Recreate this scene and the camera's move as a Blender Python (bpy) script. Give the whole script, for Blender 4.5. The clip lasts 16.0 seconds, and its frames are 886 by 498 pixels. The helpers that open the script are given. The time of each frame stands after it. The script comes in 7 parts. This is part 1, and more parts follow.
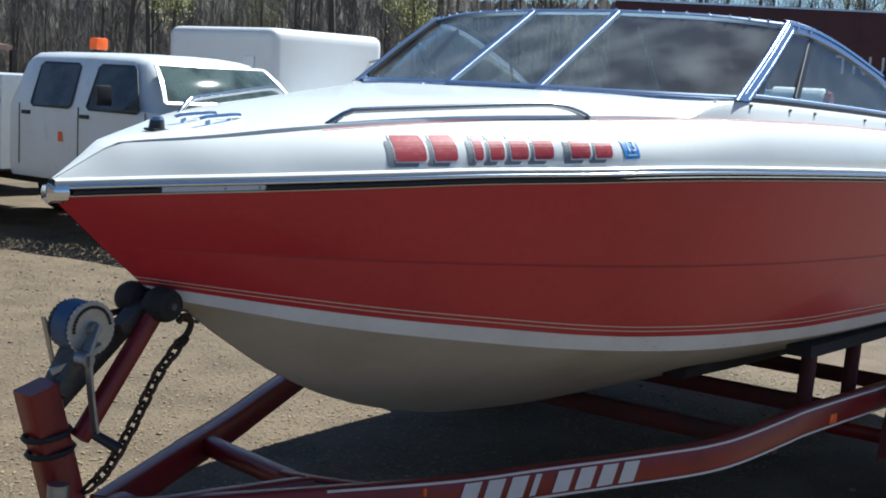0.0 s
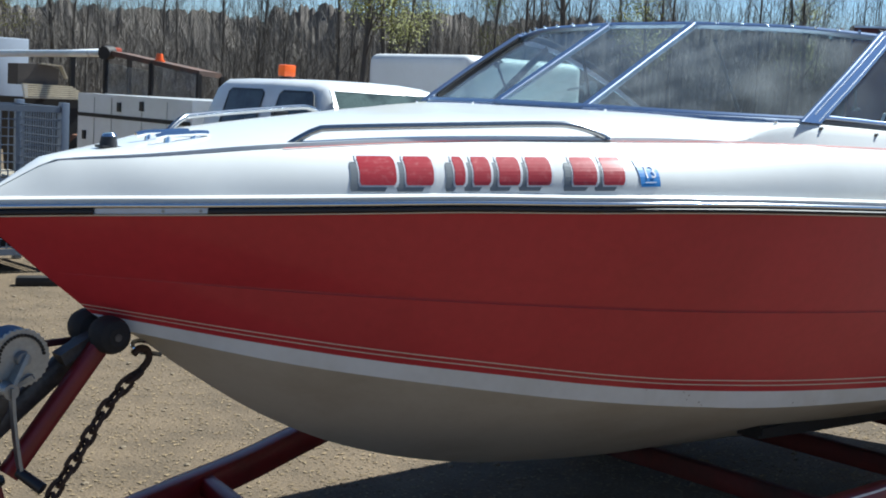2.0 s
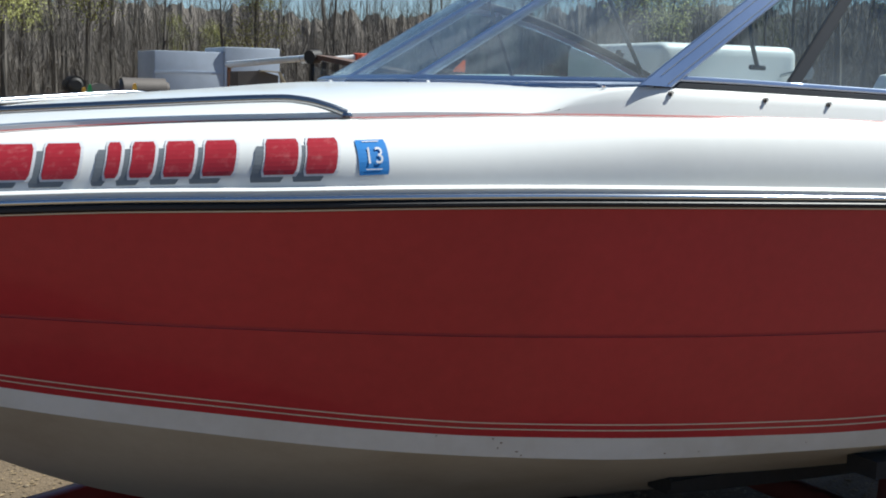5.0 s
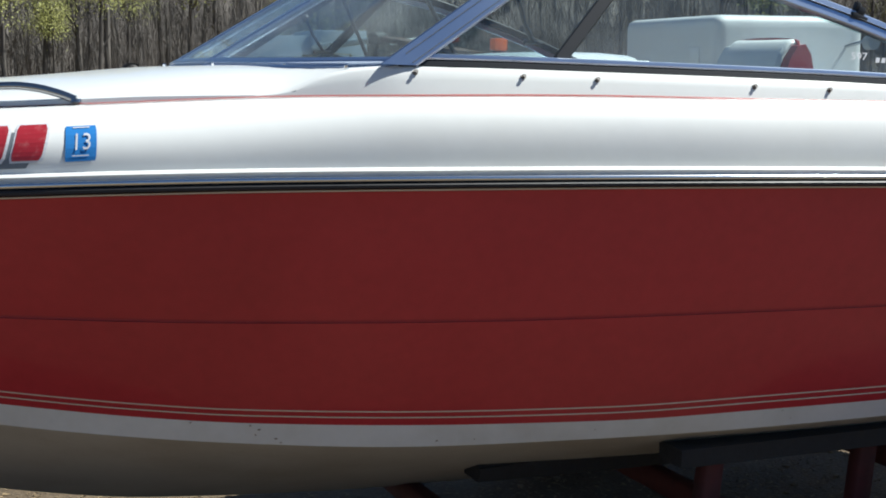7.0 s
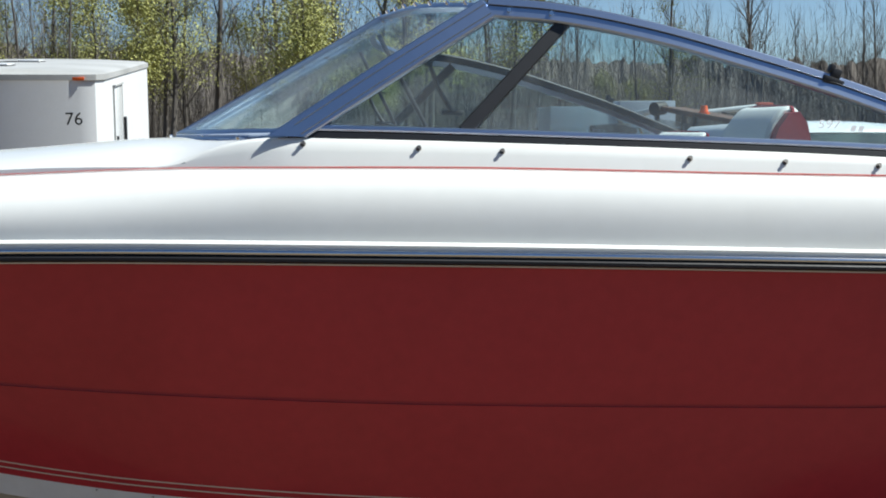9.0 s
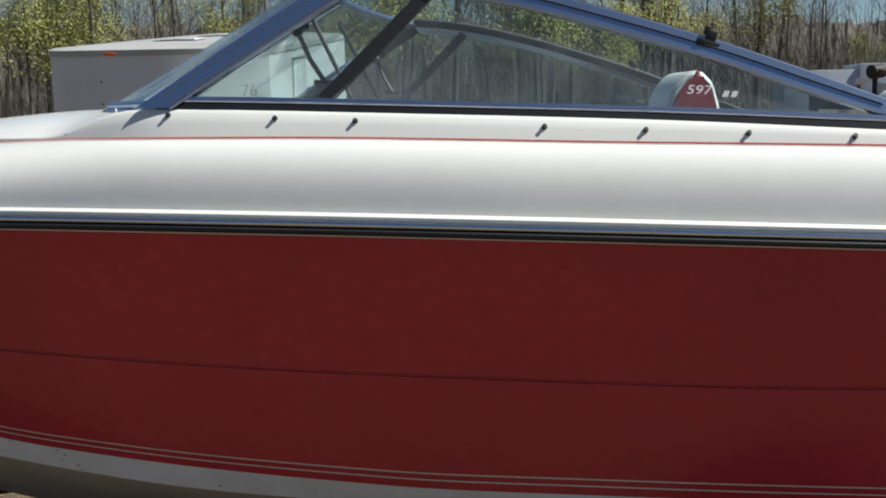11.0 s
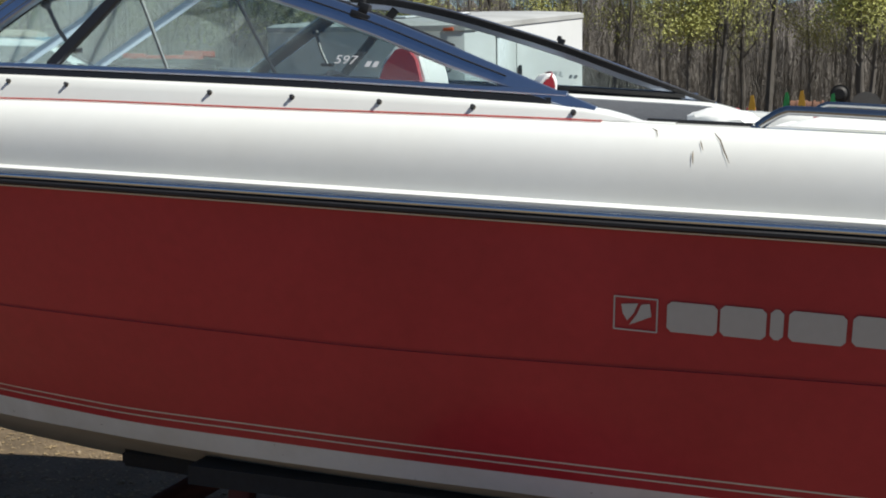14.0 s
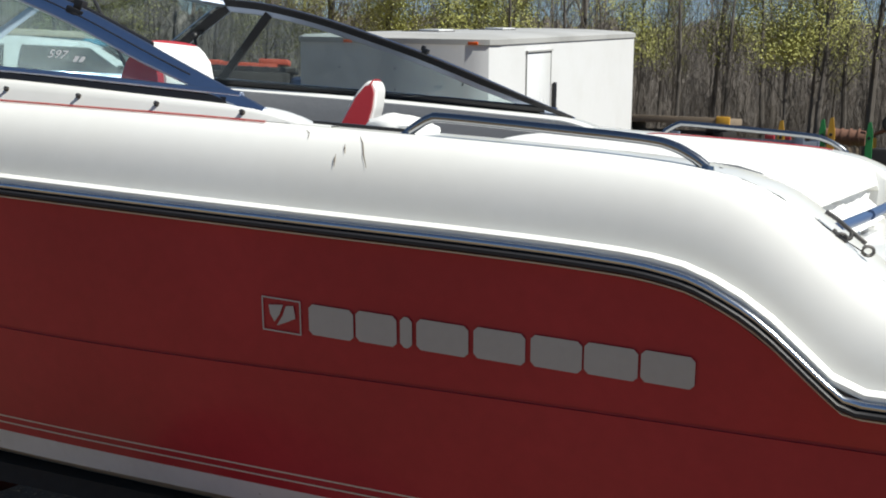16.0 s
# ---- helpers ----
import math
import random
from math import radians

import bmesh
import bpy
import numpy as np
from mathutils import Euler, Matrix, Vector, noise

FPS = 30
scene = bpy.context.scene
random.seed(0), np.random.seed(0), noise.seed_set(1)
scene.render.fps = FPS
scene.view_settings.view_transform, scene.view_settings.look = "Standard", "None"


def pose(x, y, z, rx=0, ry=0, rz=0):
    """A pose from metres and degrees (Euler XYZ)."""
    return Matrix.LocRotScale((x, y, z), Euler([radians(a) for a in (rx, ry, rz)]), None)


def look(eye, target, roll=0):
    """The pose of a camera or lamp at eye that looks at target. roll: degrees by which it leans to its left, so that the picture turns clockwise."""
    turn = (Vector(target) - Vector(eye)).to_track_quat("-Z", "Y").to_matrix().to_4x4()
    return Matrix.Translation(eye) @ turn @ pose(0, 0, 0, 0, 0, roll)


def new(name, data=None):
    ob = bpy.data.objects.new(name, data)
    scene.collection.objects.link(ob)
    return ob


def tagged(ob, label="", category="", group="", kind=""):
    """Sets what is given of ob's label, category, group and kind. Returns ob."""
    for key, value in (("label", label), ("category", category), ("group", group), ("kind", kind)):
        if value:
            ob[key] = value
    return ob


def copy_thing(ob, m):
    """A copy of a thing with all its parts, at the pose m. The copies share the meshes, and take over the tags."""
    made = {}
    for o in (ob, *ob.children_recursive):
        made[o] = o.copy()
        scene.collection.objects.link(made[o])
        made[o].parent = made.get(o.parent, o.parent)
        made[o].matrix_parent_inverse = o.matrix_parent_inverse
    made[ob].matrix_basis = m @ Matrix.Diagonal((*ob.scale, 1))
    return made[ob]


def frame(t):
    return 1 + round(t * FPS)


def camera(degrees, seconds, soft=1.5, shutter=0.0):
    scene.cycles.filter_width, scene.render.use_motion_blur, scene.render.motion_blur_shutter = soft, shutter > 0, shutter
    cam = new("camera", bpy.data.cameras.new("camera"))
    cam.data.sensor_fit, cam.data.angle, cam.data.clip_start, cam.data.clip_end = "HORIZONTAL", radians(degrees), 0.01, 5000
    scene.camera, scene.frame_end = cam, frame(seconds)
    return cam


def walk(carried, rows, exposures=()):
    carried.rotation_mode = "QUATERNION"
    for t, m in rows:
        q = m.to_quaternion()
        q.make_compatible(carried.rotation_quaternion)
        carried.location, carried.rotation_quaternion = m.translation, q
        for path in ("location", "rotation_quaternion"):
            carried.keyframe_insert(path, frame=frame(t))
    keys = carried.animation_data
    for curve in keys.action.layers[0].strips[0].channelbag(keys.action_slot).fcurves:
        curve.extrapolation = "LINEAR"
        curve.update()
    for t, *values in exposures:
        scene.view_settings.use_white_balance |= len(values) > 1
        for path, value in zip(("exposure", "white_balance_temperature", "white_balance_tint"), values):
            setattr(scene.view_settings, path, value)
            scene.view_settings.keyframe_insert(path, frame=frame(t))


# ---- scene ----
cam = camera(37.66, 16.0, soft=1.9)
WALK = [
    (0.0, pose(-2.1056, -2.7426, 1.5963, 82.828, -2.965, -51.946)),
    (0.5, look((-1.963, -2.795, 1.601), (-0.451, -1.510, 1.351), 1.7)),
    (1.0, pose(-1.7455, -2.9142, 1.5932, 82.070, -3.060, -44.208)),
    (1.5, pose(-1.5681, -2.9914, 1.5885, 81.043, -0.947, -43.248)),
    (2.0, pose(-1.3406, -2.9849, 1.5952, 83.582, -3.202, -41.113)),
    (2.5, pose(-1.1318, -3.0114, 1.5888, 84.139, -0.957, -41.535)),
    (3.0, pose(-0.8643, -3.0878, 1.5977, 83.754, -1.434, -38.565)),
    (5.5, pose(0.3721, -3.1452, 1.5730, 83.133, -0.906, -27.688)),
    (6.0, pose(0.5405, -3.1731, 1.5821, 82.778, -1.360, -28.379)),
    (6.5, pose(0.7254, -3.3059, 1.5901, 81.973, -1.293, -22.728)),
    (7.0, pose(0.9269, -3.4441, 1.5861, 82.160, 0.103, -23.066)),
    (7.5, pose(1.1657, -3.4636, 1.5728, 83.786, -1.364, -17.390)),
    (8.0, look((1.376, -3.481, 1.546), (1.866, -1.555, 1.315), -1.6)),
    (8.5, pose(1.6550, -3.5739, 1.5872, 84.190, -0.333, -9.073)),
    (9.0, pose(1.8683, -3.5778, 1.5844, 85.284, 0.299, -8.103)),
    (11.5, pose(2.9717, -3.6542, 1.5768, 83.769, -0.368, 8.484)),
    (12.0, pose(3.2522, -3.7083, 1.5479, 83.969, -1.623, 12.477)),
    (12.5, pose(3.4632, -3.6412, 1.5663, 83.332, -1.225, 9.736)),
    (13.0, pose(3.6539, -3.5521, 1.5575, 82.290, 0.049, 12.204)),
    (13.5, pose(3.9284, -3.5678, 1.5494, 82.292, -2.680, 16.956)),
    (14.0, pose(4.1457, -3.5077, 1.5452, 83.213, -0.248, 18.441)),
    (14.5, pose(4.3522, -3.4062, 1.5528, 83.400, -0.918, 17.773)),
    (15.0, pose(4.5547, -3.3488, 1.5490, 83.857, -0.481, 20.976)),
    (15.5, pose(4.7934, -3.3371, 1.5570, 81.997, -2.335, 21.163)),
    (16.0, pose(4.9649, -3.1980, 1.5352, 83.820, -2.338, 23.550)),
]
EXPOSURES = [(0.0, 0.95, 5800, 2), (2.5, 0.95, 5800, 2), (5.5, 0.72, 6150, 4), (9.0, 0.72, 6150, 4), (11.5, 0.31, 6500, 5), (13.0, 0.44, 6500, 5), (15.0, 0.46, 6500, 6), (16.0, 0.42, 6500, 6)]
walk(cam, WALK, EXPOSURES)

# ---- world and sun ----
world = bpy.data.worlds.new("world")
scene.world = world
world.use_nodes = True
_wn = world.node_tree.nodes
_sky = _wn.new("ShaderNodeTexSky")
_sky.sky_type = "NISHITA"
_sky.sun_disc = False
_sky.sun_elevation = radians(52)
_sky.dust_density = 0.0
_sky.air_density = 0.8
_sky.ozone_density = 3.0
SUN = Vector((0.62, -0.06, 0.79)).normalized()
_sky.sun_rotation = math.atan2(SUN.x, SUN.y)
world.node_tree.links.new(_sky.outputs[0], _wn["Background"].inputs[0])
_wn["Background"].inputs[1].default_value = 0.058
sun = new("sun", bpy.data.lights.new("sun", "SUN"))
sun.data.energy, sun.data.angle, sun.data.color = 5.4, radians(0.5), (1.0, 0.96, 0.9)
sun.matrix_world = look((0, 0, 30), Vector((0, 0, 30)) - SUN)


# ---- materials ----
def mat(name, color, rough=0.5, metal=0.0, vary=0.12, scale=6.0, bump=0.0, bump_scale=80.0, coat=0.0, spec=0.5,
        second=None, second_scale=1.2, second_at=0.55, stretch=None):
    """A surface: base colour, slow stains towards a second colour, fine grain, relief."""
    m = bpy.data.materials.new(name)
    m.use_nodes = True
    n, l = m.node_tree.nodes, m.node_tree.links
    b = n["Principled BSDF"]
    b.inputs["Metallic"].default_value = metal
    b.inputs["Specular IOR Level"].default_value = spec
    b.inputs["Coat Weight"].default_value = coat
    b.inputs["Coat Roughness"].default_value = 0.06
    co = n.new("ShaderNodeTexCoord")
    fine = n.new("ShaderNodeTexNoise")
    fine.inputs["Scale"].default_value = scale * 9
    fine.inputs["Detail"].default_value = 4
    slow = n.new("ShaderNodeTexNoise")
    slow.inputs["Scale"].default_value = second_scale
    slow.inputs["Detail"].default_value = 6
    slow.inputs["Roughness"].default_value = 0.6
    place = co.outputs["Object"]
    if stretch:
        mp = n.new("ShaderNodeMapping")
        mp.inputs["Scale"].default_value = stretch
        l.new(place, mp.inputs["Vector"])
        place = mp.outputs[0]
    for t in (fine, slow):
        l.new(place, t.inputs["Vector"])
    ramp = n.new("ShaderNodeMapRange")
    ramp.inputs[1].default_value, ramp.inputs[2].default_value = second_at - 0.12, second_at + 0.18
    l.new(slow.outputs[0], ramp.inputs[0])
    two = n.new("ShaderNodeMix")
    two.data_type = "RGBA"
    c2 = second or tuple(c * (1 - vary) for c in color)
    two.inputs[6].default_value, two.inputs[7].default_value = (*color, 1), (*c2, 1)
    l.new(ramp.outputs[0], two.inputs[0])
    grain = n.new("ShaderNodeMapRange")
    grain.inputs[3].default_value, grain.inputs[4].default_value = 1 - vary, 1 + vary
    l.new(fine.outputs[0], grain.inputs[0])
    mul = n.new("ShaderNodeMix")
    mul.data_type, mul.blend_type = "RGBA", "MULTIPLY"
    mul.inputs[0].default_value = 1
    l.new(two.outputs[2], mul.inputs[6])
    l.new(grain.outputs[0], mul.inputs[7])
    l.new(mul.outputs[2], b.inputs["Base Color"])
    rr = n.new("ShaderNodeMapRange")
    rr.inputs[3].default_value, rr.inputs[4].default_value = max(0.02, rough * 0.85), min(1, rough * 1.2)
    l.new(slow.outputs[0], rr.inputs[0])
    l.new(rr.outputs[0], b.inputs["Roughness"])
    if bump:
        bn = n.new("ShaderNodeTexNoise")
        bn.inputs["Scale"].default_value = bump_scale
        bn.inputs["Detail"].default_value = 5
        l.new(co.outputs["Object"], bn.inputs["Vector"])
        bu = n.new("ShaderNodeBump")
        bu.inputs["Strength"].default_value = bump
        bu.inputs["Distance"].default_value = 0.01
        l.new(bn.outputs[0], bu.inputs["Height"])
        l.new(bu.outputs[0], b.inputs["Normal"])
    return m


def glass(name, tint, rough=0.02, alpha=0.25):
    """A thin pane: mostly clear, tinted, with a gloss that grows to grazing angles."""
    m = bpy.data.materials.new(name)
    m.use_nodes = True
    n, l = m.node_tree.nodes, m.node_tree.links
    n.remove(n["Principled BSDF"])
    clear = n.new("ShaderNodeBsdfTransparent")
    clear.inputs[0].default_value = (*tint, 1)
    gloss = n.new("ShaderNodeBsdfGlossy")
    gloss.inputs["Roughness"].default_value = rough
    dust = n.new("ShaderNodeBsdfDiffuse")
    dust.inputs[0].default_value = (0.55, 0.56, 0.56, 1)
    lw = n.new("ShaderNodeLayerWeight")
    lw.inputs[0].default_value = 0.5
    pw = n.new("ShaderNodeMath")
    pw.operation = "POWER"
    pw.inputs[1].default_value = 4.0
    l.new(lw.outputs["Facing"], pw.inputs[0])
    fr = n.new("ShaderNodeMapRange")
    fr.inputs[3].default_value, fr.inputs[4].default_value = 0.035, 0.55
    l.new(pw.outputs[0], fr.inputs[0])
    no = n.new("ShaderNodeTexNoise")
    no.inputs["Scale"].default_value = 5
    no.inputs["Detail"].default_value = 6
    co = n.new("ShaderNodeTexCoord")
    l.new(co.outputs["Object"], no.inputs["Vector"])
    dm = n.new("ShaderNodeMapRange")
    dm.inputs[1].default_value, dm.inputs[2].default_value = 0.4, 0.75
    dm.inputs[3].default_value, dm.inputs[4].default_value = alpha * 0.12, alpha * 0.5
    l.new(no.outputs[0], dm.inputs[0])
    mix1, mix2 = n.new("ShaderNodeMixShader"), n.new("ShaderNodeMixShader")
    l.new(dm.outputs[0], mix1.inputs[0])
    l.new(clear.outputs[0], mix1.inputs[1])
    l.new(dust.outputs[0], mix1.inputs[2])
    l.new(fr.outputs[0], mix2.inputs[0])
    l.new(mix1.outputs[0], mix2.inputs[1])
    l.new(gloss.outputs[0], mix2.inputs[2])
    l.new(mix2.outputs[0], n["Material Output"].inputs[0])
    return m


GEL_WHITE = mat("white_gelcoat", (0.75, 0.75, 0.725), 0.22, vary=0.03, scale=3, coat=0.35, second=(0.71, 0.705, 0.665), second_scale=1.6)
GEL_RED = mat("red_gelcoat", (0.46, 0.034, 0.046), 0.34, vary=0.12, scale=4, coat=0.18, second=(0.36, 0.025, 0.034), second_scale=1.2, spec=0.34)
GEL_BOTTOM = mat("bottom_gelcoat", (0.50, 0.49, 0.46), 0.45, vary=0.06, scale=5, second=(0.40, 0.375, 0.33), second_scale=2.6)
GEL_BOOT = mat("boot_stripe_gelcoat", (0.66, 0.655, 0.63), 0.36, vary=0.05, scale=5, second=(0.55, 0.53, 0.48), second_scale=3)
PINSTRIPE = mat("cream_pinstripe", (0.66, 0.61, 0.52), 0.4, vary=0.1)
RED_LINE = mat("red_pinstripe", (0.38, 0.035, 0.025), 0.4, vary=0.1)
RUBBER = mat("black_rub_rail", (0.014, 0.014, 0.017), 0.50, vary=0.2, bump=0.05)
CHROME = mat("chrome", (0.72, 0.75, 0.80), 0.10, 1.0, vary=0.03)
BRIGHT_TRIM = mat("bright_rail_strip", (0.72, 0.74, 0.77), 0.16, 1.0, vary=0.05)
RAIL_STEEL = mat("weathered_rail_tube", (0.36, 0.37, 0.385), 0.20, 1.0, vary=0.08)
ALU = mat("brushed_aluminium", (0.46, 0.53, 0.67), 0.30, 1.0, vary=0.06, bump=0.03, bump_scale=200)
SNAP = mat("dull_snap_steel", (0.16, 0.15, 0.14), 0.38, 0.9, vary=0.2)
STEEL = mat("galvanised_steel", (0.31, 0.325, 0.34), 0.42, 0.9, vary=0.2, bump=0.06)
BLACK = mat("black_plastic", (0.015, 0.015, 0.017), 0.45, vary=0.2)
WINDSHIELD = glass("tinted_acrylic", (0.86, 0.93, 0.93), 0.015, 0.30)
CAB_GLASS = mat("smoked_windscreen", (0.075, 0.10, 0.092), 0.045, vary=0.35, spec=0.4, second=(0.02, 0.026, 0.026), second_scale=3.5)
VEHICLE_GLASS = mat("dark_vehicle_glass", (0.075, 0.082, 0.086), 0.06, vary=0.3, spec=0.7, second=(0.022, 0.024, 0.028), second_scale=3.2)
VINYL_WHITE = mat("white_vinyl", (0.78, 0.78, 0.76), 0.45, vary=0.04, bump=0.08)
VINYL_RED = mat("red_vinyl", (0.36, 0.025, 0.035), 0.42, vary=0.08, bump=0.08)
VINYL_GREY = mat("grey_vinyl", (0.21, 0.215, 0.225), 0.5, vary=0.06, bump=0.08)
CARPET = mat("dark_carpet", (0.03, 0.028, 0.027), 0.95, vary=0.3, bump=0.5, bump_scale=300)
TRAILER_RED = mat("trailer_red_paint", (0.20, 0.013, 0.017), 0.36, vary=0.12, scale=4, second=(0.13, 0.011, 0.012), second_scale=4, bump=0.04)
# trailer red with the under-boat shade put into its colour, brown blotches
TRAILER_SHADED = mat("shaded_trailer_paint", (0.085, 0.012, 0.013), 0.7, vary=0.25, scale=4, second=(0.035, 0.016, 0.013), second_scale=5, bump=0.1)
STRIPE_WHITE = mat("white_striping", (0.62, 0.62, 0.64), 0.5, vary=0.1)
GRIMY_STEEL = mat("grimy_steel", (0.075, 0.072, 0.072), 0.55, 0.6, vary=0.3, scale=8, second=(0.16, 0.15, 0.14), second_scale=9, bump=0.15)
PALE_ZINC = mat("zinc_plate", (0.42, 0.42, 0.40), 0.45, 0.7, vary=0.2, scale=12)
STRAP_BLUE = mat("blue_strap", (0.03, 0.075, 0.17), 0.5, vary=0.2, scale=12)
RUST = mat("rusty_chain", (0.075, 0.045, 0.032), 0.75, 0.3, vary=0.35, scale=20, bump=0.4)
TYRE = mat("tyre_rubber", (0.022, 0.021, 0.021), 0.85, vary=0.2, bump=0.2)
DECAL_RED = mat("red_decal", (0.34, 0.02, 0.03), 0.35, vary=0.1, second=(0.45, 0.12, 0.12), second_scale=60, second_at=0.66)
DECAL_GREY = mat("grey_decal_shadow", (0.15, 0.165, 0.18), 0.4, vary=0.1)
DECAL_BLUE = mat("blue_sticker", (0.03, 0.19, 0.50), 0.4, vary=0.05)
DECAL_SILVER = mat("silver_vinyl", (0.50, 0.49, 0.47), 0.45, vary=0.06)
ORANGE = mat("orange_lens", (0.85, 0.13, 0.015), 0.3, vary=0.05)
PAINT_WHITE = mat("vehicle_white_paint", (0.72, 0.73, 0.74), 0.28, vary=0.04, scale=2, coat=0.3, second=(0.62, 0.62, 0.60), second_scale=1.3)
PAINT_WHITE_MATT = mat("weathered_white_panel", (0.64, 0.645, 0.65), 0.5, vary=0.04, second=(0.58, 0.58, 0.57), second_scale=0.9)
PAINT_GREY = mat("grey_roof_sheet", (0.40, 0.40, 0.39), 0.5, vary=0.08, second=(0.30, 0.30, 0.29))
PAINT_MAROON = mat("maroon_trailer_panel", (0.085, 0.02, 0.018), 0.5, vary=0.1, second=(0.06, 0.017, 0.016))
PAINT_BLUE = mat("dark_blue_paint", (0.010, 0.022, 0.055), 0.45, vary=0.1)
BLUE_TUBE = mat("blue_tube_plastic", (0.05, 0.09, 0.19), 0.35, vary=0.1)
PAINT_TEAL = mat("light_blue_paint", (0.06, 0.30, 0.46), 0.4, vary=0.1)
PAINT_YELLOW = mat("yellow_paint", (0.60, 0.32, 0.03), 0.45, vary=0.1)
PAINT_GREEN = mat("green_paint", (0.03, 0.26, 0.07), 0.45, vary=0.1)
RUSTY_PAINT = mat("rusty_brown_paint", (0.14, 0.065, 0.04), 0.8, vary=0.3, second=(0.22, 0.09, 0.04), second_scale=5, bump=0.2)
RUST_ROOF = mat("dark_rusty_sheet", (0.075, 0.046, 0.035), 0.7, vary=0.3, second=(0.15, 0.07, 0.04), second_scale=4, bump=0.15)
DARK_METAL = mat("dark_machine_metal", (0.035, 0.032, 0.03), 0.6, 0.4, vary=0.3, bump=0.1)
OLD_WOOD = mat("weathered_wood", (0.22, 0.17, 0.12), 0.85, vary=0.25, scale=10, bump=0.4)
MESH_BLUE = mat("blue_grey_wire", (0.16, 0.19, 0.24), 0.5, 0.6, vary=0.1)
BARK = mat("grey_brown_bark", (0.090, 0.079, 0.069), 0.9, vary=0.3, scale=3, second=(0.18, 0.165, 0.145), second_scale=0.5, second_at=0.58, bump=0.4, bump_scale=30)
TWIGS = mat("bare_twigs", (0.122, 0.108, 0.094), 0.9, vary=0.35, second=(0.185, 0.166, 0.147), second_scale=0.25)
BUDS = mat("yellow_green_buds", (0.33, 0.33, 0.085), 0.7, vary=0.35, scale=2, second=(0.24, 0.25, 0.075), second_scale=0.6)
GROUND = mat("packed_gravel_dirt", (0.132, 0.092, 0.051), 0.95, vary=0.65, scale=7, second=(0.080, 0.056, 0.031), second_scale=2.6, second_at=0.5, bump=1.0, bump_scale=60)
PEBBLE = mat("gravel_stone", (0.20, 0.155, 0.10), 0.9, vary=0.3, scale=5)
STRAW = mat("dry_leaf_litter", (0.25, 0.18, 0.095), 0.9, vary=0.3, scale=9)


# ---- building helpers ----
def link(name, bm, material, parent=None, label="", smooth=False, angle=35):
    me = bpy.data.meshes.new(name)
    bm.normal_update()
    bm.to_mesh(me)
    bm.free()
    for m in material if isinstance(material, (list, tuple)) else [material]:
        me.materials.append(m)
    if smooth:
        me.polygons.foreach_set("use_smooth", [True] * len(me.polygons))
        me.set_sharp_from_angle(angle=radians(angle))
    ob = new(name, me)
    if parent:
        ob.parent = parent
    if label:
        tagged(ob, label)
    return ob


def part(name, bm, material, parent, label="", smooth=True, angle=35):
    return link(name, bm, material, parent, label, smooth, angle)


def empty(name, m, label, category, group="", kind=""):
    ob = new(name)
    ob.empty_display_size = 0.1
    ob.matrix_world = m
    return tagged(ob, label, category, group, kind)


def box(bm, x0, x1, y0, y1, z0, z1, bevel=0.0, m=None, seg=2):
    r = bmesh.ops.create_cube(bm, size=1)
    vs = r["verts"]
    for v in vs:
        v.co = Vector((x0 + (v.co.x + 0.5) * (x1 - x0), y0 + (v.co.y + 0.5) * (y1 - y0), z0 + (v.co.z + 0.5) * (z1 - z0)))
    if bevel:
        es = list({e for v in vs for e in v.link_edges})
        out = bmesh.ops.bevel(bm, geom=es, offset=bevel, segments=seg, affect="EDGES", profile=0.6)
        vs = list({v for f in out["faces"] for v in f.verts} | {v for v in vs if v.is_valid})
    if m is not None:
        bmesh.ops.transform(bm, matrix=m, verts=vs)
    return bm


def cyl(bm, a, b, r, r2=None, seg=12, caps=True):
    a, b = Vector(a), Vector(b)
    d = b - a
    q = d.to_track_quat("Z", "Y").to_matrix().to_4x4()
    r = bmesh.ops.create_cone(bm, cap_ends=caps, segments=seg, radius1=r, radius2=r if r2 is None else r2, depth=d.length,
                              matrix=Matrix.Translation((a + b) / 2) @ q)
    return r["verts"]


def tube(bm, pts, r, seg=10, caps=True):
    """A round bar along a line of points."""
    pts = [Vector(p) for p in pts]
    rings, up = [], Vector((0, 0, 1))
    for i, p in enumerate(pts):
        d = (pts[min(i + 1, len(pts) - 1)] - pts[max(i - 1, 0)]).normalized()
        s = d.cross(up)
        s = s.normalized() if s.length > 1e-3 else Vector((1, 0, 0))
        u = s.cross(d).normalized()
        rr = r[i] if isinstance(r, (list, tuple)) else r
        rings.append([bm.verts.new(p + (s * math.cos(2 * math.pi * k / seg) + u * math.sin(2 * math.pi * k / seg)) * rr) for k in range(seg)])
    for a, b in zip(rings, rings[1:]):
        for k in range(seg):
            bm.faces.new((a[k], a[(k + 1) % seg], b[(k + 1) % seg], b[k]))
    if caps:
        bm.faces.new(rings[0][::-1])
        bm.faces.new(rings[-1])
    return bm


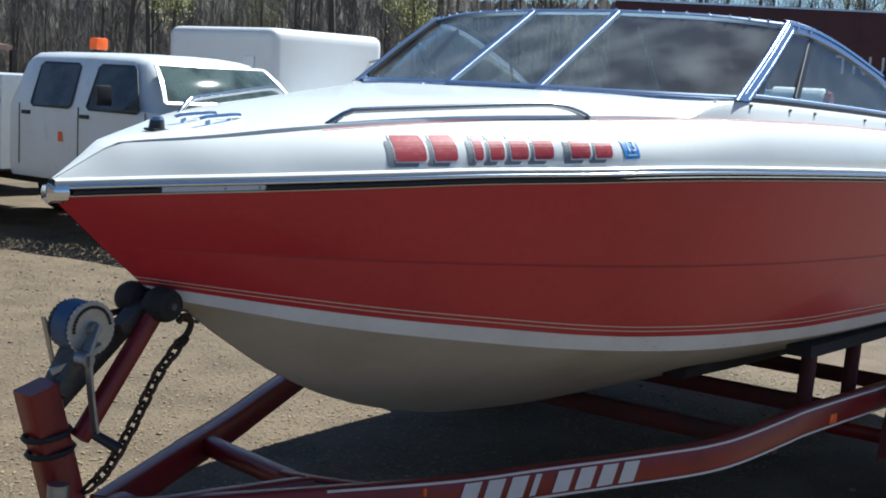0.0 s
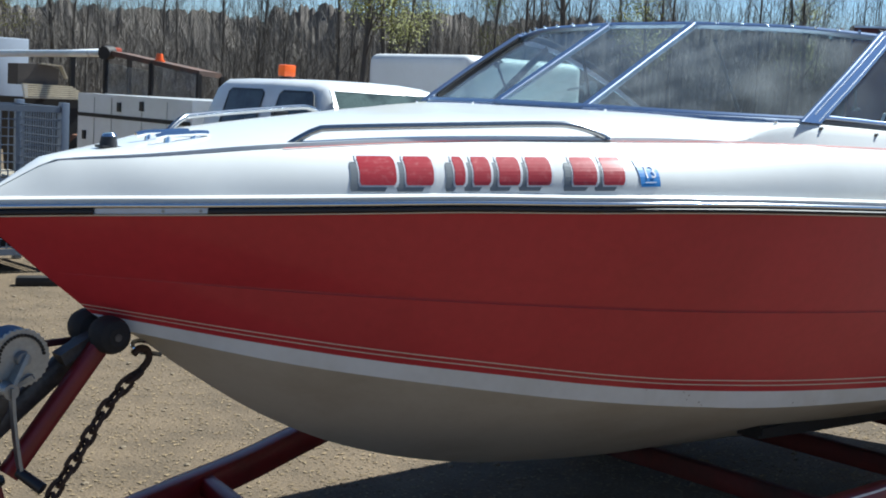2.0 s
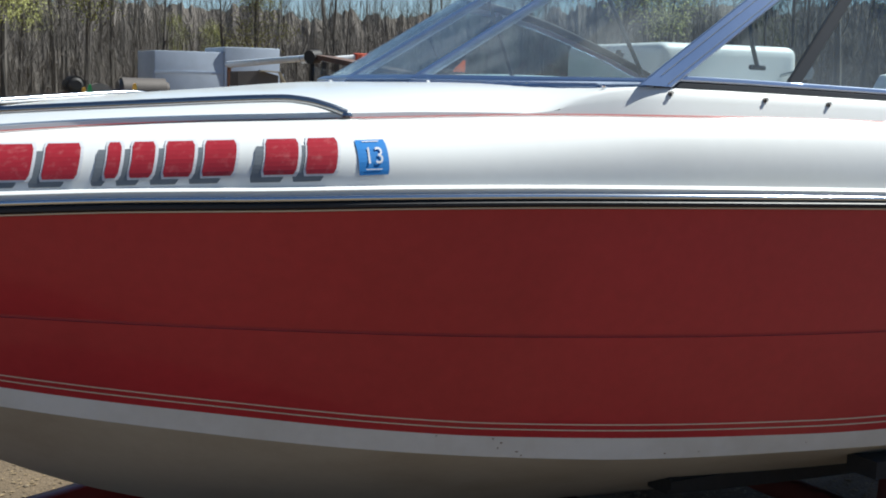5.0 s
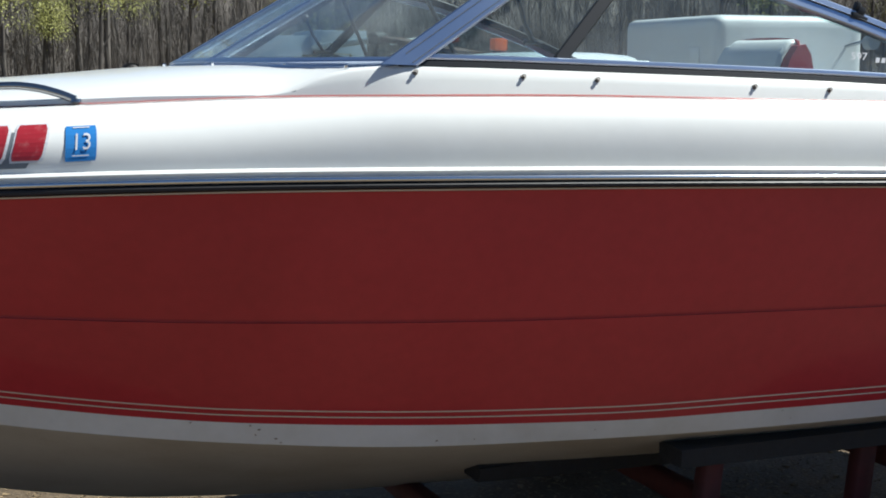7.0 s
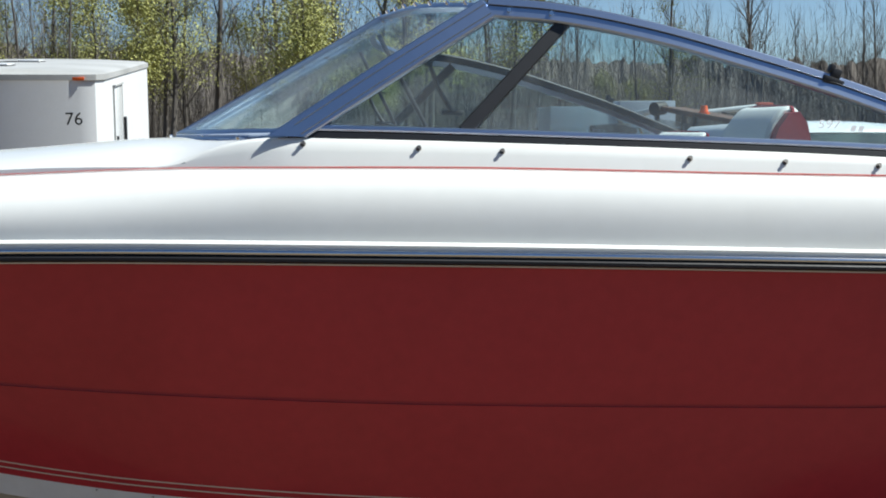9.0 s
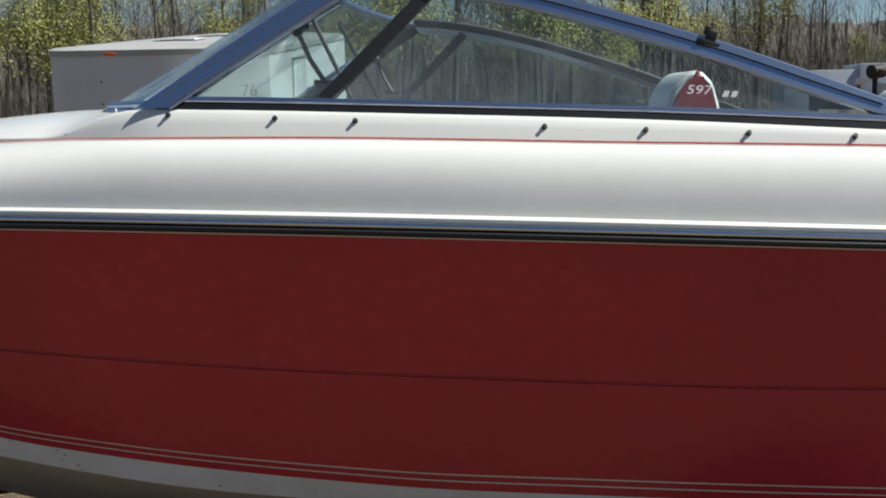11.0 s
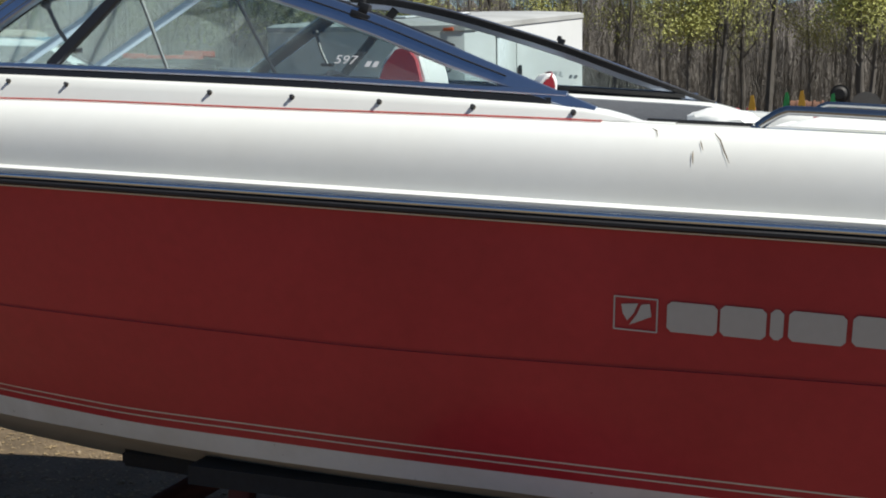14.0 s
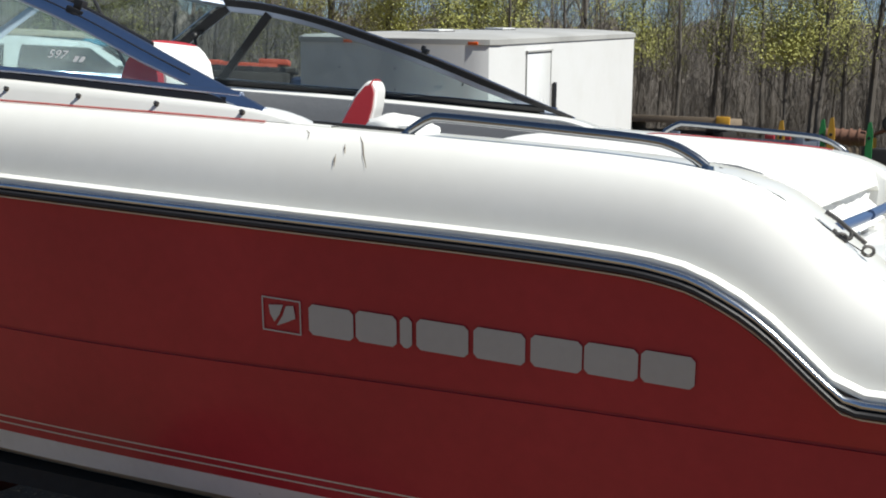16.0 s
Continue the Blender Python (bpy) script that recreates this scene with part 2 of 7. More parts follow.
def bar(bm, pts, w, h, up=(0, 0, 1), chamfer=0.0):
    """A square bar of width w and height h along a line of points; w may change along it."""
    pts = [Vector(p) for p in pts]
    rings = []
    for i, p in enumerate(pts):
        d = (pts[min(i + 1, len(pts) - 1)] - pts[max(i - 1, 0)]).normalized()
        s = d.cross(Vector(up)).normalized()
        u = s.cross(d).normalized()
        a, b = (w[i] if isinstance(w, (list, tuple)) else w) / 2, h / 2
        c = min(chamfer, a * 0.8, b * 0.8)
        ring = [(-a, -b), (a, -b), (a, b), (-a, b)] if not c else [(-a + c, -b), (a - c, -b), (a, -b + c), (a, b - c), (a - c, b), (-a + c, b), (-a, b - c), (-a, -b + c)]
        rings.append([bm.verts.new(p + s * x + u * y) for x, y in ring])
    n = len(rings[0])
    for a, b in zip(rings, rings[1:]):
        for k in range(n):
            bm.faces.new((a[k], a[(k + 1) % n], b[(k + 1) % n], b[k]))
    bm.faces.new(rings[0][::-1])
    bm.faces.new(rings[-1])
    return bm


def prism(bm, outline, axis, lo, hi):
    """A flat outline of (u, v) pushed along an axis from lo to hi."""
    def at(u, v, w):
        return (w, u, v) if axis == "x" else (u, w, v) if axis == "y" else (u, v, w)
    a = [bm.verts.new(at(u, v, lo)) for u, v in outline]
    b = [bm.verts.new(at(u, v, hi)) for u, v in outline]
    n = len(a)
    fs = [bm.faces.new(a), bm.faces.new(b[::-1])]
    for k in range(n):
        fs.append(bm.faces.new((a[k], b[k], b[(k + 1) % n], a[(k + 1) % n])))
    bmesh.ops.recalc_face_normals(bm, faces=fs)
    return bm


def spline(pts, n=8):
    """A smooth line through the given points."""
    P = [Vector(p) for p in pts]
    P = [2 * P[0] - P[1]] + P + [2 * P[-1] - P[-2]]
    out = []
    for i in range(1, len(P) - 2):
        a, b, c, d = P[i - 1], P[i], P[i + 1], P[i + 2]
        for k in range(n):
            t = k / n
            out.append(0.5 * (2 * b + (c - a) * t + (2 * a - 5 * b + 4 * c - d) * t * t + (3 * b - a - 3 * c + d) * t ** 3))
    out.append(P[-2])
    return out


def line(xs, ys):
    """A smooth, unwavering curve y(x) through points."""
    xs, ys = np.array(xs, float), np.array(ys, float)
    h, d = np.diff(xs), np.diff(ys) / np.diff(xs)
    m = np.zeros(len(xs))
    m[0], m[-1] = d[0], d[-1]
    for i in range(1, len(xs) - 1):
        if d[i - 1] * d[i] > 0:
            w1, w2 = 2 * h[i] + h[i - 1], h[i] + 2 * h[i - 1]
            m[i] = (w1 + w2) / (w1 / d[i - 1] + w2 / d[i])

    def at(x):
        x = min(max(x, xs[0]), xs[-1])
        i = min(int(np.searchsorted(xs, x, "right")) - 1, len(xs) - 2)
        t = (x - xs[i]) / h[i]
        return float((2 * t ** 3 - 3 * t * t + 1) * ys[i] + (t ** 3 - 2 * t * t + t) * h[i] * m[i] + (3 * t * t - 2 * t ** 3) * ys[i + 1] + (t ** 3 - t * t) * h[i] * m[i + 1])
    return at


def loft(bm, rows, flip=False):
    """A skin over rows of points of one length."""
    vs = [[bm.verts.new(p) for p in r] for r in rows]
    for a, b in zip(vs, vs[1:]):
        for k in range(len(a) - 1):
            q = (a[k], a[k + 1], b[k + 1], b[k])
            bm.faces.new(q[::-1] if flip else q)
    return bm


def both(rows):
    """Rows for the port side and their mirror image."""
    return rows, [[(x, -y, z) for x, y, z in r] for r in rows]


# ---- the ground ----
def build_ground():
    bm = bmesh.new()
    n = 140
    def at(i):
        u = 2 * i / n - 1
        return 900 * u * abs(u) ** 2.6
    grid = [[bm.verts.new((at(i) + 3, at(j) + 4, 0)) for i in range(n + 1)] for j in range(n + 1)]
    for j in range(n):
        for i in range(n):
            bm.faces.new((grid[j][i], grid[j][i + 1], grid[j + 1][i + 1], grid[j + 1][i]))
    for v in bm.verts:
        d = math.hypot(v.co.x - 2, v.co.y)
        k = min(1.0, max(0.0, (v.co.x - 3.2) / 3.0)) * min(1.0, max(0.0, (v.co.y - 2.0) / 4.0))
        v.co.z = 0.02 * noise.noise(v.co * 0.35) * min(1, max(0, (d - 4) / 6)) - 0.19 * k * k * (3 - 2 * k)
    tagged(link("ground", bm, GROUND, smooth=True), "packed tan gravel and dirt yard with leaf litter", "ground", kind="structure")


build_ground()


# ---- the boat: its lines, bow at x -0.2, stern at x 4.95, port side at negative y ----
BOAT = Matrix.Translation((0, 0, 0.215)) @ Matrix.Rotation(radians(2.5), 4, "Y")
boat = empty("motor_boat", BOAT, "red and white fibreglass runabout boat resting on a red trailer", "boat")

STERN = 4.95
rail_y = line([-0.215, 0.01, 0.22, 0.54, 0.9, 1.2, 1.55, 1.9, 2.3, 2.7, 3.6, 4.5, 4.95], [0, -0.155, -0.315, -0.52, -0.70, -0.84, -0.925, -0.99, -1.035, -1.07, -1.10, -1.10, -1.085])
rail_z = line([-0.215, 0.01, 0.22, 0.52, 0.75, 0.99, 1.25, 1.67, 2.16, 2.66, 3.1, 3.68, 4.2, 4.34, 4.435, 4.53, 4.58, 4.63, 4.68, 4.718, 4.735, 4.95],
              [1.045, 1.070, 1.093, 1.125, 1.147, 1.164, 1.183, 1.202, 1.216, 1.226, 1.232, 1.239, 1.245, 1.243, 1.233, 1.199, 1.171, 1.134, 1.095, 1.070, 1.067, 1.072])
mid_y = line([-0.04, 0.5, 1.0, 1.55, 2.2, 2.84, 3.6, 4.95], [0, -0.36, -0.62, -0.82, -0.95, -1.01, -1.05, -1.05])
mid_z = line([-0.04, 0.7, 1.4, 2.0, 2.7, 3.05, 3.5, 4.0, 4.95], [0.918, 0.919, 0.921, 0.927, 0.940, 0.947, 0.966, 0.988, 1.02])
ch_y = line([0.1, 0.5, 1.0, 1.55, 2.2, 2.84, 3.6, 4.95], [0, -0.27, -0.50, -0.69, -0.84, -0.93, -0.97, -0.98])
red_z = line([0.1, 0.42, 0.72, 1.0, 1.38, 1.6, 2.0, 2.4, 2.8, 3.1, 3.5, 3.71, 4.95], [0.813, 0.770, 0.735, 0.710, 0.679, 0.668, 0.662, 0.664, 0.678, 0.687, 0.700, 0.705, 0.735])
boot_z = line([0.17, 0.56, 0.93, 1.29, 1.62, 1.93, 2.4, 2.8, 3.1, 3.42, 4.95], [0.775, 0.711, 0.670, 0.637, 0.618, 0.609, 0.618, 0.630, 0.640, 0.652, 0.69])
keel_z = line([-0.215, -0.059, 0.067, 0.219, 0.395, 0.636, 0.9, 1.19, 1.511, 2.2, 4.95], [1.047, 0.933, 0.832, 0.755, 0.646, 0.514, 0.41, 0.338, 0.292, 0.262, 0.26])
fold_y = line([-0.215, -0.08, 0.14, 0.43, 0.84, 1.26, 1.63, 1.9, 2.3, 2.7, 3.1, 3.5, 4.4, 4.75, 4.95], [-0.0005, -0.030, -0.16, -0.32, -0.49, -0.66, -0.795, -0.885, -0.935, -0.972, -0.993, -1.008, -1.012, -1.0, -0.99])
fold_z = line([-0.215, -0.14, -0.068, -0.045, 0.0, 0.14, 0.43, 0.84, 1.26, 1.65, 1.9, 2.3, 2.85, 3.1, 3.5, 3.65, 4.2, 4.35, 4.48, 4.57, 4.63, 4.70, 4.75, 4.95],
              [1.086, 1.133, 1.179, 1.191, 1.199, 1.219, 1.268, 1.322, 1.359, 1.390, 1.402, 1.416, 1.425, 1.430, 1.437, 1.438, 1.441, 1.438, 1.426, 1.398, 1.358, 1.311, 1.276, 1.19])
sill_z = line([1.52, 1.62, 1.72, 1.80, 1.88, 2.4, 2.9, 3.3, 3.54, 3.60, 3.66, 3.72], [1.384, 1.398, 1.438, 1.458, 1.464, 1.470, 1.472, 1.468, 1.464, 1.455, 1.439, 1.436])
crown_z = line([-0.215, -0.14, -0.068, -0.045, 0.0, 0.2, 0.6, 0.9, 1.23, 1.64, 1.95], [1.087, 1.135, 1.182, 1.195, 1.207, 1.243, 1.325, 1.375, 1.413, 1.455, 1.462])


def run(a, b, n, ease=1.6):
    return [a + (b - a) * (i / n) ** ease for i in range(n + 1)]


N = 90
S = [(i / N) ** 1.5 for i in range(N + 1)]


def along(s, start):
    return start + (STERN - start) * s


def L_rail(s):
    x = along(s, -0.205)
    return Vector((x, rail_y(x), rail_z(x)))


def L_mid(s):
    x = along(s, -0.04)
    return Vector((x, mid_y(x), mid_z(x)))


def L_red(s, up=0.0):
    x = along(s, 0.1)
    return Vector((x, ch_y(x), red_z(x) + up))


def L_boot(s):
    x = along(s, 0.17)
    y = ch_y(x) * (0.985 if x > 0.4 else 1)
    return Vector((x, min(y, 0.0), boot_z(x)))


def L_keel(s):
    x = along(s, 0.20)
    return Vector((x, -0.004, keel_z(x)))


def strip(a, b, n, bulge=0.0):
    """Rows between two long lines, bulging outwards by a share of their distance."""
    rows = []
    for s in S:
        p, q = a(s), b(s)
        r = []
        for k in range(n + 1):
            t = k / n
            v = p.lerp(q, t)
            v = v + Vector((0, -1, 0)) * bulge * 4 * t * (1 - t) * (p - q).length * min(1, s * 12)
            r.append((v.x, min(v.y, 0), v.z))
        rows.append(r)
    return rows


def skin(name, rows, material, label="", angle=40):
    port, stbd = both(rows)
    bm = bmesh.new()
    loft(bm, port)
    if max(p[1] for r in rows for p in r) < -0.004:
        bmesh.ops.remove_doubles(bm, verts=bm.verts, dist=0.0006)
        part(name, bm, material, boat, label, True, angle)
        bm = bmesh.new()
    loft(bm, stbd, flip=True)
    bmesh.ops.remove_doubles(bm, verts=bm.verts, dist=0.0006)
    return part(name, bm, material, boat, label, True, angle)


def knuckle_low(s):
    p = L_mid(s)
    k = min(1.0, s * 9)
    return p + Vector((0, 0.001 * k, -0.0075 * k))


up, low = strip(L_rail, L_mid, 6, 0.015), strip(knuckle_low, lambda s: L_red(s), 6, 0.012)
groove = []
for sh in S:
    g, k = L_mid(sh), min(1.0, sh * 9)
    groove.append([(g.x, min(g.y + 0.006 * k, 0), g.z - 0.0004 * k), (g.x, min(g.y + 0.006 * k, 0), g.z - 0.0070 * k)])
skin("hull_side", [a + g + b for a, g, b in zip(up, groove, low)], GEL_RED, "glossy red hull side with a knuckle line", angle=28)
skin("boot_stripe", strip(L_red, L_boot, 2), GEL_BOOT, "white boot stripe along the chine")
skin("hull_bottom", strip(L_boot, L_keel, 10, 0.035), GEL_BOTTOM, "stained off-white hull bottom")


def transom():
    bm = bmesh.new()
    x = STERN
    pts = [(fold_y(x), fold_z(x)), (rail_y(x), rail_z(x)), (mid_y(x), mid_z(x)), (ch_y(x), red_z(x)), (ch_y(x) * 0.985, boot_z(x)), (-0.004, keel_z(x))]
    ring = [(y, z) for y, z in pts] + [(-y, z) for y, z in pts[::-1]]
    bm.faces.new([bm.verts.new((x + 0.001, y, z)) for y, z in ring])
    part("transom", bm, GEL_RED, boot_parent)


boot_parent = boat
transom()


def hull_line(name, up, thick, material, label, proud=0.0022):
    """A thin stripe that follows the red and white boundary."""
    rows = []
    for s in S:
        a = L_red(s)
        b = knuckle_low(s)
        d = (b - a).normalized()
        o = Vector((0, -proud, 0)) if a.y < -0.004 else Vector((-proud, 0, 0))
        p, q = a + d * (up + thick) + o, a + d * up + o
        rows.append([(p.x, min(p.y, -0.0015), p.z), (q.x, min(q.y, -0.0015), q.z)])
    skin(name, rows, material, label)


hull_line("pinstripe", 0.0215, 0.0036, PINSTRIPE, "thin cream pinstripe")
hull_line("pinstripe", 0.0385, 0.0036, PINSTRIPE, "thin cream pinstripe")


def rail_strip(name, profile, material, label="", x0=-0.205, x1=STERN, angle=40):
    """A moulding along the sheer: a profile of (out, up) from the rail line."""
    rows = []
    n = 200
    for i in range(n + 1):
        x = x0 + (x1 - x0) * (i / n) ** 1.15
        e = 0.01
        dx, dy = 2 * e, rail_y(x + e) - rail_y(x - e) if x - e > -0.215 else rail_y(x + e) - rail_y(x)
        nrm = Vector((dy, -dx, 0)).normalized()
        rows.append([(x + nrm.x * o, min(rail_y(x) + nrm.y * o, -0.0005), rail_z(x) + u) for o, u in profile])
    return skin(name, rows, material, label, angle=angle)


rail_strip("hull_lip", [(0.004, 0.001), (0.009, 0.0015), (0.010, 0.0042), (0.006, 0.0055)], PINSTRIPE, "cream edge under the rub rail")
RUB = [(0.003, 0.0055), (0.016, 0.006), (0.020, 0.009), (0.020, 0.0145), (0.016, 0.0182), (0.006, 0.0192)]
rail_strip("rub_rail", RUB, RUBBER, "black vinyl rub rail", x0=0.222)
rail_strip("rub_rail", RUB, RUBBER, "short black vinyl piece of rub rail", x0=-0.165, x1=0.012)
rail_strip("rub_rail_base", [(0.002, 0.006), (0.009, 0.007), (0.009, 0.0205), (0.002, 0.021)], ALU, "bare aluminium rail where the vinyl is missing", x0=0.008, x1=0.226)
BEAD = [(0.004, 0.0190)] + [(0.0090 + 0.0085 * math.sin(a), 0.0258 - 0.0070 * math.cos(a)) for a in np.linspace(0.4, 3.0, 10)] + [(0.003, 0.0327)]
rail_strip("rail_trim", BEAD, BRIGHT_TRIM, "bright metal strip of the rub rail", angle=70)


def bow_cap():
    bm = bmesh.new()
    rows = []
    for i in range(9):
        x = -0.220 + 0.034 * i / 8
        y = rail_y(max(x + 0.012, -0.213)) - 0.016 if i else -0.002
        z = rail_z(max(x, -0.213))
        rows.append([(x, y + 0.02 if i else -0.001, z - 0.012), (x, y, z - 0.004), (x, y - 0.006 if i else y, z + 0.012), (x, y, z + 0.030), (x + 0.003, min(y + 0.02, -0.001), z + 0.036)])
    port, stbd = both(rows)
    loft(bm, port)
    loft(bm, stbd, flip=True)
    part("bow_cap", bm, CHROME, boat, "chrome bow cap on the rub rail")


bow_cap()


def deck_side_row(x):
    """From the flange at the rail up to the fold, outside in."""
    xr = x if x > -0.1 else x
    ry, rz, fy, fz = rail_y(xr), rail_z(xr), fold_y(x), fold_z(x)
    k = min(1.0, max(0.0, (x + 0.2) / 0.5))
    lip = Vector((ry - 0.003, rz + 0.0322))
    a = Vector((ry - 0.009, rz + 0.0425))
    b = Vector((ry - 0.005, rz + 0.0458))
    c = Vector((ry + 0.005 + 0.012 * k, rz + 0.0480))
    d = Vector((fy, fz))
    w = d - c
    g = min(1.0, max(0.0, (x + 0.15) / 1.25))
    g = g * g * (3 - 2 * g)
    one = Vector((c.x + w.x * (0.30 - 0.28 * g), c.y + w.y * (0.34 + 0.16 * g)))
    two = Vector((c.x + w.x * (0.62 - 0.29 * g), c.y + w.y * (0.70 + 0.18 * g)))
    pts = [lip, a, b, c]
    for i in range(1, 13):
        t = i / 12
        pts.append(c * (1 - t) ** 3 + one * 3 * t * (1 - t) ** 2 + two * 3 * t * t * (1 - t) + d * t ** 3)
    return [(x, min(p.x, -0.0008), p.y) for p in pts]


DECK_X = run(-0.205, 4.95, 120, 1.2)
skin("deck_side", [deck_side_row(x) for x in DECK_X], GEL_WHITE, "glossy white fibreglass deck side")


def sill_y(x):
    h = sill_z(x) - fold_z(x)
    return fold_y(x) + 0.45 * max(h, 0)


def foredeck_row(x, n=18):
    fy, fz, cz = fold_y(x), fold_z(x), crown_z(x)
    if x > 1.52:
        k = min(1.0, (x - 1.52) / 0.12)
        k = k * k * (3 - 2 * k)
        fy += (sill_y(x) + 0.010 - fy) * k
        fz += (max(sill_z(x), fz) - 0.004 - fz) * k
        cz = max(cz, fz + 0.002)
    p = 2.0 + max(0.0, (x - 0.9)) * 6.5
    step = 0.009 * min(1.0, max(0.0, (x + 0.1) / 0.4)) * min(1.0, max(0.0, (1.66 - x) / 0.3))
    start = (x, fy, fz + 0.001)
    fy += step * 0.4
    return [start] + [(x, fy * (1 - k / n), fz + step + 0.002 + max(cz - fz - step, 0.002) * (1 - (1 - k / n) ** p)) for k in range(n + 1)]


skin("foredeck", [foredeck_row(x) for x in run(-0.205, 1.93, 52, 1.1)], GEL_WHITE, "crowned white foredeck")


def coaming_row(x):
    y0, z0, z1 = fold_y(x), fold_z(x) + 0.001, max(sill_z(x), fold_z(x) + 0.004)
    y1 = sill_y(x)
    return [(x, y0, z0), (x, y0 + (y1 - y0) * 0.45, z0 + (z1 - z0) * 0.5), (x, y1 - 0.004, z1 - 0.008), (x, y1 + 0.006, z1), (x, y1 + 0.075, z1 - 0.001), (x, y1 + 0.085, z1 - 0.012), (x, y1 + 0.09, 0.78)]


skin("coaming", [coaming_row(x) for x in run(1.55, 3.72, 60, 1.0)], GEL_WHITE, "white cockpit coaming below the side windows")


def aft_deck_row(x, n=6):
    y0, z0 = fold_y(x), fold_z(x)
    return [(x, y0 + 0.22 * k / n, z0 + 0.004 * math.sin(math.pi * k / n)) for k in range(n + 1)] + [(x, y0 + 0.235, z0 - 0.02), (x, y0 + 0.24, 0.78 if x < 4.5 else z0 - 0.25)]


skin("side_deck", [aft_deck_row(x) for x in run(3.68, 4.95, 40, 1.0)], GEL_WHITE, "white side deck at the stern")


# ---- windshield ----
def side_y(x, z):
    """Port window plane: it leans inwards with height."""
    return sill_y(min(max(x, 1.86), 3.5)) + 0.012 + 0.34 * (z - 1.47)


def P(x, z):
    return Vector((x, side_y(x, z), z))


TOP = spline([P(2.288, 1.757), P(2.45, 1.748), P(2.65, 1.715), P(2.86, 1.664), P(3.05, 1.612), P(3.28, 1.538), P(3.56, 1.452)], 6)
WS_TOP = [Vector((2.288, side_y(2.288, 1.757), 1.757)), Vector((2.17, -0.55, 1.773)), Vector((2.12, -0.19, 1.782))]
WS_BOT = [Vector((1.875, -0.838, 1.470)), Vector((1.695, -0.60, 1.462)), Vector((1.615, -0.20, 1.462))]


def mirror(p):
    return Vector((p[0], -p[1], p[2]))


def frame_bar(name, pts, w, h, material, parent, up=(0, 0, 1), label=""):
    bm = bmesh.new()
    bar(bm, pts, w, h, up, chamfer=0.003)
    return part(name, bm, material, parent, label, True, 40)


ws = empty("windshield", BOAT, "tinted wrap-round windshield in a silver frame with side wings", "windshield")
ws.matrix_world = Matrix()
ws.parent = boat
ws.matrix_basis = Matrix()
del ws["category"]


def pane(name, pts, parent, thick=0.004):
    bm = bmesh.new()
    c = [bm.verts.new(p) for p in pts]
    f = bm.faces.new(c)
    r = bmesh.ops.extrude_face_region(bm, geom=[f])
    bm.normal_update()
    nrm = f.normal.copy()
    bmesh.ops.translate(bm, verts=[v for v in r["geom"] if isinstance(v, bmesh.types.BMVert)], vec=nrm * thick)
    bmesh.ops.recalc_face_normals(bm, faces=bm.faces)
    ob = part(name, bm, WINDSHIELD, parent, "tinted clear pane", False)
    ob.visible_shadow = False
    return ob


def level_foot(ob, pts, sgn, z=1.4655):
    """Cuts the lower end of a leaning bar level with the sill."""
    d = (pts[1] - pts[0]).normalized()
    d = d if sgn == 1 else mirror(d)
    for v in list(ob.data.vertices)[:8]:
        v.co = v.co + d * ((z - v.co.z) / d.z)


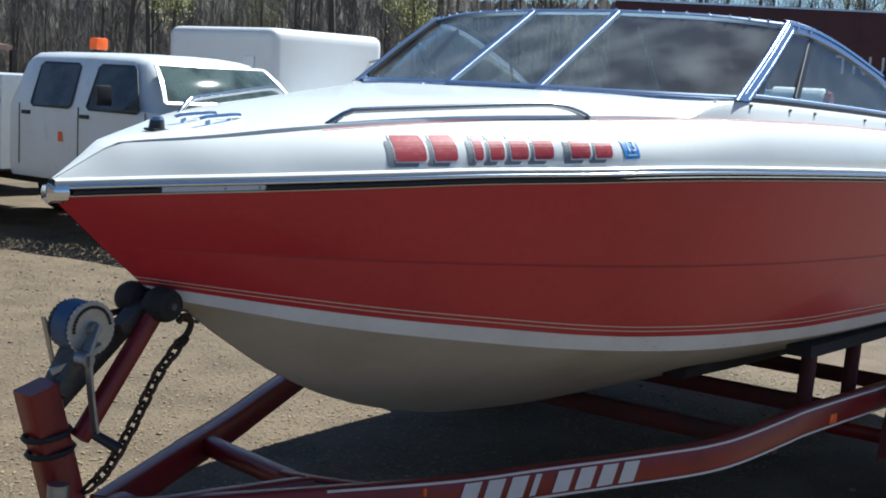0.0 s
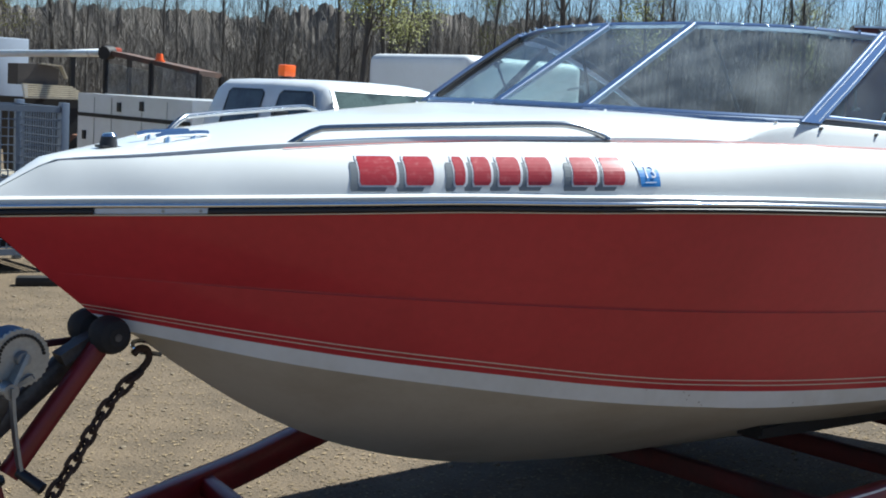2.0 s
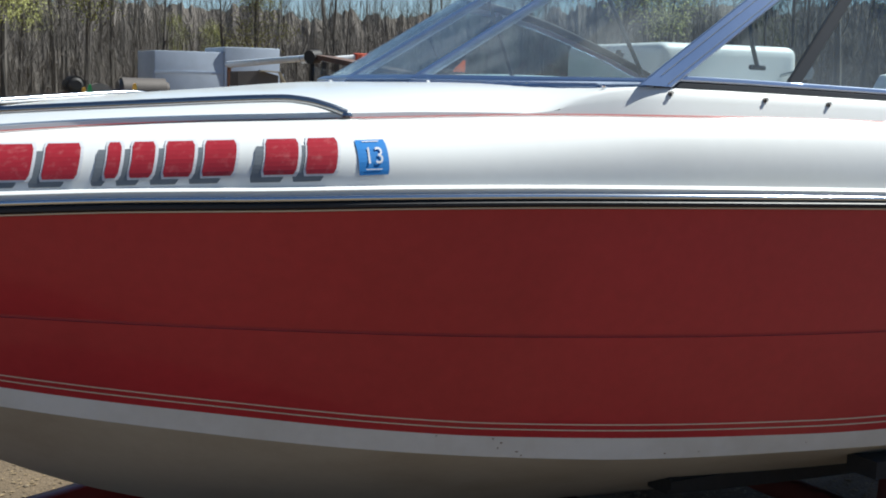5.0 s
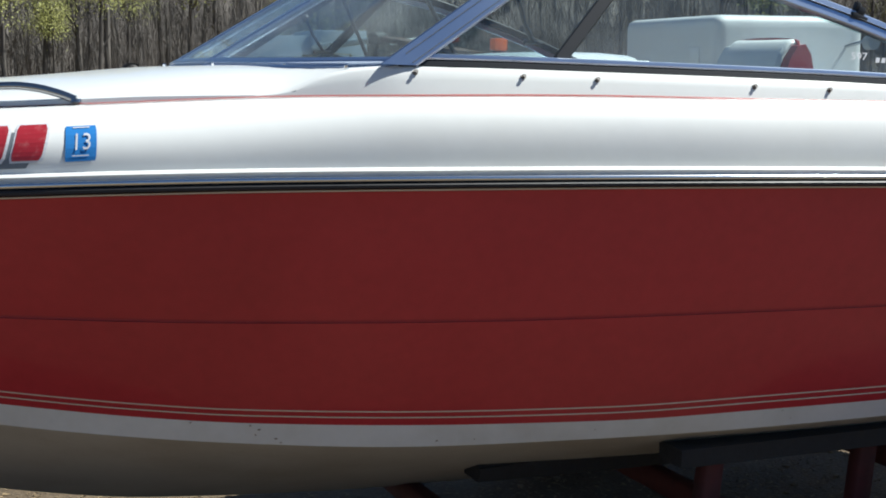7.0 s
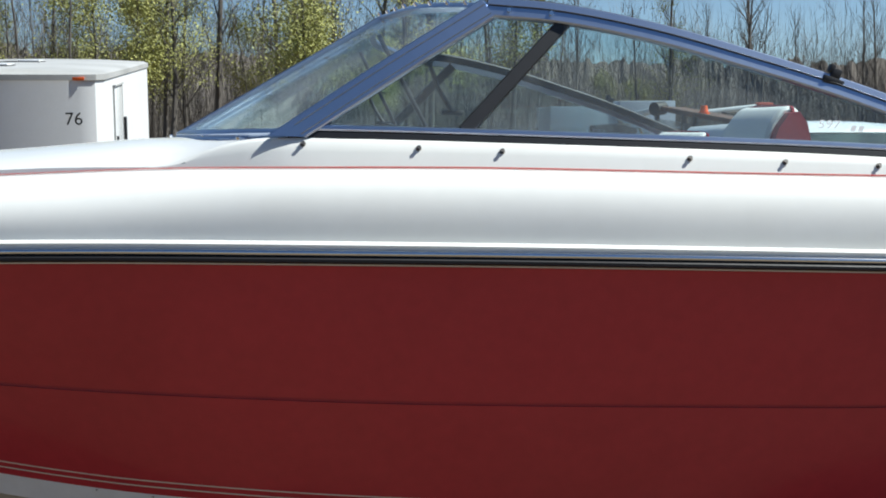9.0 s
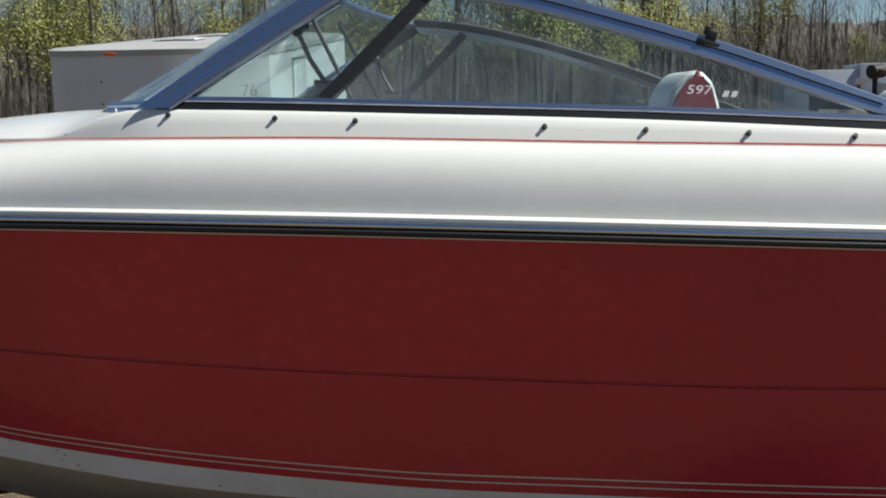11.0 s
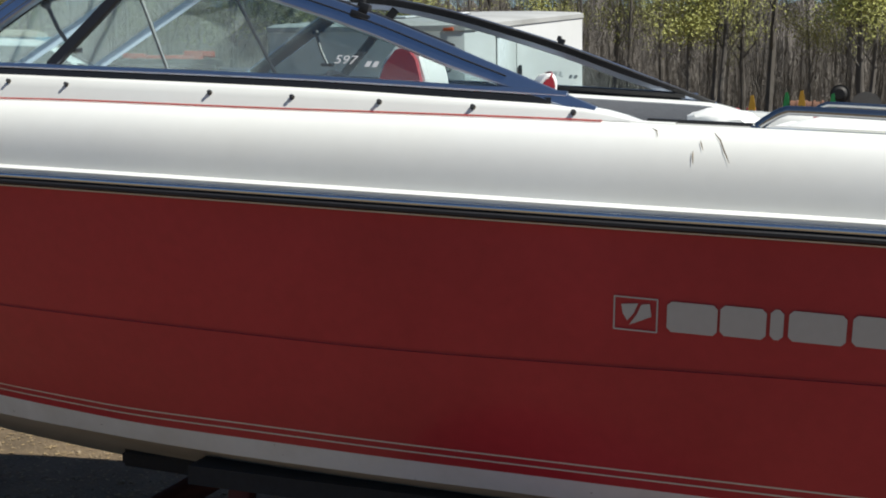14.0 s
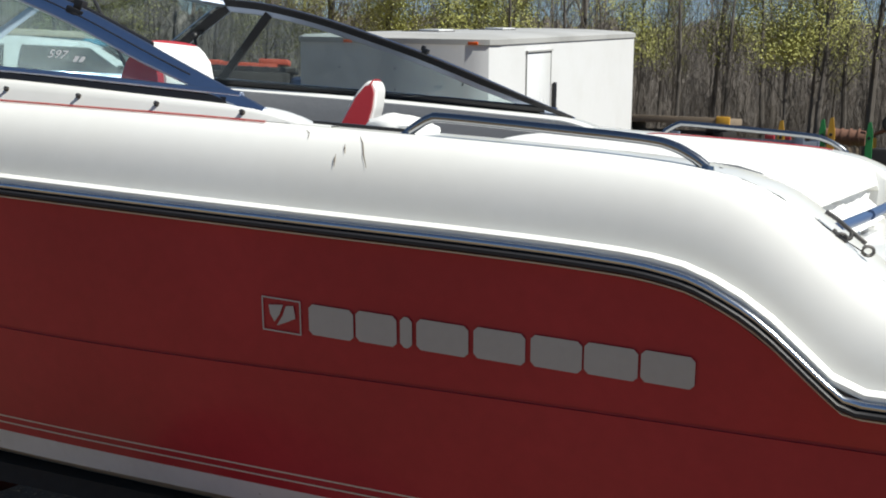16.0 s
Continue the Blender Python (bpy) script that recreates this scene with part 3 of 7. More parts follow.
MARKS = []
for sgn in (1, -1):
    mm = (lambda p: Vector(p)) if sgn == 1 else mirror
    # side wing
    top = [mm(p) for p in TOP]
    side_up = (0, -0.95 * sgn, 0.3)
    taper = [0.044 * min(1.0, 0.55 + (len(top) - 1 - i) / 16) for i in range(len(top))]
    frame_bar("top_rail", top, taper, 0.018, ALU, ws, side_up)
    frame_bar("inner_trim", [p + Vector((0, 0.0135 * sgn, 0.008)) for p in (top[:-7] if sgn == 1 else top)], [w * (0.85 if sgn == 1 else 0.6) for w in (taper[:-7] if sgn == 1 else taper)], 0.008, BLACK, ws, side_up, "black inner trim of the side window")
    frame_bar("inner_trim", [mm(P(x, sill_z(x) + 0.016) + Vector((0, 0.014, 0))) for x in run(1.92, 3.46, 12, 1)], 0.02, 0.008, BLACK, ws, side_up, "black inner trim of the side window")
    frame_bar("top_groove", [p + Vector((0, -0.0090 * sgn, 0.006)) for p in top[:-4]], 0.003, 0.004, BLACK, ws, side_up)
    sill = [mm(P(x, sill_z(x) + 0.019)) for x in run(1.87, 3.50, 14, 1)]
    base = [mm(P(x, sill_z(x) + 0.0045)) for x in run(1.87, 3.47, 14, 1)]
    frame_bar("bottom_rail", sill, 0.013, 0.018, ALU, ws, side_up)
    frame_bar("base_seal", base, 0.017, 0.014, BLACK, ws, side_up, "black rubber seal under the side window")
    pillar = spline([Vector((1.882, -0.847, 1.474)), Vector((1.93, -0.843, 1.508)), Vector((2.085, -0.832, 1.617)), Vector((2.286, side_y(2.288, 1.757) - 0.006, 1.753))], 5)
    face = Vector((-0.25, -0.95 * sgn, 0.2))
    level_foot(frame_bar("corner_pillar", [mm(p) for p in pillar], 0.050, 0.018, ALU, ws, face), pillar, sgn)
    for off in (-0.010, 0.014):
        run_dir = (pillar[-1] - pillar[0]).normalized()
        across = run_dir.cross(Vector((-0.25, -0.95, 0.2))).normalized() * off
        frame_bar("pillar_groove", [mm(p + across + Vector((-0.0023, -0.0088, 0.0019))) for p in pillar[1:]], 0.0022, 0.003, STEEL, ws, face)
    frame_bar("inner_trim", [mm(p + Vector((0.006, 0.0125, -0.003))) for p in pillar[2:]], 0.044, 0.008, BLACK, ws, face, "black inner trim of the corner pillar")
    frame_bar("mullion", [mm(P(2.235, 1.49) + Vector((0, 0.006, 0))), mm(P(2.455, 1.735) + Vector((0, 0.006, 0)))], 0.030, 0.014, BLACK, ws, side_up, "dark window mullion")
    edge = [p for p in TOP]
    wing = [P(1.90, 1.49)] + [Vector(p) - Vector((0, 0, 0.008)) for p in edge[:-2]] + [P(3.44, 1.488)]
    pane("side_pane", [mm(p) for p in wing], ws)
    # front panes
    frame_bar("header", [mm(p) for p in spline(WS_TOP, 5)], 0.022, 0.018, ALU, ws, (-0.5, 0, 0.9))
    frame_bar("footer", [mm(p) for p in spline(WS_BOT, 5)], 0.022, 0.022, ALU, ws, (-0.5, 0, 0.9))
    frame_bar("footer_seal", [mm(p) + Vector((-0.012, 0, -0.008)) for p in spline(WS_BOT, 5)[2:]], 0.016, 0.012, ALU, ws, (-0.5, 0, 0.9))
    frame_bar("post", [mm(WS_BOT[2]), mm(WS_TOP[2])], 0.030, 0.020, ALU, ws, (-0.6, 0, 0.8))
    pane("front_pane", [mm(p) for p in (WS_BOT[0] + Vector((0.02, 0.02, 0.01)), WS_BOT[1], WS_BOT[2], WS_TOP[2], WS_TOP[1], WS_TOP[0] + Vector((-0.012, 0.02, -0.005)))], ws)
    # model mark at the aft end of the pane: three digits, and two small plain bars
    ax = Vector((sgn, 0, 0))
    ay = Vector((0, 0.34 * sgn, 1)).normalized()
    az = ax.cross(ay)
    mk = Matrix.Translation(mm(P(3.010, 1.534) + Vector((0, -0.0075, 0)))) @ Matrix((ax, ay, az)).transposed().to_4x4()
    mk = mk @ Matrix(((1.25, 0.25, 0, 0), (0, 1, 0, 0), (0, 0, 1, 0), (0, 0, 0, 1)))
    MARKS.append((mk, ws))
    for k in range(2):
        x = 3.055 + k * 0.017
        slant = 0.005
        bm = bmesh.new()
        q = [mm(P(a, b) + Vector((0, -0.007, 0))) for a, b in ((x, 1.522), (x + 0.011, 1.522), (x + 0.011 + slant, 1.534), (x + slant, 1.534))]
        bm.faces.new([bm.verts.new(v) for v in (q if sgn == 1 else q[::-1])])
        part("model_mark", bm, STRIPE_WHITE, ws, "small silver mark on the pane", False)
    # small screws and cover snaps along the top
    for k, p in enumerate(spline(WS_TOP, 4)):
        bm = bmesh.new()
        q = mm(p)
        cyl(bm, q + Vector((-0.006, 0, 0.006)), q + Vector((-0.012, 0, 0.015)), 0.005, 0.004, 8)
        part("snap", bm, CHROME, ws)
    for x, z in ((2.33, 1.757), (2.42, 1.754)):
        bm = bmesh.new()
        q = mm(P(x, z - 0.008))
        cyl(bm, q, q + Vector((0, -0.016 * sgn, 0.004)), 0.007, 0.005, 8)
        part("snap", bm, CHROME, ws)
    # clamp for a canopy bow on the wing
    bm = bmesh.new()
    q = mm(P(3.027, 1.628))
    d = (TOP[26] - TOP[22]).normalized()
    m = Matrix.Translation(q) @ Matrix.Rotation(math.atan2(-d.z, d.x), 4, "Y") @ Matrix.Scale(0.8, 4)
    box(bm, -0.030, 0.030, -0.016, 0.016, -0.010, 0.010, 0.004, m)
    box(bm, -0.012, 0.016, -0.012, 0.012, 0.008, 0.036, 0.004, m)
    box(bm, -0.020, -0.004, -0.009, 0.009, 0.022, 0.044, 0.003, m)
    part("canopy_clamp", bm, BLACK, ws, "black plastic canopy clamp")
    # props that steady the front panes
    bm = bmesh.new()
    tube(bm, [mm((2.10, -0.30, 1.73)), mm((2.24, -0.34, 1.475))], 0.006, 8)
    part("brace", bm, BLACK, ws)
    # latch rod with a knob and a crosswise foot, hanging inside the corner pillar
    bm = bmesh.new()
    tube(bm, [mm((2.165, -0.795, 1.636)), mm((2.19, -0.785, 1.58)), mm((2.222, -0.772, 1.532))], 0.0055, 8)
    tube(bm, [mm((2.198, -0.775, 1.530)), mm((2.246, -0.769, 1.531))], 0.006, 8)
    bmesh.ops.create_icosphere(bm, subdivisions=2, radius=0.014, matrix=Matrix.Translation(mm((2.163, -0.797, 1.640))))
    bar(bm, [mm((2.16, -0.80, 1.646)), mm((2.19, -0.80, 1.652))], 0.012, 0.012)
    part("latch_rod", bm, BLACK, ws, "black latch rod with a knob")

frame_bar("header", [WS_TOP[2], mirror(WS_TOP[2])], 0.022, 0.018, ALU, ws, (-0.5, 0, 0.9))
frame_bar("footer", [WS_BOT[2], mirror(WS_BOT[2])], 0.022, 0.022, ALU, ws, (-0.5, 0, 0.9))
pane("front_pane", [WS_BOT[2], mirror(WS_BOT[2]), mirror(WS_TOP[2]), WS_TOP[2]], ws)

for xx, yy in ((1.691, -0.61), (1.769, -0.80), (1.60, -0.30), (1.60, 0.30), (1.691, 0.61), (1.769, 0.80)):
    bm = bmesh.new()
    z = 1.452
    cyl(bm, (xx, yy, z - 0.004), (xx - 0.004, yy - 0.004, z + 0.009), 0.006, 0.004, 10)
    part("snap", bm, CHROME, boat)
for sx, dz in ((1.900, 0), (2.137, 0), (2.309, 0), (2.700, 0), (2.903, 0), (3.106, 0), (3.312, 0), (3.520, 0)):
    for sgn in (1, -1):
        bm = bmesh.new()
        z = 1.450
        t = (z - fold_z(sx)) / max(sill_z(sx) - fold_z(sx), 0.01)
        y = fold_y(sx) + (sill_y(sx) - fold_y(sx)) * min(t, 0.95)
        n = Vector((0, -0.9, 0.45))
        p = Vector((sx, y, z))
        cyl(bm, p, p + n * 0.004, 0.0060, 0.0058, 12)
        cyl(bm, p + n * 0.004, p + n * 0.009, 0.0034, 0.0042, 12)
        if sgn < 0:
            for v in bm.verts:
                v.co.y *= -1
            bmesh.ops.reverse_faces(bm, faces=bm.faces)
        part("snap", bm, SNAP, boat, "dull steel cover snap")


# ---- deck hardware ----
def hand_rail(name, a, b, rise, r=0.0088, sgn=1):
    a, b = Vector(a), Vector(b)
    d = b - a
    up = Vector((0, 0, rise))
    pts = [a, a + d * 0.035 + up * 0.45, a + d * 0.080 + up * 0.88, a + d * 0.14 + up, a + d * 0.5 + up * 1.02, a + d * 0.80 + up * 0.99, a + d * 0.89 + up * 0.82, a + d * 0.955 + up * 0.42, b]
    if sgn < 0:
        pts = [mirror(p) for p in pts]
    bm = bmesh.new()
    tube(bm, spline(pts, 6), r, 12)
    for q in (pts[0], pts[-1]):
        cyl(bm, q - Vector((0, 0, 0.004)), q + Vector((0, 0, 0.003)), 0.013, 0.011, 14)
    part(name, bm, RAIL_STEEL, boat, "weathered stainless tube rail")


for sgn in (1, -1):
    hand_rail("bow_rail", (0.446, -0.302, 1.276), (1.231, -0.645, 1.366), 0.040, sgn=sgn)
    hand_rail("stern_rail", (3.87, -0.985, 1.441), (4.440, -1.000, 1.434), 0.036, r=0.0092, sgn=sgn)

bm = bmesh.new()
box(bm, 0.088, 0.146, -0.022, 0.022, 1.228, 1.235, 0.003)
cyl(bm, (0.115, 0, 1.232), (0.115, 0, 1.258), 0.023, 0.019, 18)
part("bow_light", bm, BLACK, boat, "black bow navigation light")
bm = bmesh.new()
cyl(bm, (0.115, 0, 1.258), (0.114, 0, 1.266), 0.020, 0.014, 18)
part("bow_light_cap", bm, CHROME, boat, "chrome cap of the bow light")
for sgn in (1, -1):
    bm = bmesh.new()
    for k in (0, 0.075):
        cyl(bm, (0.25 + k, 0.05 * sgn, 1.248 + k * 0.1), (0.25 + k, 0.05 * sgn, 1.268 + k * 0.1), 0.010, 0.008, 10)
    tube(bm, [(0.215, 0.05 * sgn, 1.265), (0.24, 0.05 * sgn, 1.272), (0.34, 0.05 * sgn, 1.284), (0.365, 0.05 * sgn, 1.285)], 0.008, 8)
    part("deck_cleat", bm, CHROME, boat, "chrome deck cleat")
for px, py in ((0.06, 0), (0.13, 0)):
    bm = bmesh.new()
    x = 0.075 + px
    cyl(bm, (x, rail_y(x) - 0.007, rail_z(x) + 0.013), (x - 0.003, rail_y(x) - 0.0125, rail_z(x) + 0.013), 0.0045, 0.004, 8)
    part("rivet", bm, STEEL, boat)


# ---- marks on the hull ----
def deck_point(x, u):
    """A place on the deck side: u from 0 at the flange to 1 at the fold, and the way out of it."""
    row = deck_side_row(x)[3:]
    i = min(int(u * 12), 11)
    t = u * 12 - i
    p = Vector(row[i]).lerp(Vector(row[i + 1]), t)
    row2 = deck_side_row(x + 0.01)[3:]
    q = Vector(row2[i]).lerp(Vector(row2[i + 1]), t)
    up = (Vector(row[i + 1]) - Vector(row[i])).normalized()
    fw = (q - p).normalized()
    return p, fw, up, fw.cross(up).normalized()


def deck_len(x):
    row = [Vector(p) for p in deck_side_row(x)[3:]]
    return sum((b - a).length for a, b in zip(row, row[1:]))


def deck_line(down, wide, x0, x1, label):
    """A stripe just below the fold; down and wide are metres along the deck side."""
    rows = []
    for x in run(x0, x1, 70, 1.0):
        row = []
        for s in (down, down + wide):
            p, fw, up, n = deck_point(x, 1 - s / (1.15 * deck_len(x)))
            row.append(p + (n if n.y < 0 else -n) * 0.0030)
        rows.append(row)
    skin("deck_pinstripe", rows, RED_LINE, label)


deck_line(0.0015, 0.0042, 0.42, 3.58, "thin red pinstripe along the deck fold")
deck_line(0.0085, 0.0030, 1.25, 3.58, "second red pinstripe along the deck fold")


def decal_on_deck(name, x, u0, strokes, material, proud, label="", slant=0.0):
    """A flat mark of one or more outlines (along, up) in metres, bent to the deck side."""
    bm = bmesh.new()
    foot = deck_point(x, u0)[0].z
    for w, h, cut in strokes:
        rows = []
        for i in range(9):
            b = h * i / 8
            e = cut * max(0.0, 1 - min(b, h - b) / cut)
            row = []
            for k in range(7):
                a = e + (w - 2 * e) * k / 6
                xx = x + (a + slant * b) * 0.87
                p, fw, up, n = deck_point(xx, min(0.985, fold_share(xx, foot + b * 0.97 + 0.088 * (xx - x))))
                row.append(p + (n if n.y < 0 else -n) * proud)
            rows.append(row)
        loft(bm, rows)
    bm.normal_update()
    for f in bm.faces:
        if f.normal.y > 0:
            f.normal_flip()
    return part(name, bm, material, boat, label, False)


def slab(w, h, cut=0.004):
    """A plain upright bar with trimmed corners."""
    return (w, h, cut)


# registration mark as plain bars with their drop shadow
REG = [(0.545, 0.078), (0.644, 0.061), (0.752, 0.024), (0.795, 0.040), (0.854, 0.050), (0.922, 0.055), (1.028, 0.058), (1.102, 0.055)]


def fold_share(x, z):
    """How far up the deck side the height z lies."""
    row = deck_side_row(x)[3:]
    for i in range(len(row) - 1):
        if row[i][2] <= z <= row[i + 1][2]:
            return (i + (z - row[i][2]) / max(1e-6, row[i + 1][2] - row[i][2])) / 12
    return 0.0


for x0, w in REG:
    x0 -= 0.012
    zb = 1.199 + (x0 - 0.585) * 0.088
    decal_on_deck("registration_shadow", x0 - 0.024, fold_share(x0, zb - 0.014), [slab(w / 0.87, 0.070)], DECAL_GREY, 0.0014, "grey drop shadow of a registration bar", 0.34)
    decal_on_deck("registration_outline", x0 - 0.0045, fold_share(x0, zb - 0.004), [slab(w / 0.87 + 0.010, 0.076)], STRIPE_WHITE, 0.0020, "white outline of a registration bar", 0.34)
    decal_on_deck("registration_mark", x0, fold_share(x0, zb), [slab(w / 0.87, 0.068)], DECAL_RED, 0.0028, "worn red registration mark as a plain bar", 0.34)
decal_on_deck("registration_sticker", 1.188, fold_share(1.22, 1.249), [slab(0.066, 0.068, 0.0015)], DECAL_BLUE, 0.002, "blue square sticker", 0.12)


def text_mesh(body, size, spacing=1.0):
    cu = bpy.data.curves.new("text", "FONT")
    cu.body, cu.size, cu.space_character = body, size, spacing
    cu.align_x, cu.align_y = "CENTER", "CENTER"
    cu.resolution_u = 3
    ob = bpy.data.objects.new("text", cu)
    me = bpy.data.meshes.new_from_object(ob)
    bpy.data.objects.remove(ob)
    return me


def text_part(name, body, size, m, material, parent, label=""):
    me = text_mesh(body, size)
    me.transform(m)
    me.materials.append(material)
    ob = new(name, me)
    if parent:
        ob.parent = parent
    return tagged(ob, label) if label else ob


for mk, holder in MARKS:
    text_part("model_digits", "597", 0.027, mk, STRIPE_WHITE, holder, "silver digits on the pane")

me = text_mesh("13", 0.044)
for v in me.vertices:
    xx = 1.222 + v.co.x * 0.87 + v.co.y * 0.12
    p, fw, up, n = deck_point(xx, fold_share(xx, 1.284 + v.co.y * 0.97 + 0.088 * (xx - 1.224)))
    v.co = p + (n if n.y < 0 else -n) * 0.0042
me.materials.append(STRIPE_WHITE)
digits = tagged(new("sticker_digits", me), "white digits on the sticker")
digits.parent = boat
for b in (0.060, 0.008):
    decal_on_deck("sticker_line", 1.201 + b * 0.12, fold_share(1.207, 1.250 + b), [slab(0.036, 0.0018, 0.0002)], STRIPE_WHITE, 0.0028, "small line of print as a bar")


def side_point(x, z):
    """A place on the red hull side below the rail and above the knuckle."""
    lo, hi = Vector((x, mid_y(x), mid_z(x))), Vector((x, rail_y(x), rail_z(x)))
    t = (z - lo.z) / (hi.z - lo.z)
    p = lo.lerp(hi, t)
    return p + Vector((0, -0.0035 - 0.015 * 4 * t * (1 - t) * (hi - lo).length, 0))


def side_decal(name, outline, material, label, proud=0.0):
    bm = bmesh.new()
    vs = [bm.verts.new(side_point(x, z) + Vector((0, -proud, 0))) for x, z in outline]
    f = bm.faces.new(vs)
    bm.normal_update()
    if f.normal.y > 0:
        f.normal_flip()
    return part(name, bm, material, boat, label, False)


def chamfer(x0, x1, z0, z1, c):
    return [(x0 + c, z0), (x1 - c, z0), (x1, z0 + c), (x1, z1 - c), (x1 - c, z1), (x0 + c, z1), (x0, z1 - c), (x0, z0 + c)]


# maker's badge and name as plain silver shapes
X0, X1, Z0, Z1 = 3.637, 3.722, 1.044, 1.112
for o in (chamfer(X0, X1, Z1 - 0.003, Z1, 0.001), chamfer(X0, X1, Z0, Z0 + 0.003, 0.001), chamfer(X0, X0 + 0.003, Z0, Z1, 0.001), chamfer(X1 - 0.003, X1, Z0, Z1, 0.001)):
    side_decal("badge_frame", o, DECAL_SILVER, "thin silver frame of the badge")
side_decal("badge", [(3.652, 1.096), (3.684, 1.100), (3.676, 1.080), (3.664, 1.064), (3.655, 1.078)], DECAL_SILVER, "silver badge shape")
side_decal("badge", [(3.690, 1.098), (3.706, 1.101), (3.710, 1.076), (3.690, 1.066), (3.668, 1.056), (3.682, 1.078)], DECAL_SILVER, "silver badge shape")
for a, b in ((3.739, 3.833), (3.838, 3.922), (3.929, 3.953), (3.962, 4.064), (4.074, 4.172), (4.182, 4.276), (4.280, 4.375), (4.380, 4.473)):
    z0, z1 = 1.050 + (a - 3.739) * 0.024, 1.110 + (a - 3.739) * 0.020
    side_decal("name_bar", chamfer(a, b, z0, z1, 0.008), DECAL_SILVER, "silver block of the maker's name")


# small nicks and dirt specks along the chine and the hull side
_r = random.Random(21)
for k in range(13):
    x = _r.choice((1.50, 1.53, 1.62, 2.05, 2.36, 2.84, 3.2, 3.6, 4.0)) + _r.uniform(-0.05, 0.05)
    z0 = boot_z(x) + (red_z(x) - boot_z(x)) * _r.uniform(0.15, 0.95)
    y0 = ch_y(x) - 0.0028
    w, h = _r.uniform(0.0012, 0.0045), _r.uniform(0.0008, 0.0022)
    bm = bmesh.new()
    vs = [bm.verts.new((x + math.cos(a) * w * _r.uniform(0.6, 1.2), y0, z0 + math.sin(a) * h * _r.uniform(0.6, 1.2))) for a in np.linspace(0, 5.4, 7)]
    f = bm.faces.new(vs)
    bm.normal_update()
    if f.normal.y > 0:
        f.normal_flip()
    part("nick", bm, OLD_WOOD, boat, "small brown nick", False)


# ---- cockpit ----
def liner():
    bm = bmesh.new()
    box(bm, 1.95, 4.0, -0.80, 0.80, 0.72, 0.75)
    part("cockpit_floor", bm, CARPET, boat, "dark carpeted cockpit floor", False)
    bm = bmesh.new()
    rows = []
    for y in np.linspace(-0.80, 0.80, 21):
        k = 1 - (abs(y) / 0.80) ** 6
        rows.append([(1.86 - 0.2 * k, y, 1.455), (2.18, y, 1.462), (2.30, y, 1.44), (2.36, y, 1.36), (2.34, y, 1.18), (2.30, y, 0.76)])
    loft(bm, rows)
    bmesh.ops.recalc_face_normals(bm, faces=bm.faces)
    part("dashboard", bm, VINYL_GREY, boat, "grey vinyl dashboard")
    for sgn in (1, -1):
        bm = bmesh.new()
        rows = []
        for x in run(1.9, 3.98, 20, 1):
            y = (sill_y(min(x, 3.5)) + 0.093) * sgn
            zt = (sill_z(x) if x < 3.7 else fold_z(x)) - 0.015
            rows.append([(x, y, zt), (x, y + 0.012 * sgn, zt - 0.05), (x, y + 0.02 * sgn, 1.15), (x, y + 0.02 * sgn, 0.76)])
        loft(bm, rows)
        part("side_panel", bm, VINYL_GREY, boat, "grey vinyl cockpit side panel")
    # wheel
    bm = bmesh.new()
    c, ax = Vector((2.50, 0.42, 1.36)), Vector((0.8, 0, 0.6)).normalized()
    s, u = Vector((0, 1, 0)), ax.cross(Vector((0, 1, 0)))
    tube(bm, [c + (s * math.cos(a) + u * math.sin(a)) * 0.175 for a in np.linspace(0, 2 * math.pi, 33)], 0.013, 8, False)
    for a in (0.5, 2.6, 4.7):
        bar(bm, [c, c + (s * math.cos(a) + u * math.sin(a)) * 0.17], 0.022, 0.008, ax)
    cyl(bm, c - ax * 0.02, c + ax * 0.02, 0.035, 0.028, 16)
    cyl(bm, c - ax * 0.18, c, 0.02, 0.02, 10)
    part("steering_wheel", bm, BLACK, boat, "black three-spoke steering wheel")


liner()


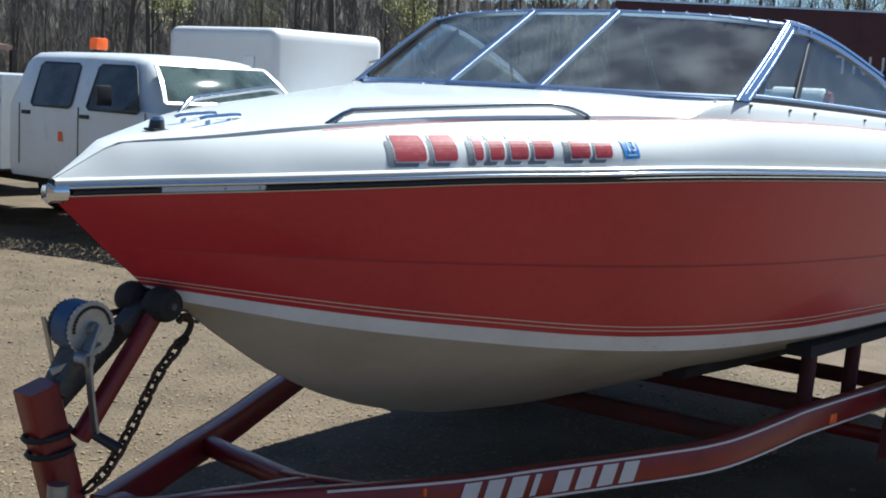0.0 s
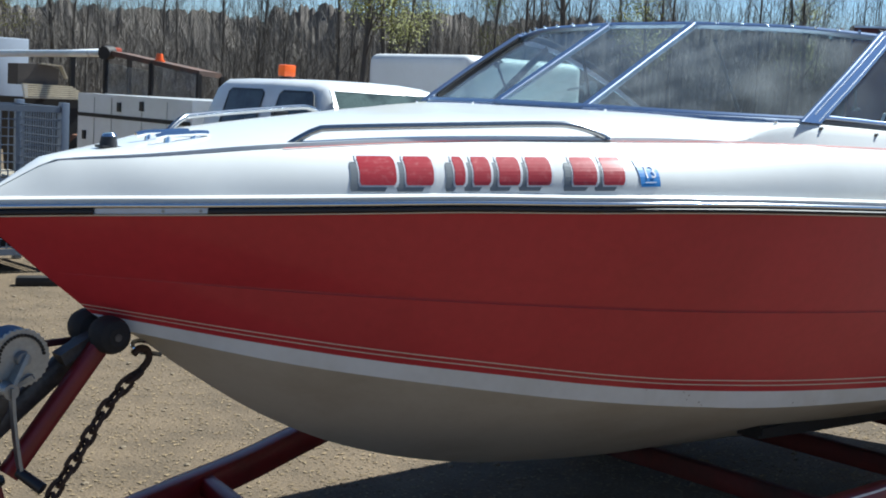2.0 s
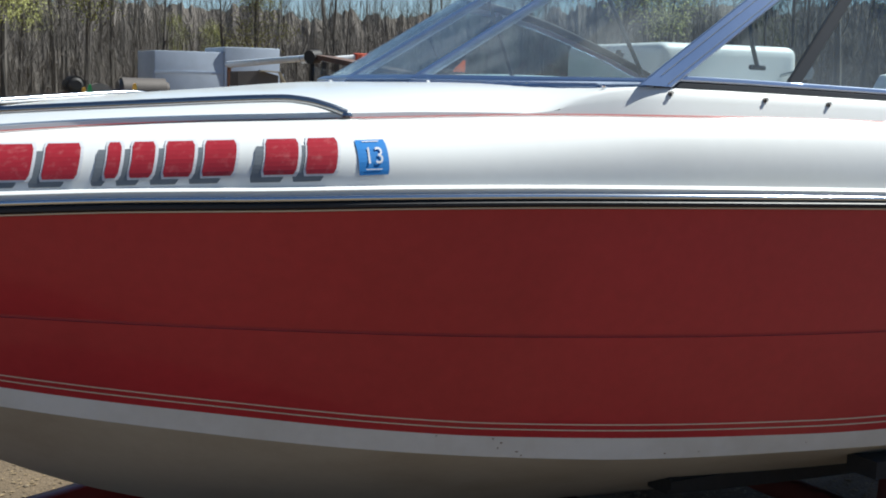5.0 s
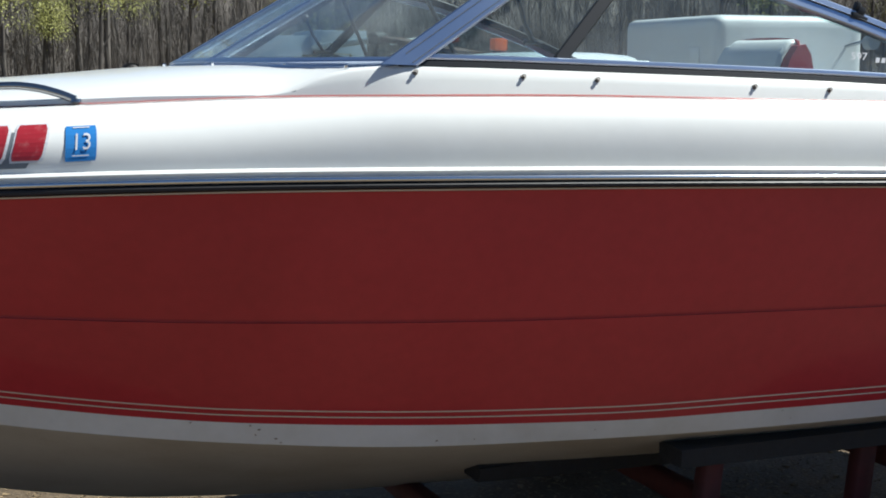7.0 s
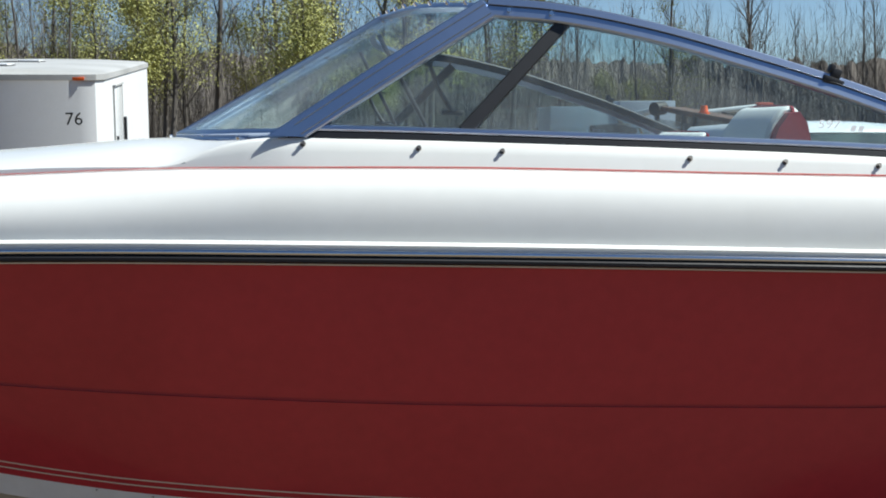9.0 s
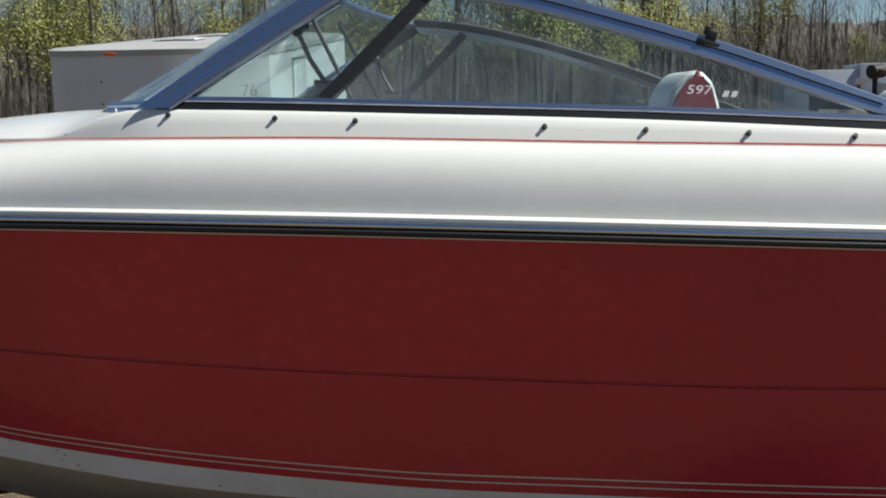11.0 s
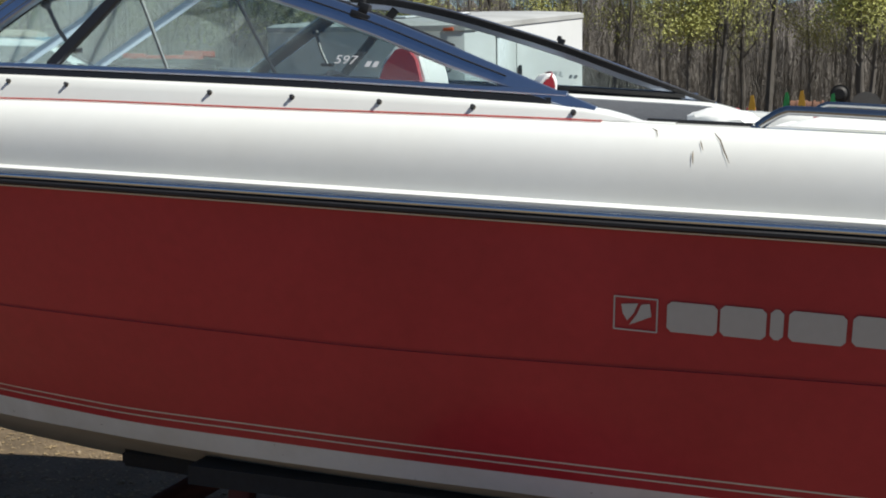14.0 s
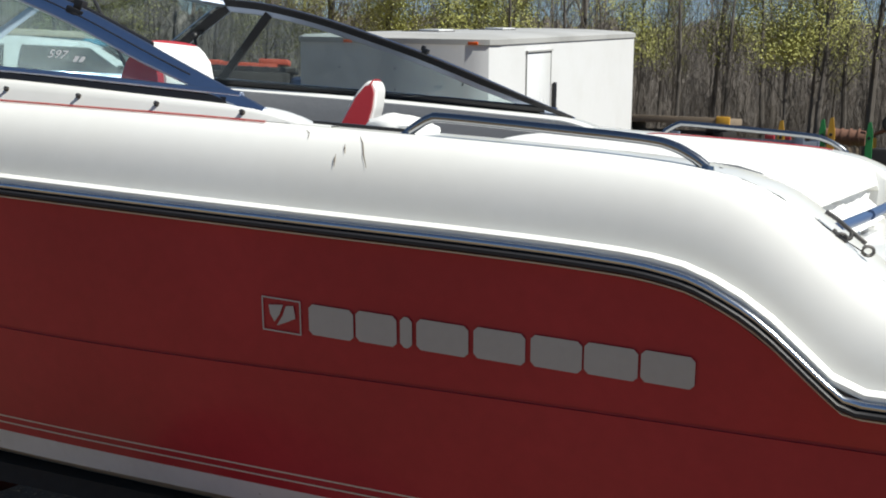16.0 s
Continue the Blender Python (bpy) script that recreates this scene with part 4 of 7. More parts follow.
def seat(name, x, y, face, half=0.118):
    """A bucket of a back-to-back seat: back with a red panel between white edges."""
    e = empty(name, Matrix(), "white vinyl boat seat with red panels", "seat")
    e.parent = boat
    e.matrix_basis = Matrix.Translation((x, y, 0)) @ Matrix.Rotation(0 if face > 0 else math.pi, 4, "Z")
    del e["category"]
    bm = bmesh.new()
    box(bm, -0.46, 0.02, -0.20, 0.20, 0.98, 1.12, 0.04)
    part("cushion", bm, VINYL_WHITE, e)
    bm = bmesh.new()
    box(bm, -0.44, 0.0, -0.19, 0.19, 0.700, 0.98, 0.01)
    part("base", bm, VINYL_GREY, e)
    for side in (-1, 1):
        bm = bmesh.new()
        skin_mat = VINYL_RED if side < 0 or y > 0 else VINYL_WHITE
        o = [(-0.105, 1.10), (0.055, 1.10), (0.035, 1.50), (0.022, 1.545), (0.0, 1.57), (-0.025, 1.565), (-0.05, 1.53), (-0.075, 1.45), (-0.10, 1.30)]
        prism(bm, o, "y", side * half, side * (half + 0.027))
        part("back_side", bm, skin_mat, e, "vinyl side of the seat back")
    bm = bmesh.new()
    o = [(0.03, 1.10), (0.062, 1.10), (0.05, 1.50), (0.03, 1.56), (0.0, 1.585), (-0.03, 1.578), (-0.06, 1.54), (-0.085, 1.45), (-0.112, 1.30), (-0.12, 1.10), (-0.085, 1.10)]
    prism(bm, o, "y", -half, half)
    bmesh.ops.bevel(bm, geom=[ed for ed in bm.edges], offset=0.008, segments=1, affect="EDGES")
    part("back", bm, VINYL_WHITE, e, "white vinyl seat back")
    bm = bmesh.new()
    tube(bm, spline([(-0.012, -half - 0.004, 1.556), (-0.005, -half + 0.003, 1.578), (-0.005, 0, 1.584), (-0.005, half - 0.003, 1.578), (-0.012, half + 0.004, 1.556)], 5), 0.005, 6)
    part("piping", bm, VINYL_RED, e, "red piping")
    return e


seat("seat", 3.03, -0.47, 1, 0.112).matrix_basis = Matrix.Translation((3.037, -0.552, 0)) @ Matrix.Rotation(radians(6), 4, "Z")
far_seat = seat("seat", 3.03, 0.50, 1, 0.112)
far_seat.matrix_basis = Matrix.Translation((3.105, 0.35, -0.05)) @ Matrix.Rotation(radians(20), 4, "Z")
for piece in far_seat.children:
    piece.data.transform(Matrix(((0.66, 0, 0.25, -0.3675), (0, 1, 0, 0), (0, 0, 1, 0), (0, 0, 0, 1))))


def pad_z(x):
    k = min(1.0, max(0.0, (x - 3.84) / 0.10))
    return 1.405 + 0.040 * math.sqrt(k) + 0.004 * math.sin((x - 3.9) * 5) - max(0.0, x - 4.40) ** 2 * 1.1


def sun_pad():
    bm = bmesh.new()
    rows = []
    xs = run(3.86, 4.565, 26, 1)
    for x in xs:
        k = min(1.0, max(0.0, (x - 4.28) / 0.26))
        half = 0.77 - 0.055 * k * k * (3 - 2 * k)
        row = []
        for j in range(21):
            y = -half + 2 * half * j / 20
            row.append((x, y, pad_z(x) - 0.045 * (abs(y) / half) ** 8 + 0.004 * noise.noise(Vector((x * 7, y * 5, 0)))))
        rows.append([(x, -half - 0.005, 1.30)] + row + [(x, half + 0.005, 1.30)])
    last = [(x + 0.012, y, z - 0.03) for x, y, z in rows[-1]]
    low = [(x + 0.0, y, min(z, pad_z(4.565) - 0.058)) for x, y, z in last]
    rows += [last, low, [(x - 0.25, y, z - 0.02) for x, y, z in low]]
    loft(bm, rows, flip=True)
    part("sun_pad", bm, VINYL_WHITE, boat, "white vinyl sun pad over the engine")
    bm = bmesh.new()
    tube(bm, [(x, 0.60, pad_z(x) + 0.001) for x in run(3.90, 4.45, 20, 1)], 0.0022, 6)
    part("piping", bm, VINYL_RED, boat, "red piping")
    # hook, ring and cord at the stern corner
    bm = bmesh.new()
    tube(bm, spline([(4.636, -0.95, 1.378), (4.655, -0.95, 1.368), (4.682, -0.95, 1.349), (4.706, -0.955, 1.333)], 5), 0.0040, 8)
    tube(bm, spline([(4.682, -0.95, 1.349), (4.680, -0.955, 1.339), (4.668, -0.96, 1.338), (4.652, -0.96, 1.350)], 5), 0.004, 8)
    part("stern_hook", bm, GRIMY_STEEL, boat, "dull steel hook at the stern corner")
    for x, z in ((4.667, 1.338), (4.712, 1.322)):
        bm = bmesh.new()
        c = Vector((x, -0.965, z))
        tube(bm, [c + Vector((math.cos(a) * 0.009, 0.004 * math.cos(a), math.sin(a) * 0.008)) for a in np.linspace(0, 2 * math.pi, 13)], 0.003, 6, False)
        part("ring", bm, GRIMY_STEEL, boat, "small steel ring")
    bm = bmesh.new()
    tube(bm, spline([(4.622, -0.965, 1.366), (4.655, -0.968, 1.346), (4.712, -0.97, 1.316)], 6), 0.0011, 6)
    part("strap", bm, BLACK, boat, "thin black cord")
    # grey crescent painted as the shadow below the pad's lifted vinyl edge
    bm = bmesh.new()
    prism(bm, [(4.400, 1.436), (4.455, 1.434), (4.498, 1.425), (4.524, 1.409), (4.540, 1.390), (4.505, 1.403), (4.450, 1.420)], "y", -0.802, -0.796)
    part("pad_edge_shade", bm, VINYL_GREY, boat, "grey crescent standing for shade under the lifted pad edge", False)
    # torn padding and cloth hanging below the pad
    bm = bmesh.new()
    rows = []
    for i in range(61):
        y = -0.80 + 1.45 * i / 60
        rag = 0.016 * noise.noise(Vector((y * 9, 0, 0))) + 0.009 * noise.noise(Vector((y * 31, 4, 0)))
        row = []
        for k in range(9):
            t = k / 8
            w = noise.noise(Vector((y * 13, t * 4, 2))) * 0.020 + noise.noise(Vector((y * 37, t * 9, 5))) * 0.007
            row.append((4.520 + 0.085 * t + w, y, 1.352 - 0.085 * t ** 1.4 + (rag if k < 2 else rag * 0.3) + w * 0.5))
        rows.append(row)
    loft(bm, rows)
    bmesh.ops.recalc_face_normals(bm, faces=bm.faces)
    part("torn_padding", bm, VINYL_WHITE, boat, "torn white padding under the sun pad", True, 60)
    for x, y, z in ((4.452, -0.945, 1.4285), (4.545, -0.93, 1.4005)):
        bm = bmesh.new()
        cyl(bm, (x, y, z - 0.002), (x + 0.002, y - 0.002, z + 0.004), 0.0055, 0.0045, 10)
        part("screw", bm, SNAP, boat)
    bm = bmesh.new()
    box(bm, 3.60, 3.86, -0.76, 0.76, 1.02, 1.16, 0.04)
    part("rear_cushion", bm, VINYL_RED, boat, "red vinyl rear bench cushion")
    bm = bmesh.new()
    box(bm, 3.80, 3.90, -0.76, 0.76, 1.16, 1.42, 0.03)
    part("rear_backrest", bm, VINYL_WHITE, boat, "white rear bench back")
    bm = bmesh.new()
    box(bm, 4.46, 4.93, -0.75, 0.75, 1.05, 1.262, 0.02)
    part("swim_step", bm, GEL_WHITE, boat, "white moulded stern step")
    bm = bmesh.new()
    cyl(bm, (4.648, -0.86, 1.345), (4.660, -0.50, 1.345), 0.010, 0.011, 16)
    cyl(bm, (4.662, -0.44, 1.345), (4.672, 0.25, 1.342), 0.011, 0.011, 16)
    cyl(bm, (4.660, -0.50, 1.345), (4.662, -0.44, 1.345), 0.006, 0.006, 12)
    part("ladder_rail", bm, BLUE_TUBE, boat, "blue tube lying on the stern step")
    bm = bmesh.new()
    bar(bm, [(3.66, -0.955, 1.4425), (3.86, -0.955, 1.4435)], 0.030, 0.009)
    part("cockpit_edge", bm, BLACK, boat, "black edge trim of the cockpit")


sun_pad()

# folded white cover lying on the port cockpit edge
bm = bmesh.new()
bmesh.ops.create_icosphere(bm, subdivisions=3, radius=1)
for v in bm.verts:
    c = v.co.copy()
    v.co = Vector((c.x * 0.078, c.y * 0.055, max(c.z, -0.4) * 0.026)) + c * 0.008 * noise.noise(c * 2.5)
ob = link("folded_cover", bm, VINYL_WHITE, None, smooth=True)
ob.matrix_world = BOAT @ Matrix.Translation((3.795, -0.85, 1.445))
tagged(ob, "crumpled white vinyl cover lying on the boat's cockpit edge", "boat cover")

# scuff marks on the aft deck side: thin dark scratches
for pts in (((3.680, 1.428), (3.690, 1.424), (3.694, 1.414)), ((3.764, 1.392), (3.765, 1.381), (3.767, 1.369)), ((3.775, 1.411), (3.778, 1.404), (3.782, 1.395)), ((3.797, 1.427), (3.811, 1.414), (3.821, 1.395), (3.833, 1.374))):
    bm = bmesh.new()
    rows = []
    for i, (x, z) in enumerate(pts):
        p, fw, upw, n = deck_point(x, fold_share(x, z))
        n = n if n.y < 0 else -n
        x2, z2 = pts[min(i + 1, len(pts) - 1)]
        x1, z1 = pts[max(i - 1, 0)]
        t = Vector((x2 - x1, 0, z2 - z1)).normalized().cross(Vector((0, 1, 0)))
        w = 0.0014 if 0 < i < len(pts) - 1 else 0.0005
        rows.append([p + n * 0.0024 - t * w, p + n * 0.0024 + t * w])
    loft(bm, rows)
    for f in bm.faces:
        f.normal_update()
        if f.normal.y > 0:
            f.normal_flip()
    part("scuff", bm, OLD_WOOD, boat, "thin dark scratch", False)


# ---- the boat trailer ----
tr = empty("boat_trailer", BOAT, "red painted steel boat trailer with winch and white striping", "trailer")


def beam(name, pts, w, h, stripes=True, material=TRAILER_RED, parent=tr, label=""):
    bm = bmesh.new()
    bar(bm, pts, w, h, chamfer=0.006)
    ob = part(name, bm, material, parent, label, True, 50)
    return ob


GRD = -0.215
for sgn in (1, -1):
    pts = spline([(0.02, 0.035 * sgn, 0.190), (0.45, 0.26 * sgn, 0.200), (0.9, 0.485 * sgn, 0.212), (1.2, 0.629 * sgn, 0.236), (1.6, 0.82 * sgn, 0.267), (1.78, 0.895 * sgn, 0.283), (1.95, 0.935 * sgn, 0.302), (2.2, 0.965 * sgn, 0.330), (2.4, 0.975 * sgn, 0.343), (3.2, 0.975 * sgn, 0.343), (4.4, 0.975 * sgn, 0.343)], 5)
    beam("main_rail", pts, 0.052, 0.100)
    for dz in (0.044, -0.044):
        bm = bmesh.new()
        rows = []
        for i, p in enumerate(pts):
            if p.x < 0.45:
                continue
            d = (pts[min(i + 1, len(pts) - 1)] - pts[max(i - 1, 0)]).normalized()
            n = d.cross(Vector((0, 0, 1))).normalized() * (1 if sgn < 0 else -1)
            q = p + n * 0.0275
            rows.append([(q.x, q.y, q.z + dz - 0.004), (q.x, q.y, q.z + dz + 0.004)])
        loft(bm, rows)
        part("rail_stripe", bm, STRIPE_WHITE, tr, "thin white stripe along the rail", False)
# maker's name on the near rail as plain slanted bars
for i in range(8):
    x0 = 0.925 + i * 0.0735
    y0 = -(0.485 + (x0 - 0.9) * 0.4786)
    d = Vector((1, -0.4786, 0)).normalized()
    n = Vector((-0.4786, -1, 0)).normalized()
    bm = bmesh.new()
    w = 0.022 if i == 3 else 0.058
    base = Vector((x0, y0, 0.212 + (x0 - 0.9) * 0.079)) + n * 0.0295
    vs = [bm.verts.new(base + d * a + Vector((0, 0, b))) for a, b in ((-0.010, -0.034 - 0.0008), (w - 0.010, -0.034 + w * 0.07), (w + 0.010, 0.034 + w * 0.07), (0.010, 0.034))]
    f = bm.faces.new(vs)
    bm.normal_update()
    if f.normal.y > 0:
        f.normal_flip()
    part("name_bar", bm, STRIPE_WHITE, tr, "white slanted block of the maker's name", False)

beam("tongue", [(-0.75, 0, 0.190), (0.10, 0, 0.195)], 0.075, 0.085)
beam("tongue_brace", [(-0.07, -0.07, 0.205), (0.28, -0.125, 0.205), (0.60, -0.195, 0.207)], 0.048, 0.080)
beam("cross_member", [(0.70, 0.375, 0.212), (0.60, -0.165, 0.212)], 0.055, 0.055)
beam("gusset", spline([(0.575, -0.10, 0.243), (0.60, -0.18, 0.242), (0.66, -0.28, 0.238), (0.74, -0.385, 0.232)], 4), 0.045, 0.010, label="curved red gusset plate")
# cross members in the darkened red that stands for shade under the hull
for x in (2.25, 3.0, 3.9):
    beam("cross_member", [(x, 0.93, 0.26 if x < 2.5 else 0.28), (x, -0.93, 0.26 if x < 2.5 else 0.28)], 0.05, 0.07, material=TRAILER_SHADED)
# winch stand
beam("winch_post", [(-0.10, 0, 0.20), (-0.222, 0, 0.570)], 0.080, 0.088, label="square red winch post")
beam("winch_arm", [(-0.165, 0.035, 0.49), (0.11, 0.035, 0.735)], 0.040, 0.055, material=GRIMY_STEEL, label="grimy dark steel winch arm")
beam("winch_arm", [(-0.11, -0.04, 0.43), (0.105, -0.04, 0.735)], 0.040, 0.045)
for dz in (0.0, 0.045):
    bm = bmesh.new()
    z = 0.40 + dz
    c = Vector((-0.168 - dz * 0.3, 0, z))
    tube(bm, [c + Vector((math.cos(a) * 0.060, math.sin(a) * 0.052, 0.012 * math.cos(a))) for a in np.linspace(0, 2 * math.pi, 13)], 0.008, 6, False)
    part("clamp_band", bm, DARK_METAL, tr, "dark clamp round the winch post")
for y in (-0.056, 0.062):
    bm = bmesh.new()
    ring = [(0.022, -0.044), (0.040, -0.036), (0.0465, -0.020), (0.048, 0.0), (0.0465, 0.020), (0.040, 0.036), (0.022, 0.044)]
    c = Vector((0.124, y, 0.767))
    loft(bm, [[c + Vector((r * math.cos(a), w, r * math.sin(a))) for r, w in ring] for a in np.linspace(0, 2 * math.pi, 29)])
    bmesh.ops.remove_doubles(bm, verts=bm.verts, dist=0.0004)
    cyl(bm, c + Vector((0, -0.046, 0)), c + Vector((0, 0.046, 0)), 0.023, 0.023, 18)
    bmesh.ops.recalc_face_normals(bm, faces=bm.faces)
    part("bow_roller", bm, TYRE, tr, "black rounded rubber bow roller")
bm = bmesh.new()
cyl(bm, (0.124, -0.105, 0.767), (0.124, 0.11, 0.767), 0.010, 0.010, 10)
bar(bm, [(0.02, 0.0, 0.700), (0.124, 0.0, 0.762)], 0.05, 0.03)
part("roller_axle", bm, GRIMY_STEEL, tr, "grimy steel roller bracket")
bm = bmesh.new()
bar(bm, [(-0.02, 0.06, 0.725), (0.11, 0.07, 0.735)], 0.012, 0.016)
part("winch_stay", bm, TRAILER_SHADED, tr, "dark red stay")
# winch: a drum with a blue strap between a toothed gear and a plate, and a bent crank
W = Vector((-0.098, 0.0, 0.716))
bm = bmesh.new()
cyl(bm, W + Vector((0, -0.040, 0)), W + Vector((0, 0.045, 0)), 0.045, 0.045, 24)
part("winch_drum", bm, GRIMY_STEEL, tr)
bm = bmesh.new()
loft(bm, [[W + Vector((r * math.cos(a), y, r * math.sin(a))) for r, y in ((0.060, -0.034), (0.067, -0.030), (0.068, 0.030), (0.060, 0.036))] for a in np.linspace(0, 2 * math.pi, 37)])
bmesh.ops.recalc_face_normals(bm, faces=bm.faces)
part("winch_strap", bm, STRAP_BLUE, tr, "blue winch strap wound on the drum")
for yy, r, nm, mtl in ((-0.046, 0.072, "winch_gear", PALE_ZINC), (0.046, 0.064, "winch_plate", GRIMY_STEEL)):
    bm = bmesh.new()
    ring = []
    n = 60
    for i in range(n):
        a = 2 * math.pi * i / n
        rr = r * (1.0 if i % 2 else 0.945)
        ring.append((W.x + rr * math.cos(a), W.z + rr * math.sin(a)))
    prism(bm, ring, "y", yy - 0.005, yy + 0.005)
    part(nm, bm, mtl, tr, "toothed zinc-plated winch gear" if yy < 0 else "steel winch plate")
bm = bmesh.new()
for k in range(20):
    a = 0.2 + k * 0.16
    q = W + Vector((0.056 * math.cos(a), -0.052, 0.056 * math.sin(a)))
    cyl(bm, q, q + Vector((0, -0.003, 0)), 0.0045, 0.0045, 6)
part("gear_holes", bm, DARK_METAL, tr, "dark row of gear teeth")
bm = bmesh.new()
cyl(bm, W + Vector((0, -0.070, 0)), W + Vector((0, -0.05, 0)), 0.017, 0.020, 14)
bar(bm, [W + Vector((0.004, -0.062, 0.012)), W + Vector((-0.036, -0.075, -0.070))], 0.010, 0.034, (0, 1, 0))
cyl(bm, (-0.136, -0.095, 0.645), (-0.136, -0.060, 0.645), 0.019, 0.022, 14)
part("winch_hub", bm, STEEL, tr, "zinc-plated crank hub")
bm = bmesh.new()
bar(bm, [(-0.165, 0.02, 0.60), (-0.060, -0.045, 0.672)], 0.06, 0.012)
part("winch_guard", bm, PALE_ZINC, tr, "bent zinc winch side plate")
bm = bmesh.new()
bar(bm, [(-0.168, 0.058, 0.735), (-0.135, 0.052, 0.610), (-0.12, 0.04, 0.59)], 0.004, 0.018, (0, 1, 0))
part("ratchet_lever", bm, PALE_ZINC, tr, "pale ratchet lever")
beam("winch_bracket", [(-0.165, 0.0, 0.545), (-0.10, 0, 0.67)], 0.075, 0.05, material=GRIMY_STEEL)
bm = bmesh.new()
bar(bm, spline([(-0.136, -0.093, 0.655), (-0.128, -0.095, 0.58), (-0.115, -0.098, 0.50), (-0.104, -0.100, 0.447)], 4), 0.008, 0.022, (0, 1, 0))
part("winch_crank", bm, STEEL, tr, "galvanised winch crank")
bm = bmesh.new()
cyl(bm, (-0.108, -0.095, 0.452), (-0.070, -0.150, 0.420), 0.013, 0.015, 12)
part("crank_grip", bm, BLACK, tr, "black crank grip")
# tongue jack
bm = bmesh.new()
cyl(bm, (-0.20, -0.085, -0.05), (-0.20, -0.085, 0.335), 0.028, 0.028, 18)
part("jack", bm, STEEL, tr, "galvanised tongue jack")
bm = bmesh.new()
cyl(bm, (-0.20, -0.085, GRD + 0.02), (-0.20, -0.085, 0.0), 0.022, 0.022, 14)
box(bm, -0.29, -0.15, -0.155, -0.015, GRD + 0.012, GRD + 0.030, 0.004)
part("jack_foot", bm, STEEL, tr)
# safety chain from the bow eye
chain_pts = spline([(0.206, -0.045, 0.655), (0.193, -0.05, 0.648), (0.135, -0.05, 0.585), (0.095, -0.05, 0.520), (0.062, -0.05, 0.462), (0.023, -0.05, 0.402), (-0.024, -0.05, 0.338), (-0.075, -0.05, 0.300)], 40)
total = [0.0]
for a, b in zip(chain_pts, chain_pts[1:]):
    total.append(total[-1] + (b - a).length)
step, k = 0.038, 0
while k * step < total[-1]:
    d = k * step
    i = max(j for j in range(len(total)) if total[j] <= d)
    c = chain_pts[i]
    t = (chain_pts[min(i + 2, len(chain_pts) - 1)] - chain_pts[max(i - 2, 0)]).normalized()
    s = t.cross(Vector((0, 1, 0))).normalized()
    u = t.cross(s)
    w = s if k % 2 else u
    bm = bmesh.new()
    ring = []
    for q in range(17):
        a = 2 * math.pi * q / 16
        ring.append(c + t * (0.023 * math.cos(a) + 0.005 * (1 if math.cos(a) > 0 else -1)) + w * 0.0145 * math.sin(a))
    tube(bm, ring, 0.0058, 6, False)
    part("chain_link", bm, RUST, tr)
    k += 1
bm = bmesh.new()
tube(bm, spline([(0.200, -0.03, 0.650), (0.232, -0.03, 0.668), (0.255, -0.025, 0.695), (0.250, -0.02, 0.718), (0.228, -0.02, 0.722), (0.212, -0.022, 0.708)], 5), 0.0095, 8)
part("snap_hook", bm, RUST, tr, "rusty snap hook")
bm = bmesh.new()
tube(bm, spline([(0.30, 0.0, 0.725), (0.245, -0.004, 0.738), (0.215, -0.010, 0.735), (0.222, -0.018, 0.716), (0.30, -0.004, 0.70)], 5), 0.006, 8)
part("bow_eye", bm, CHROME, boat, "chrome bow eye")
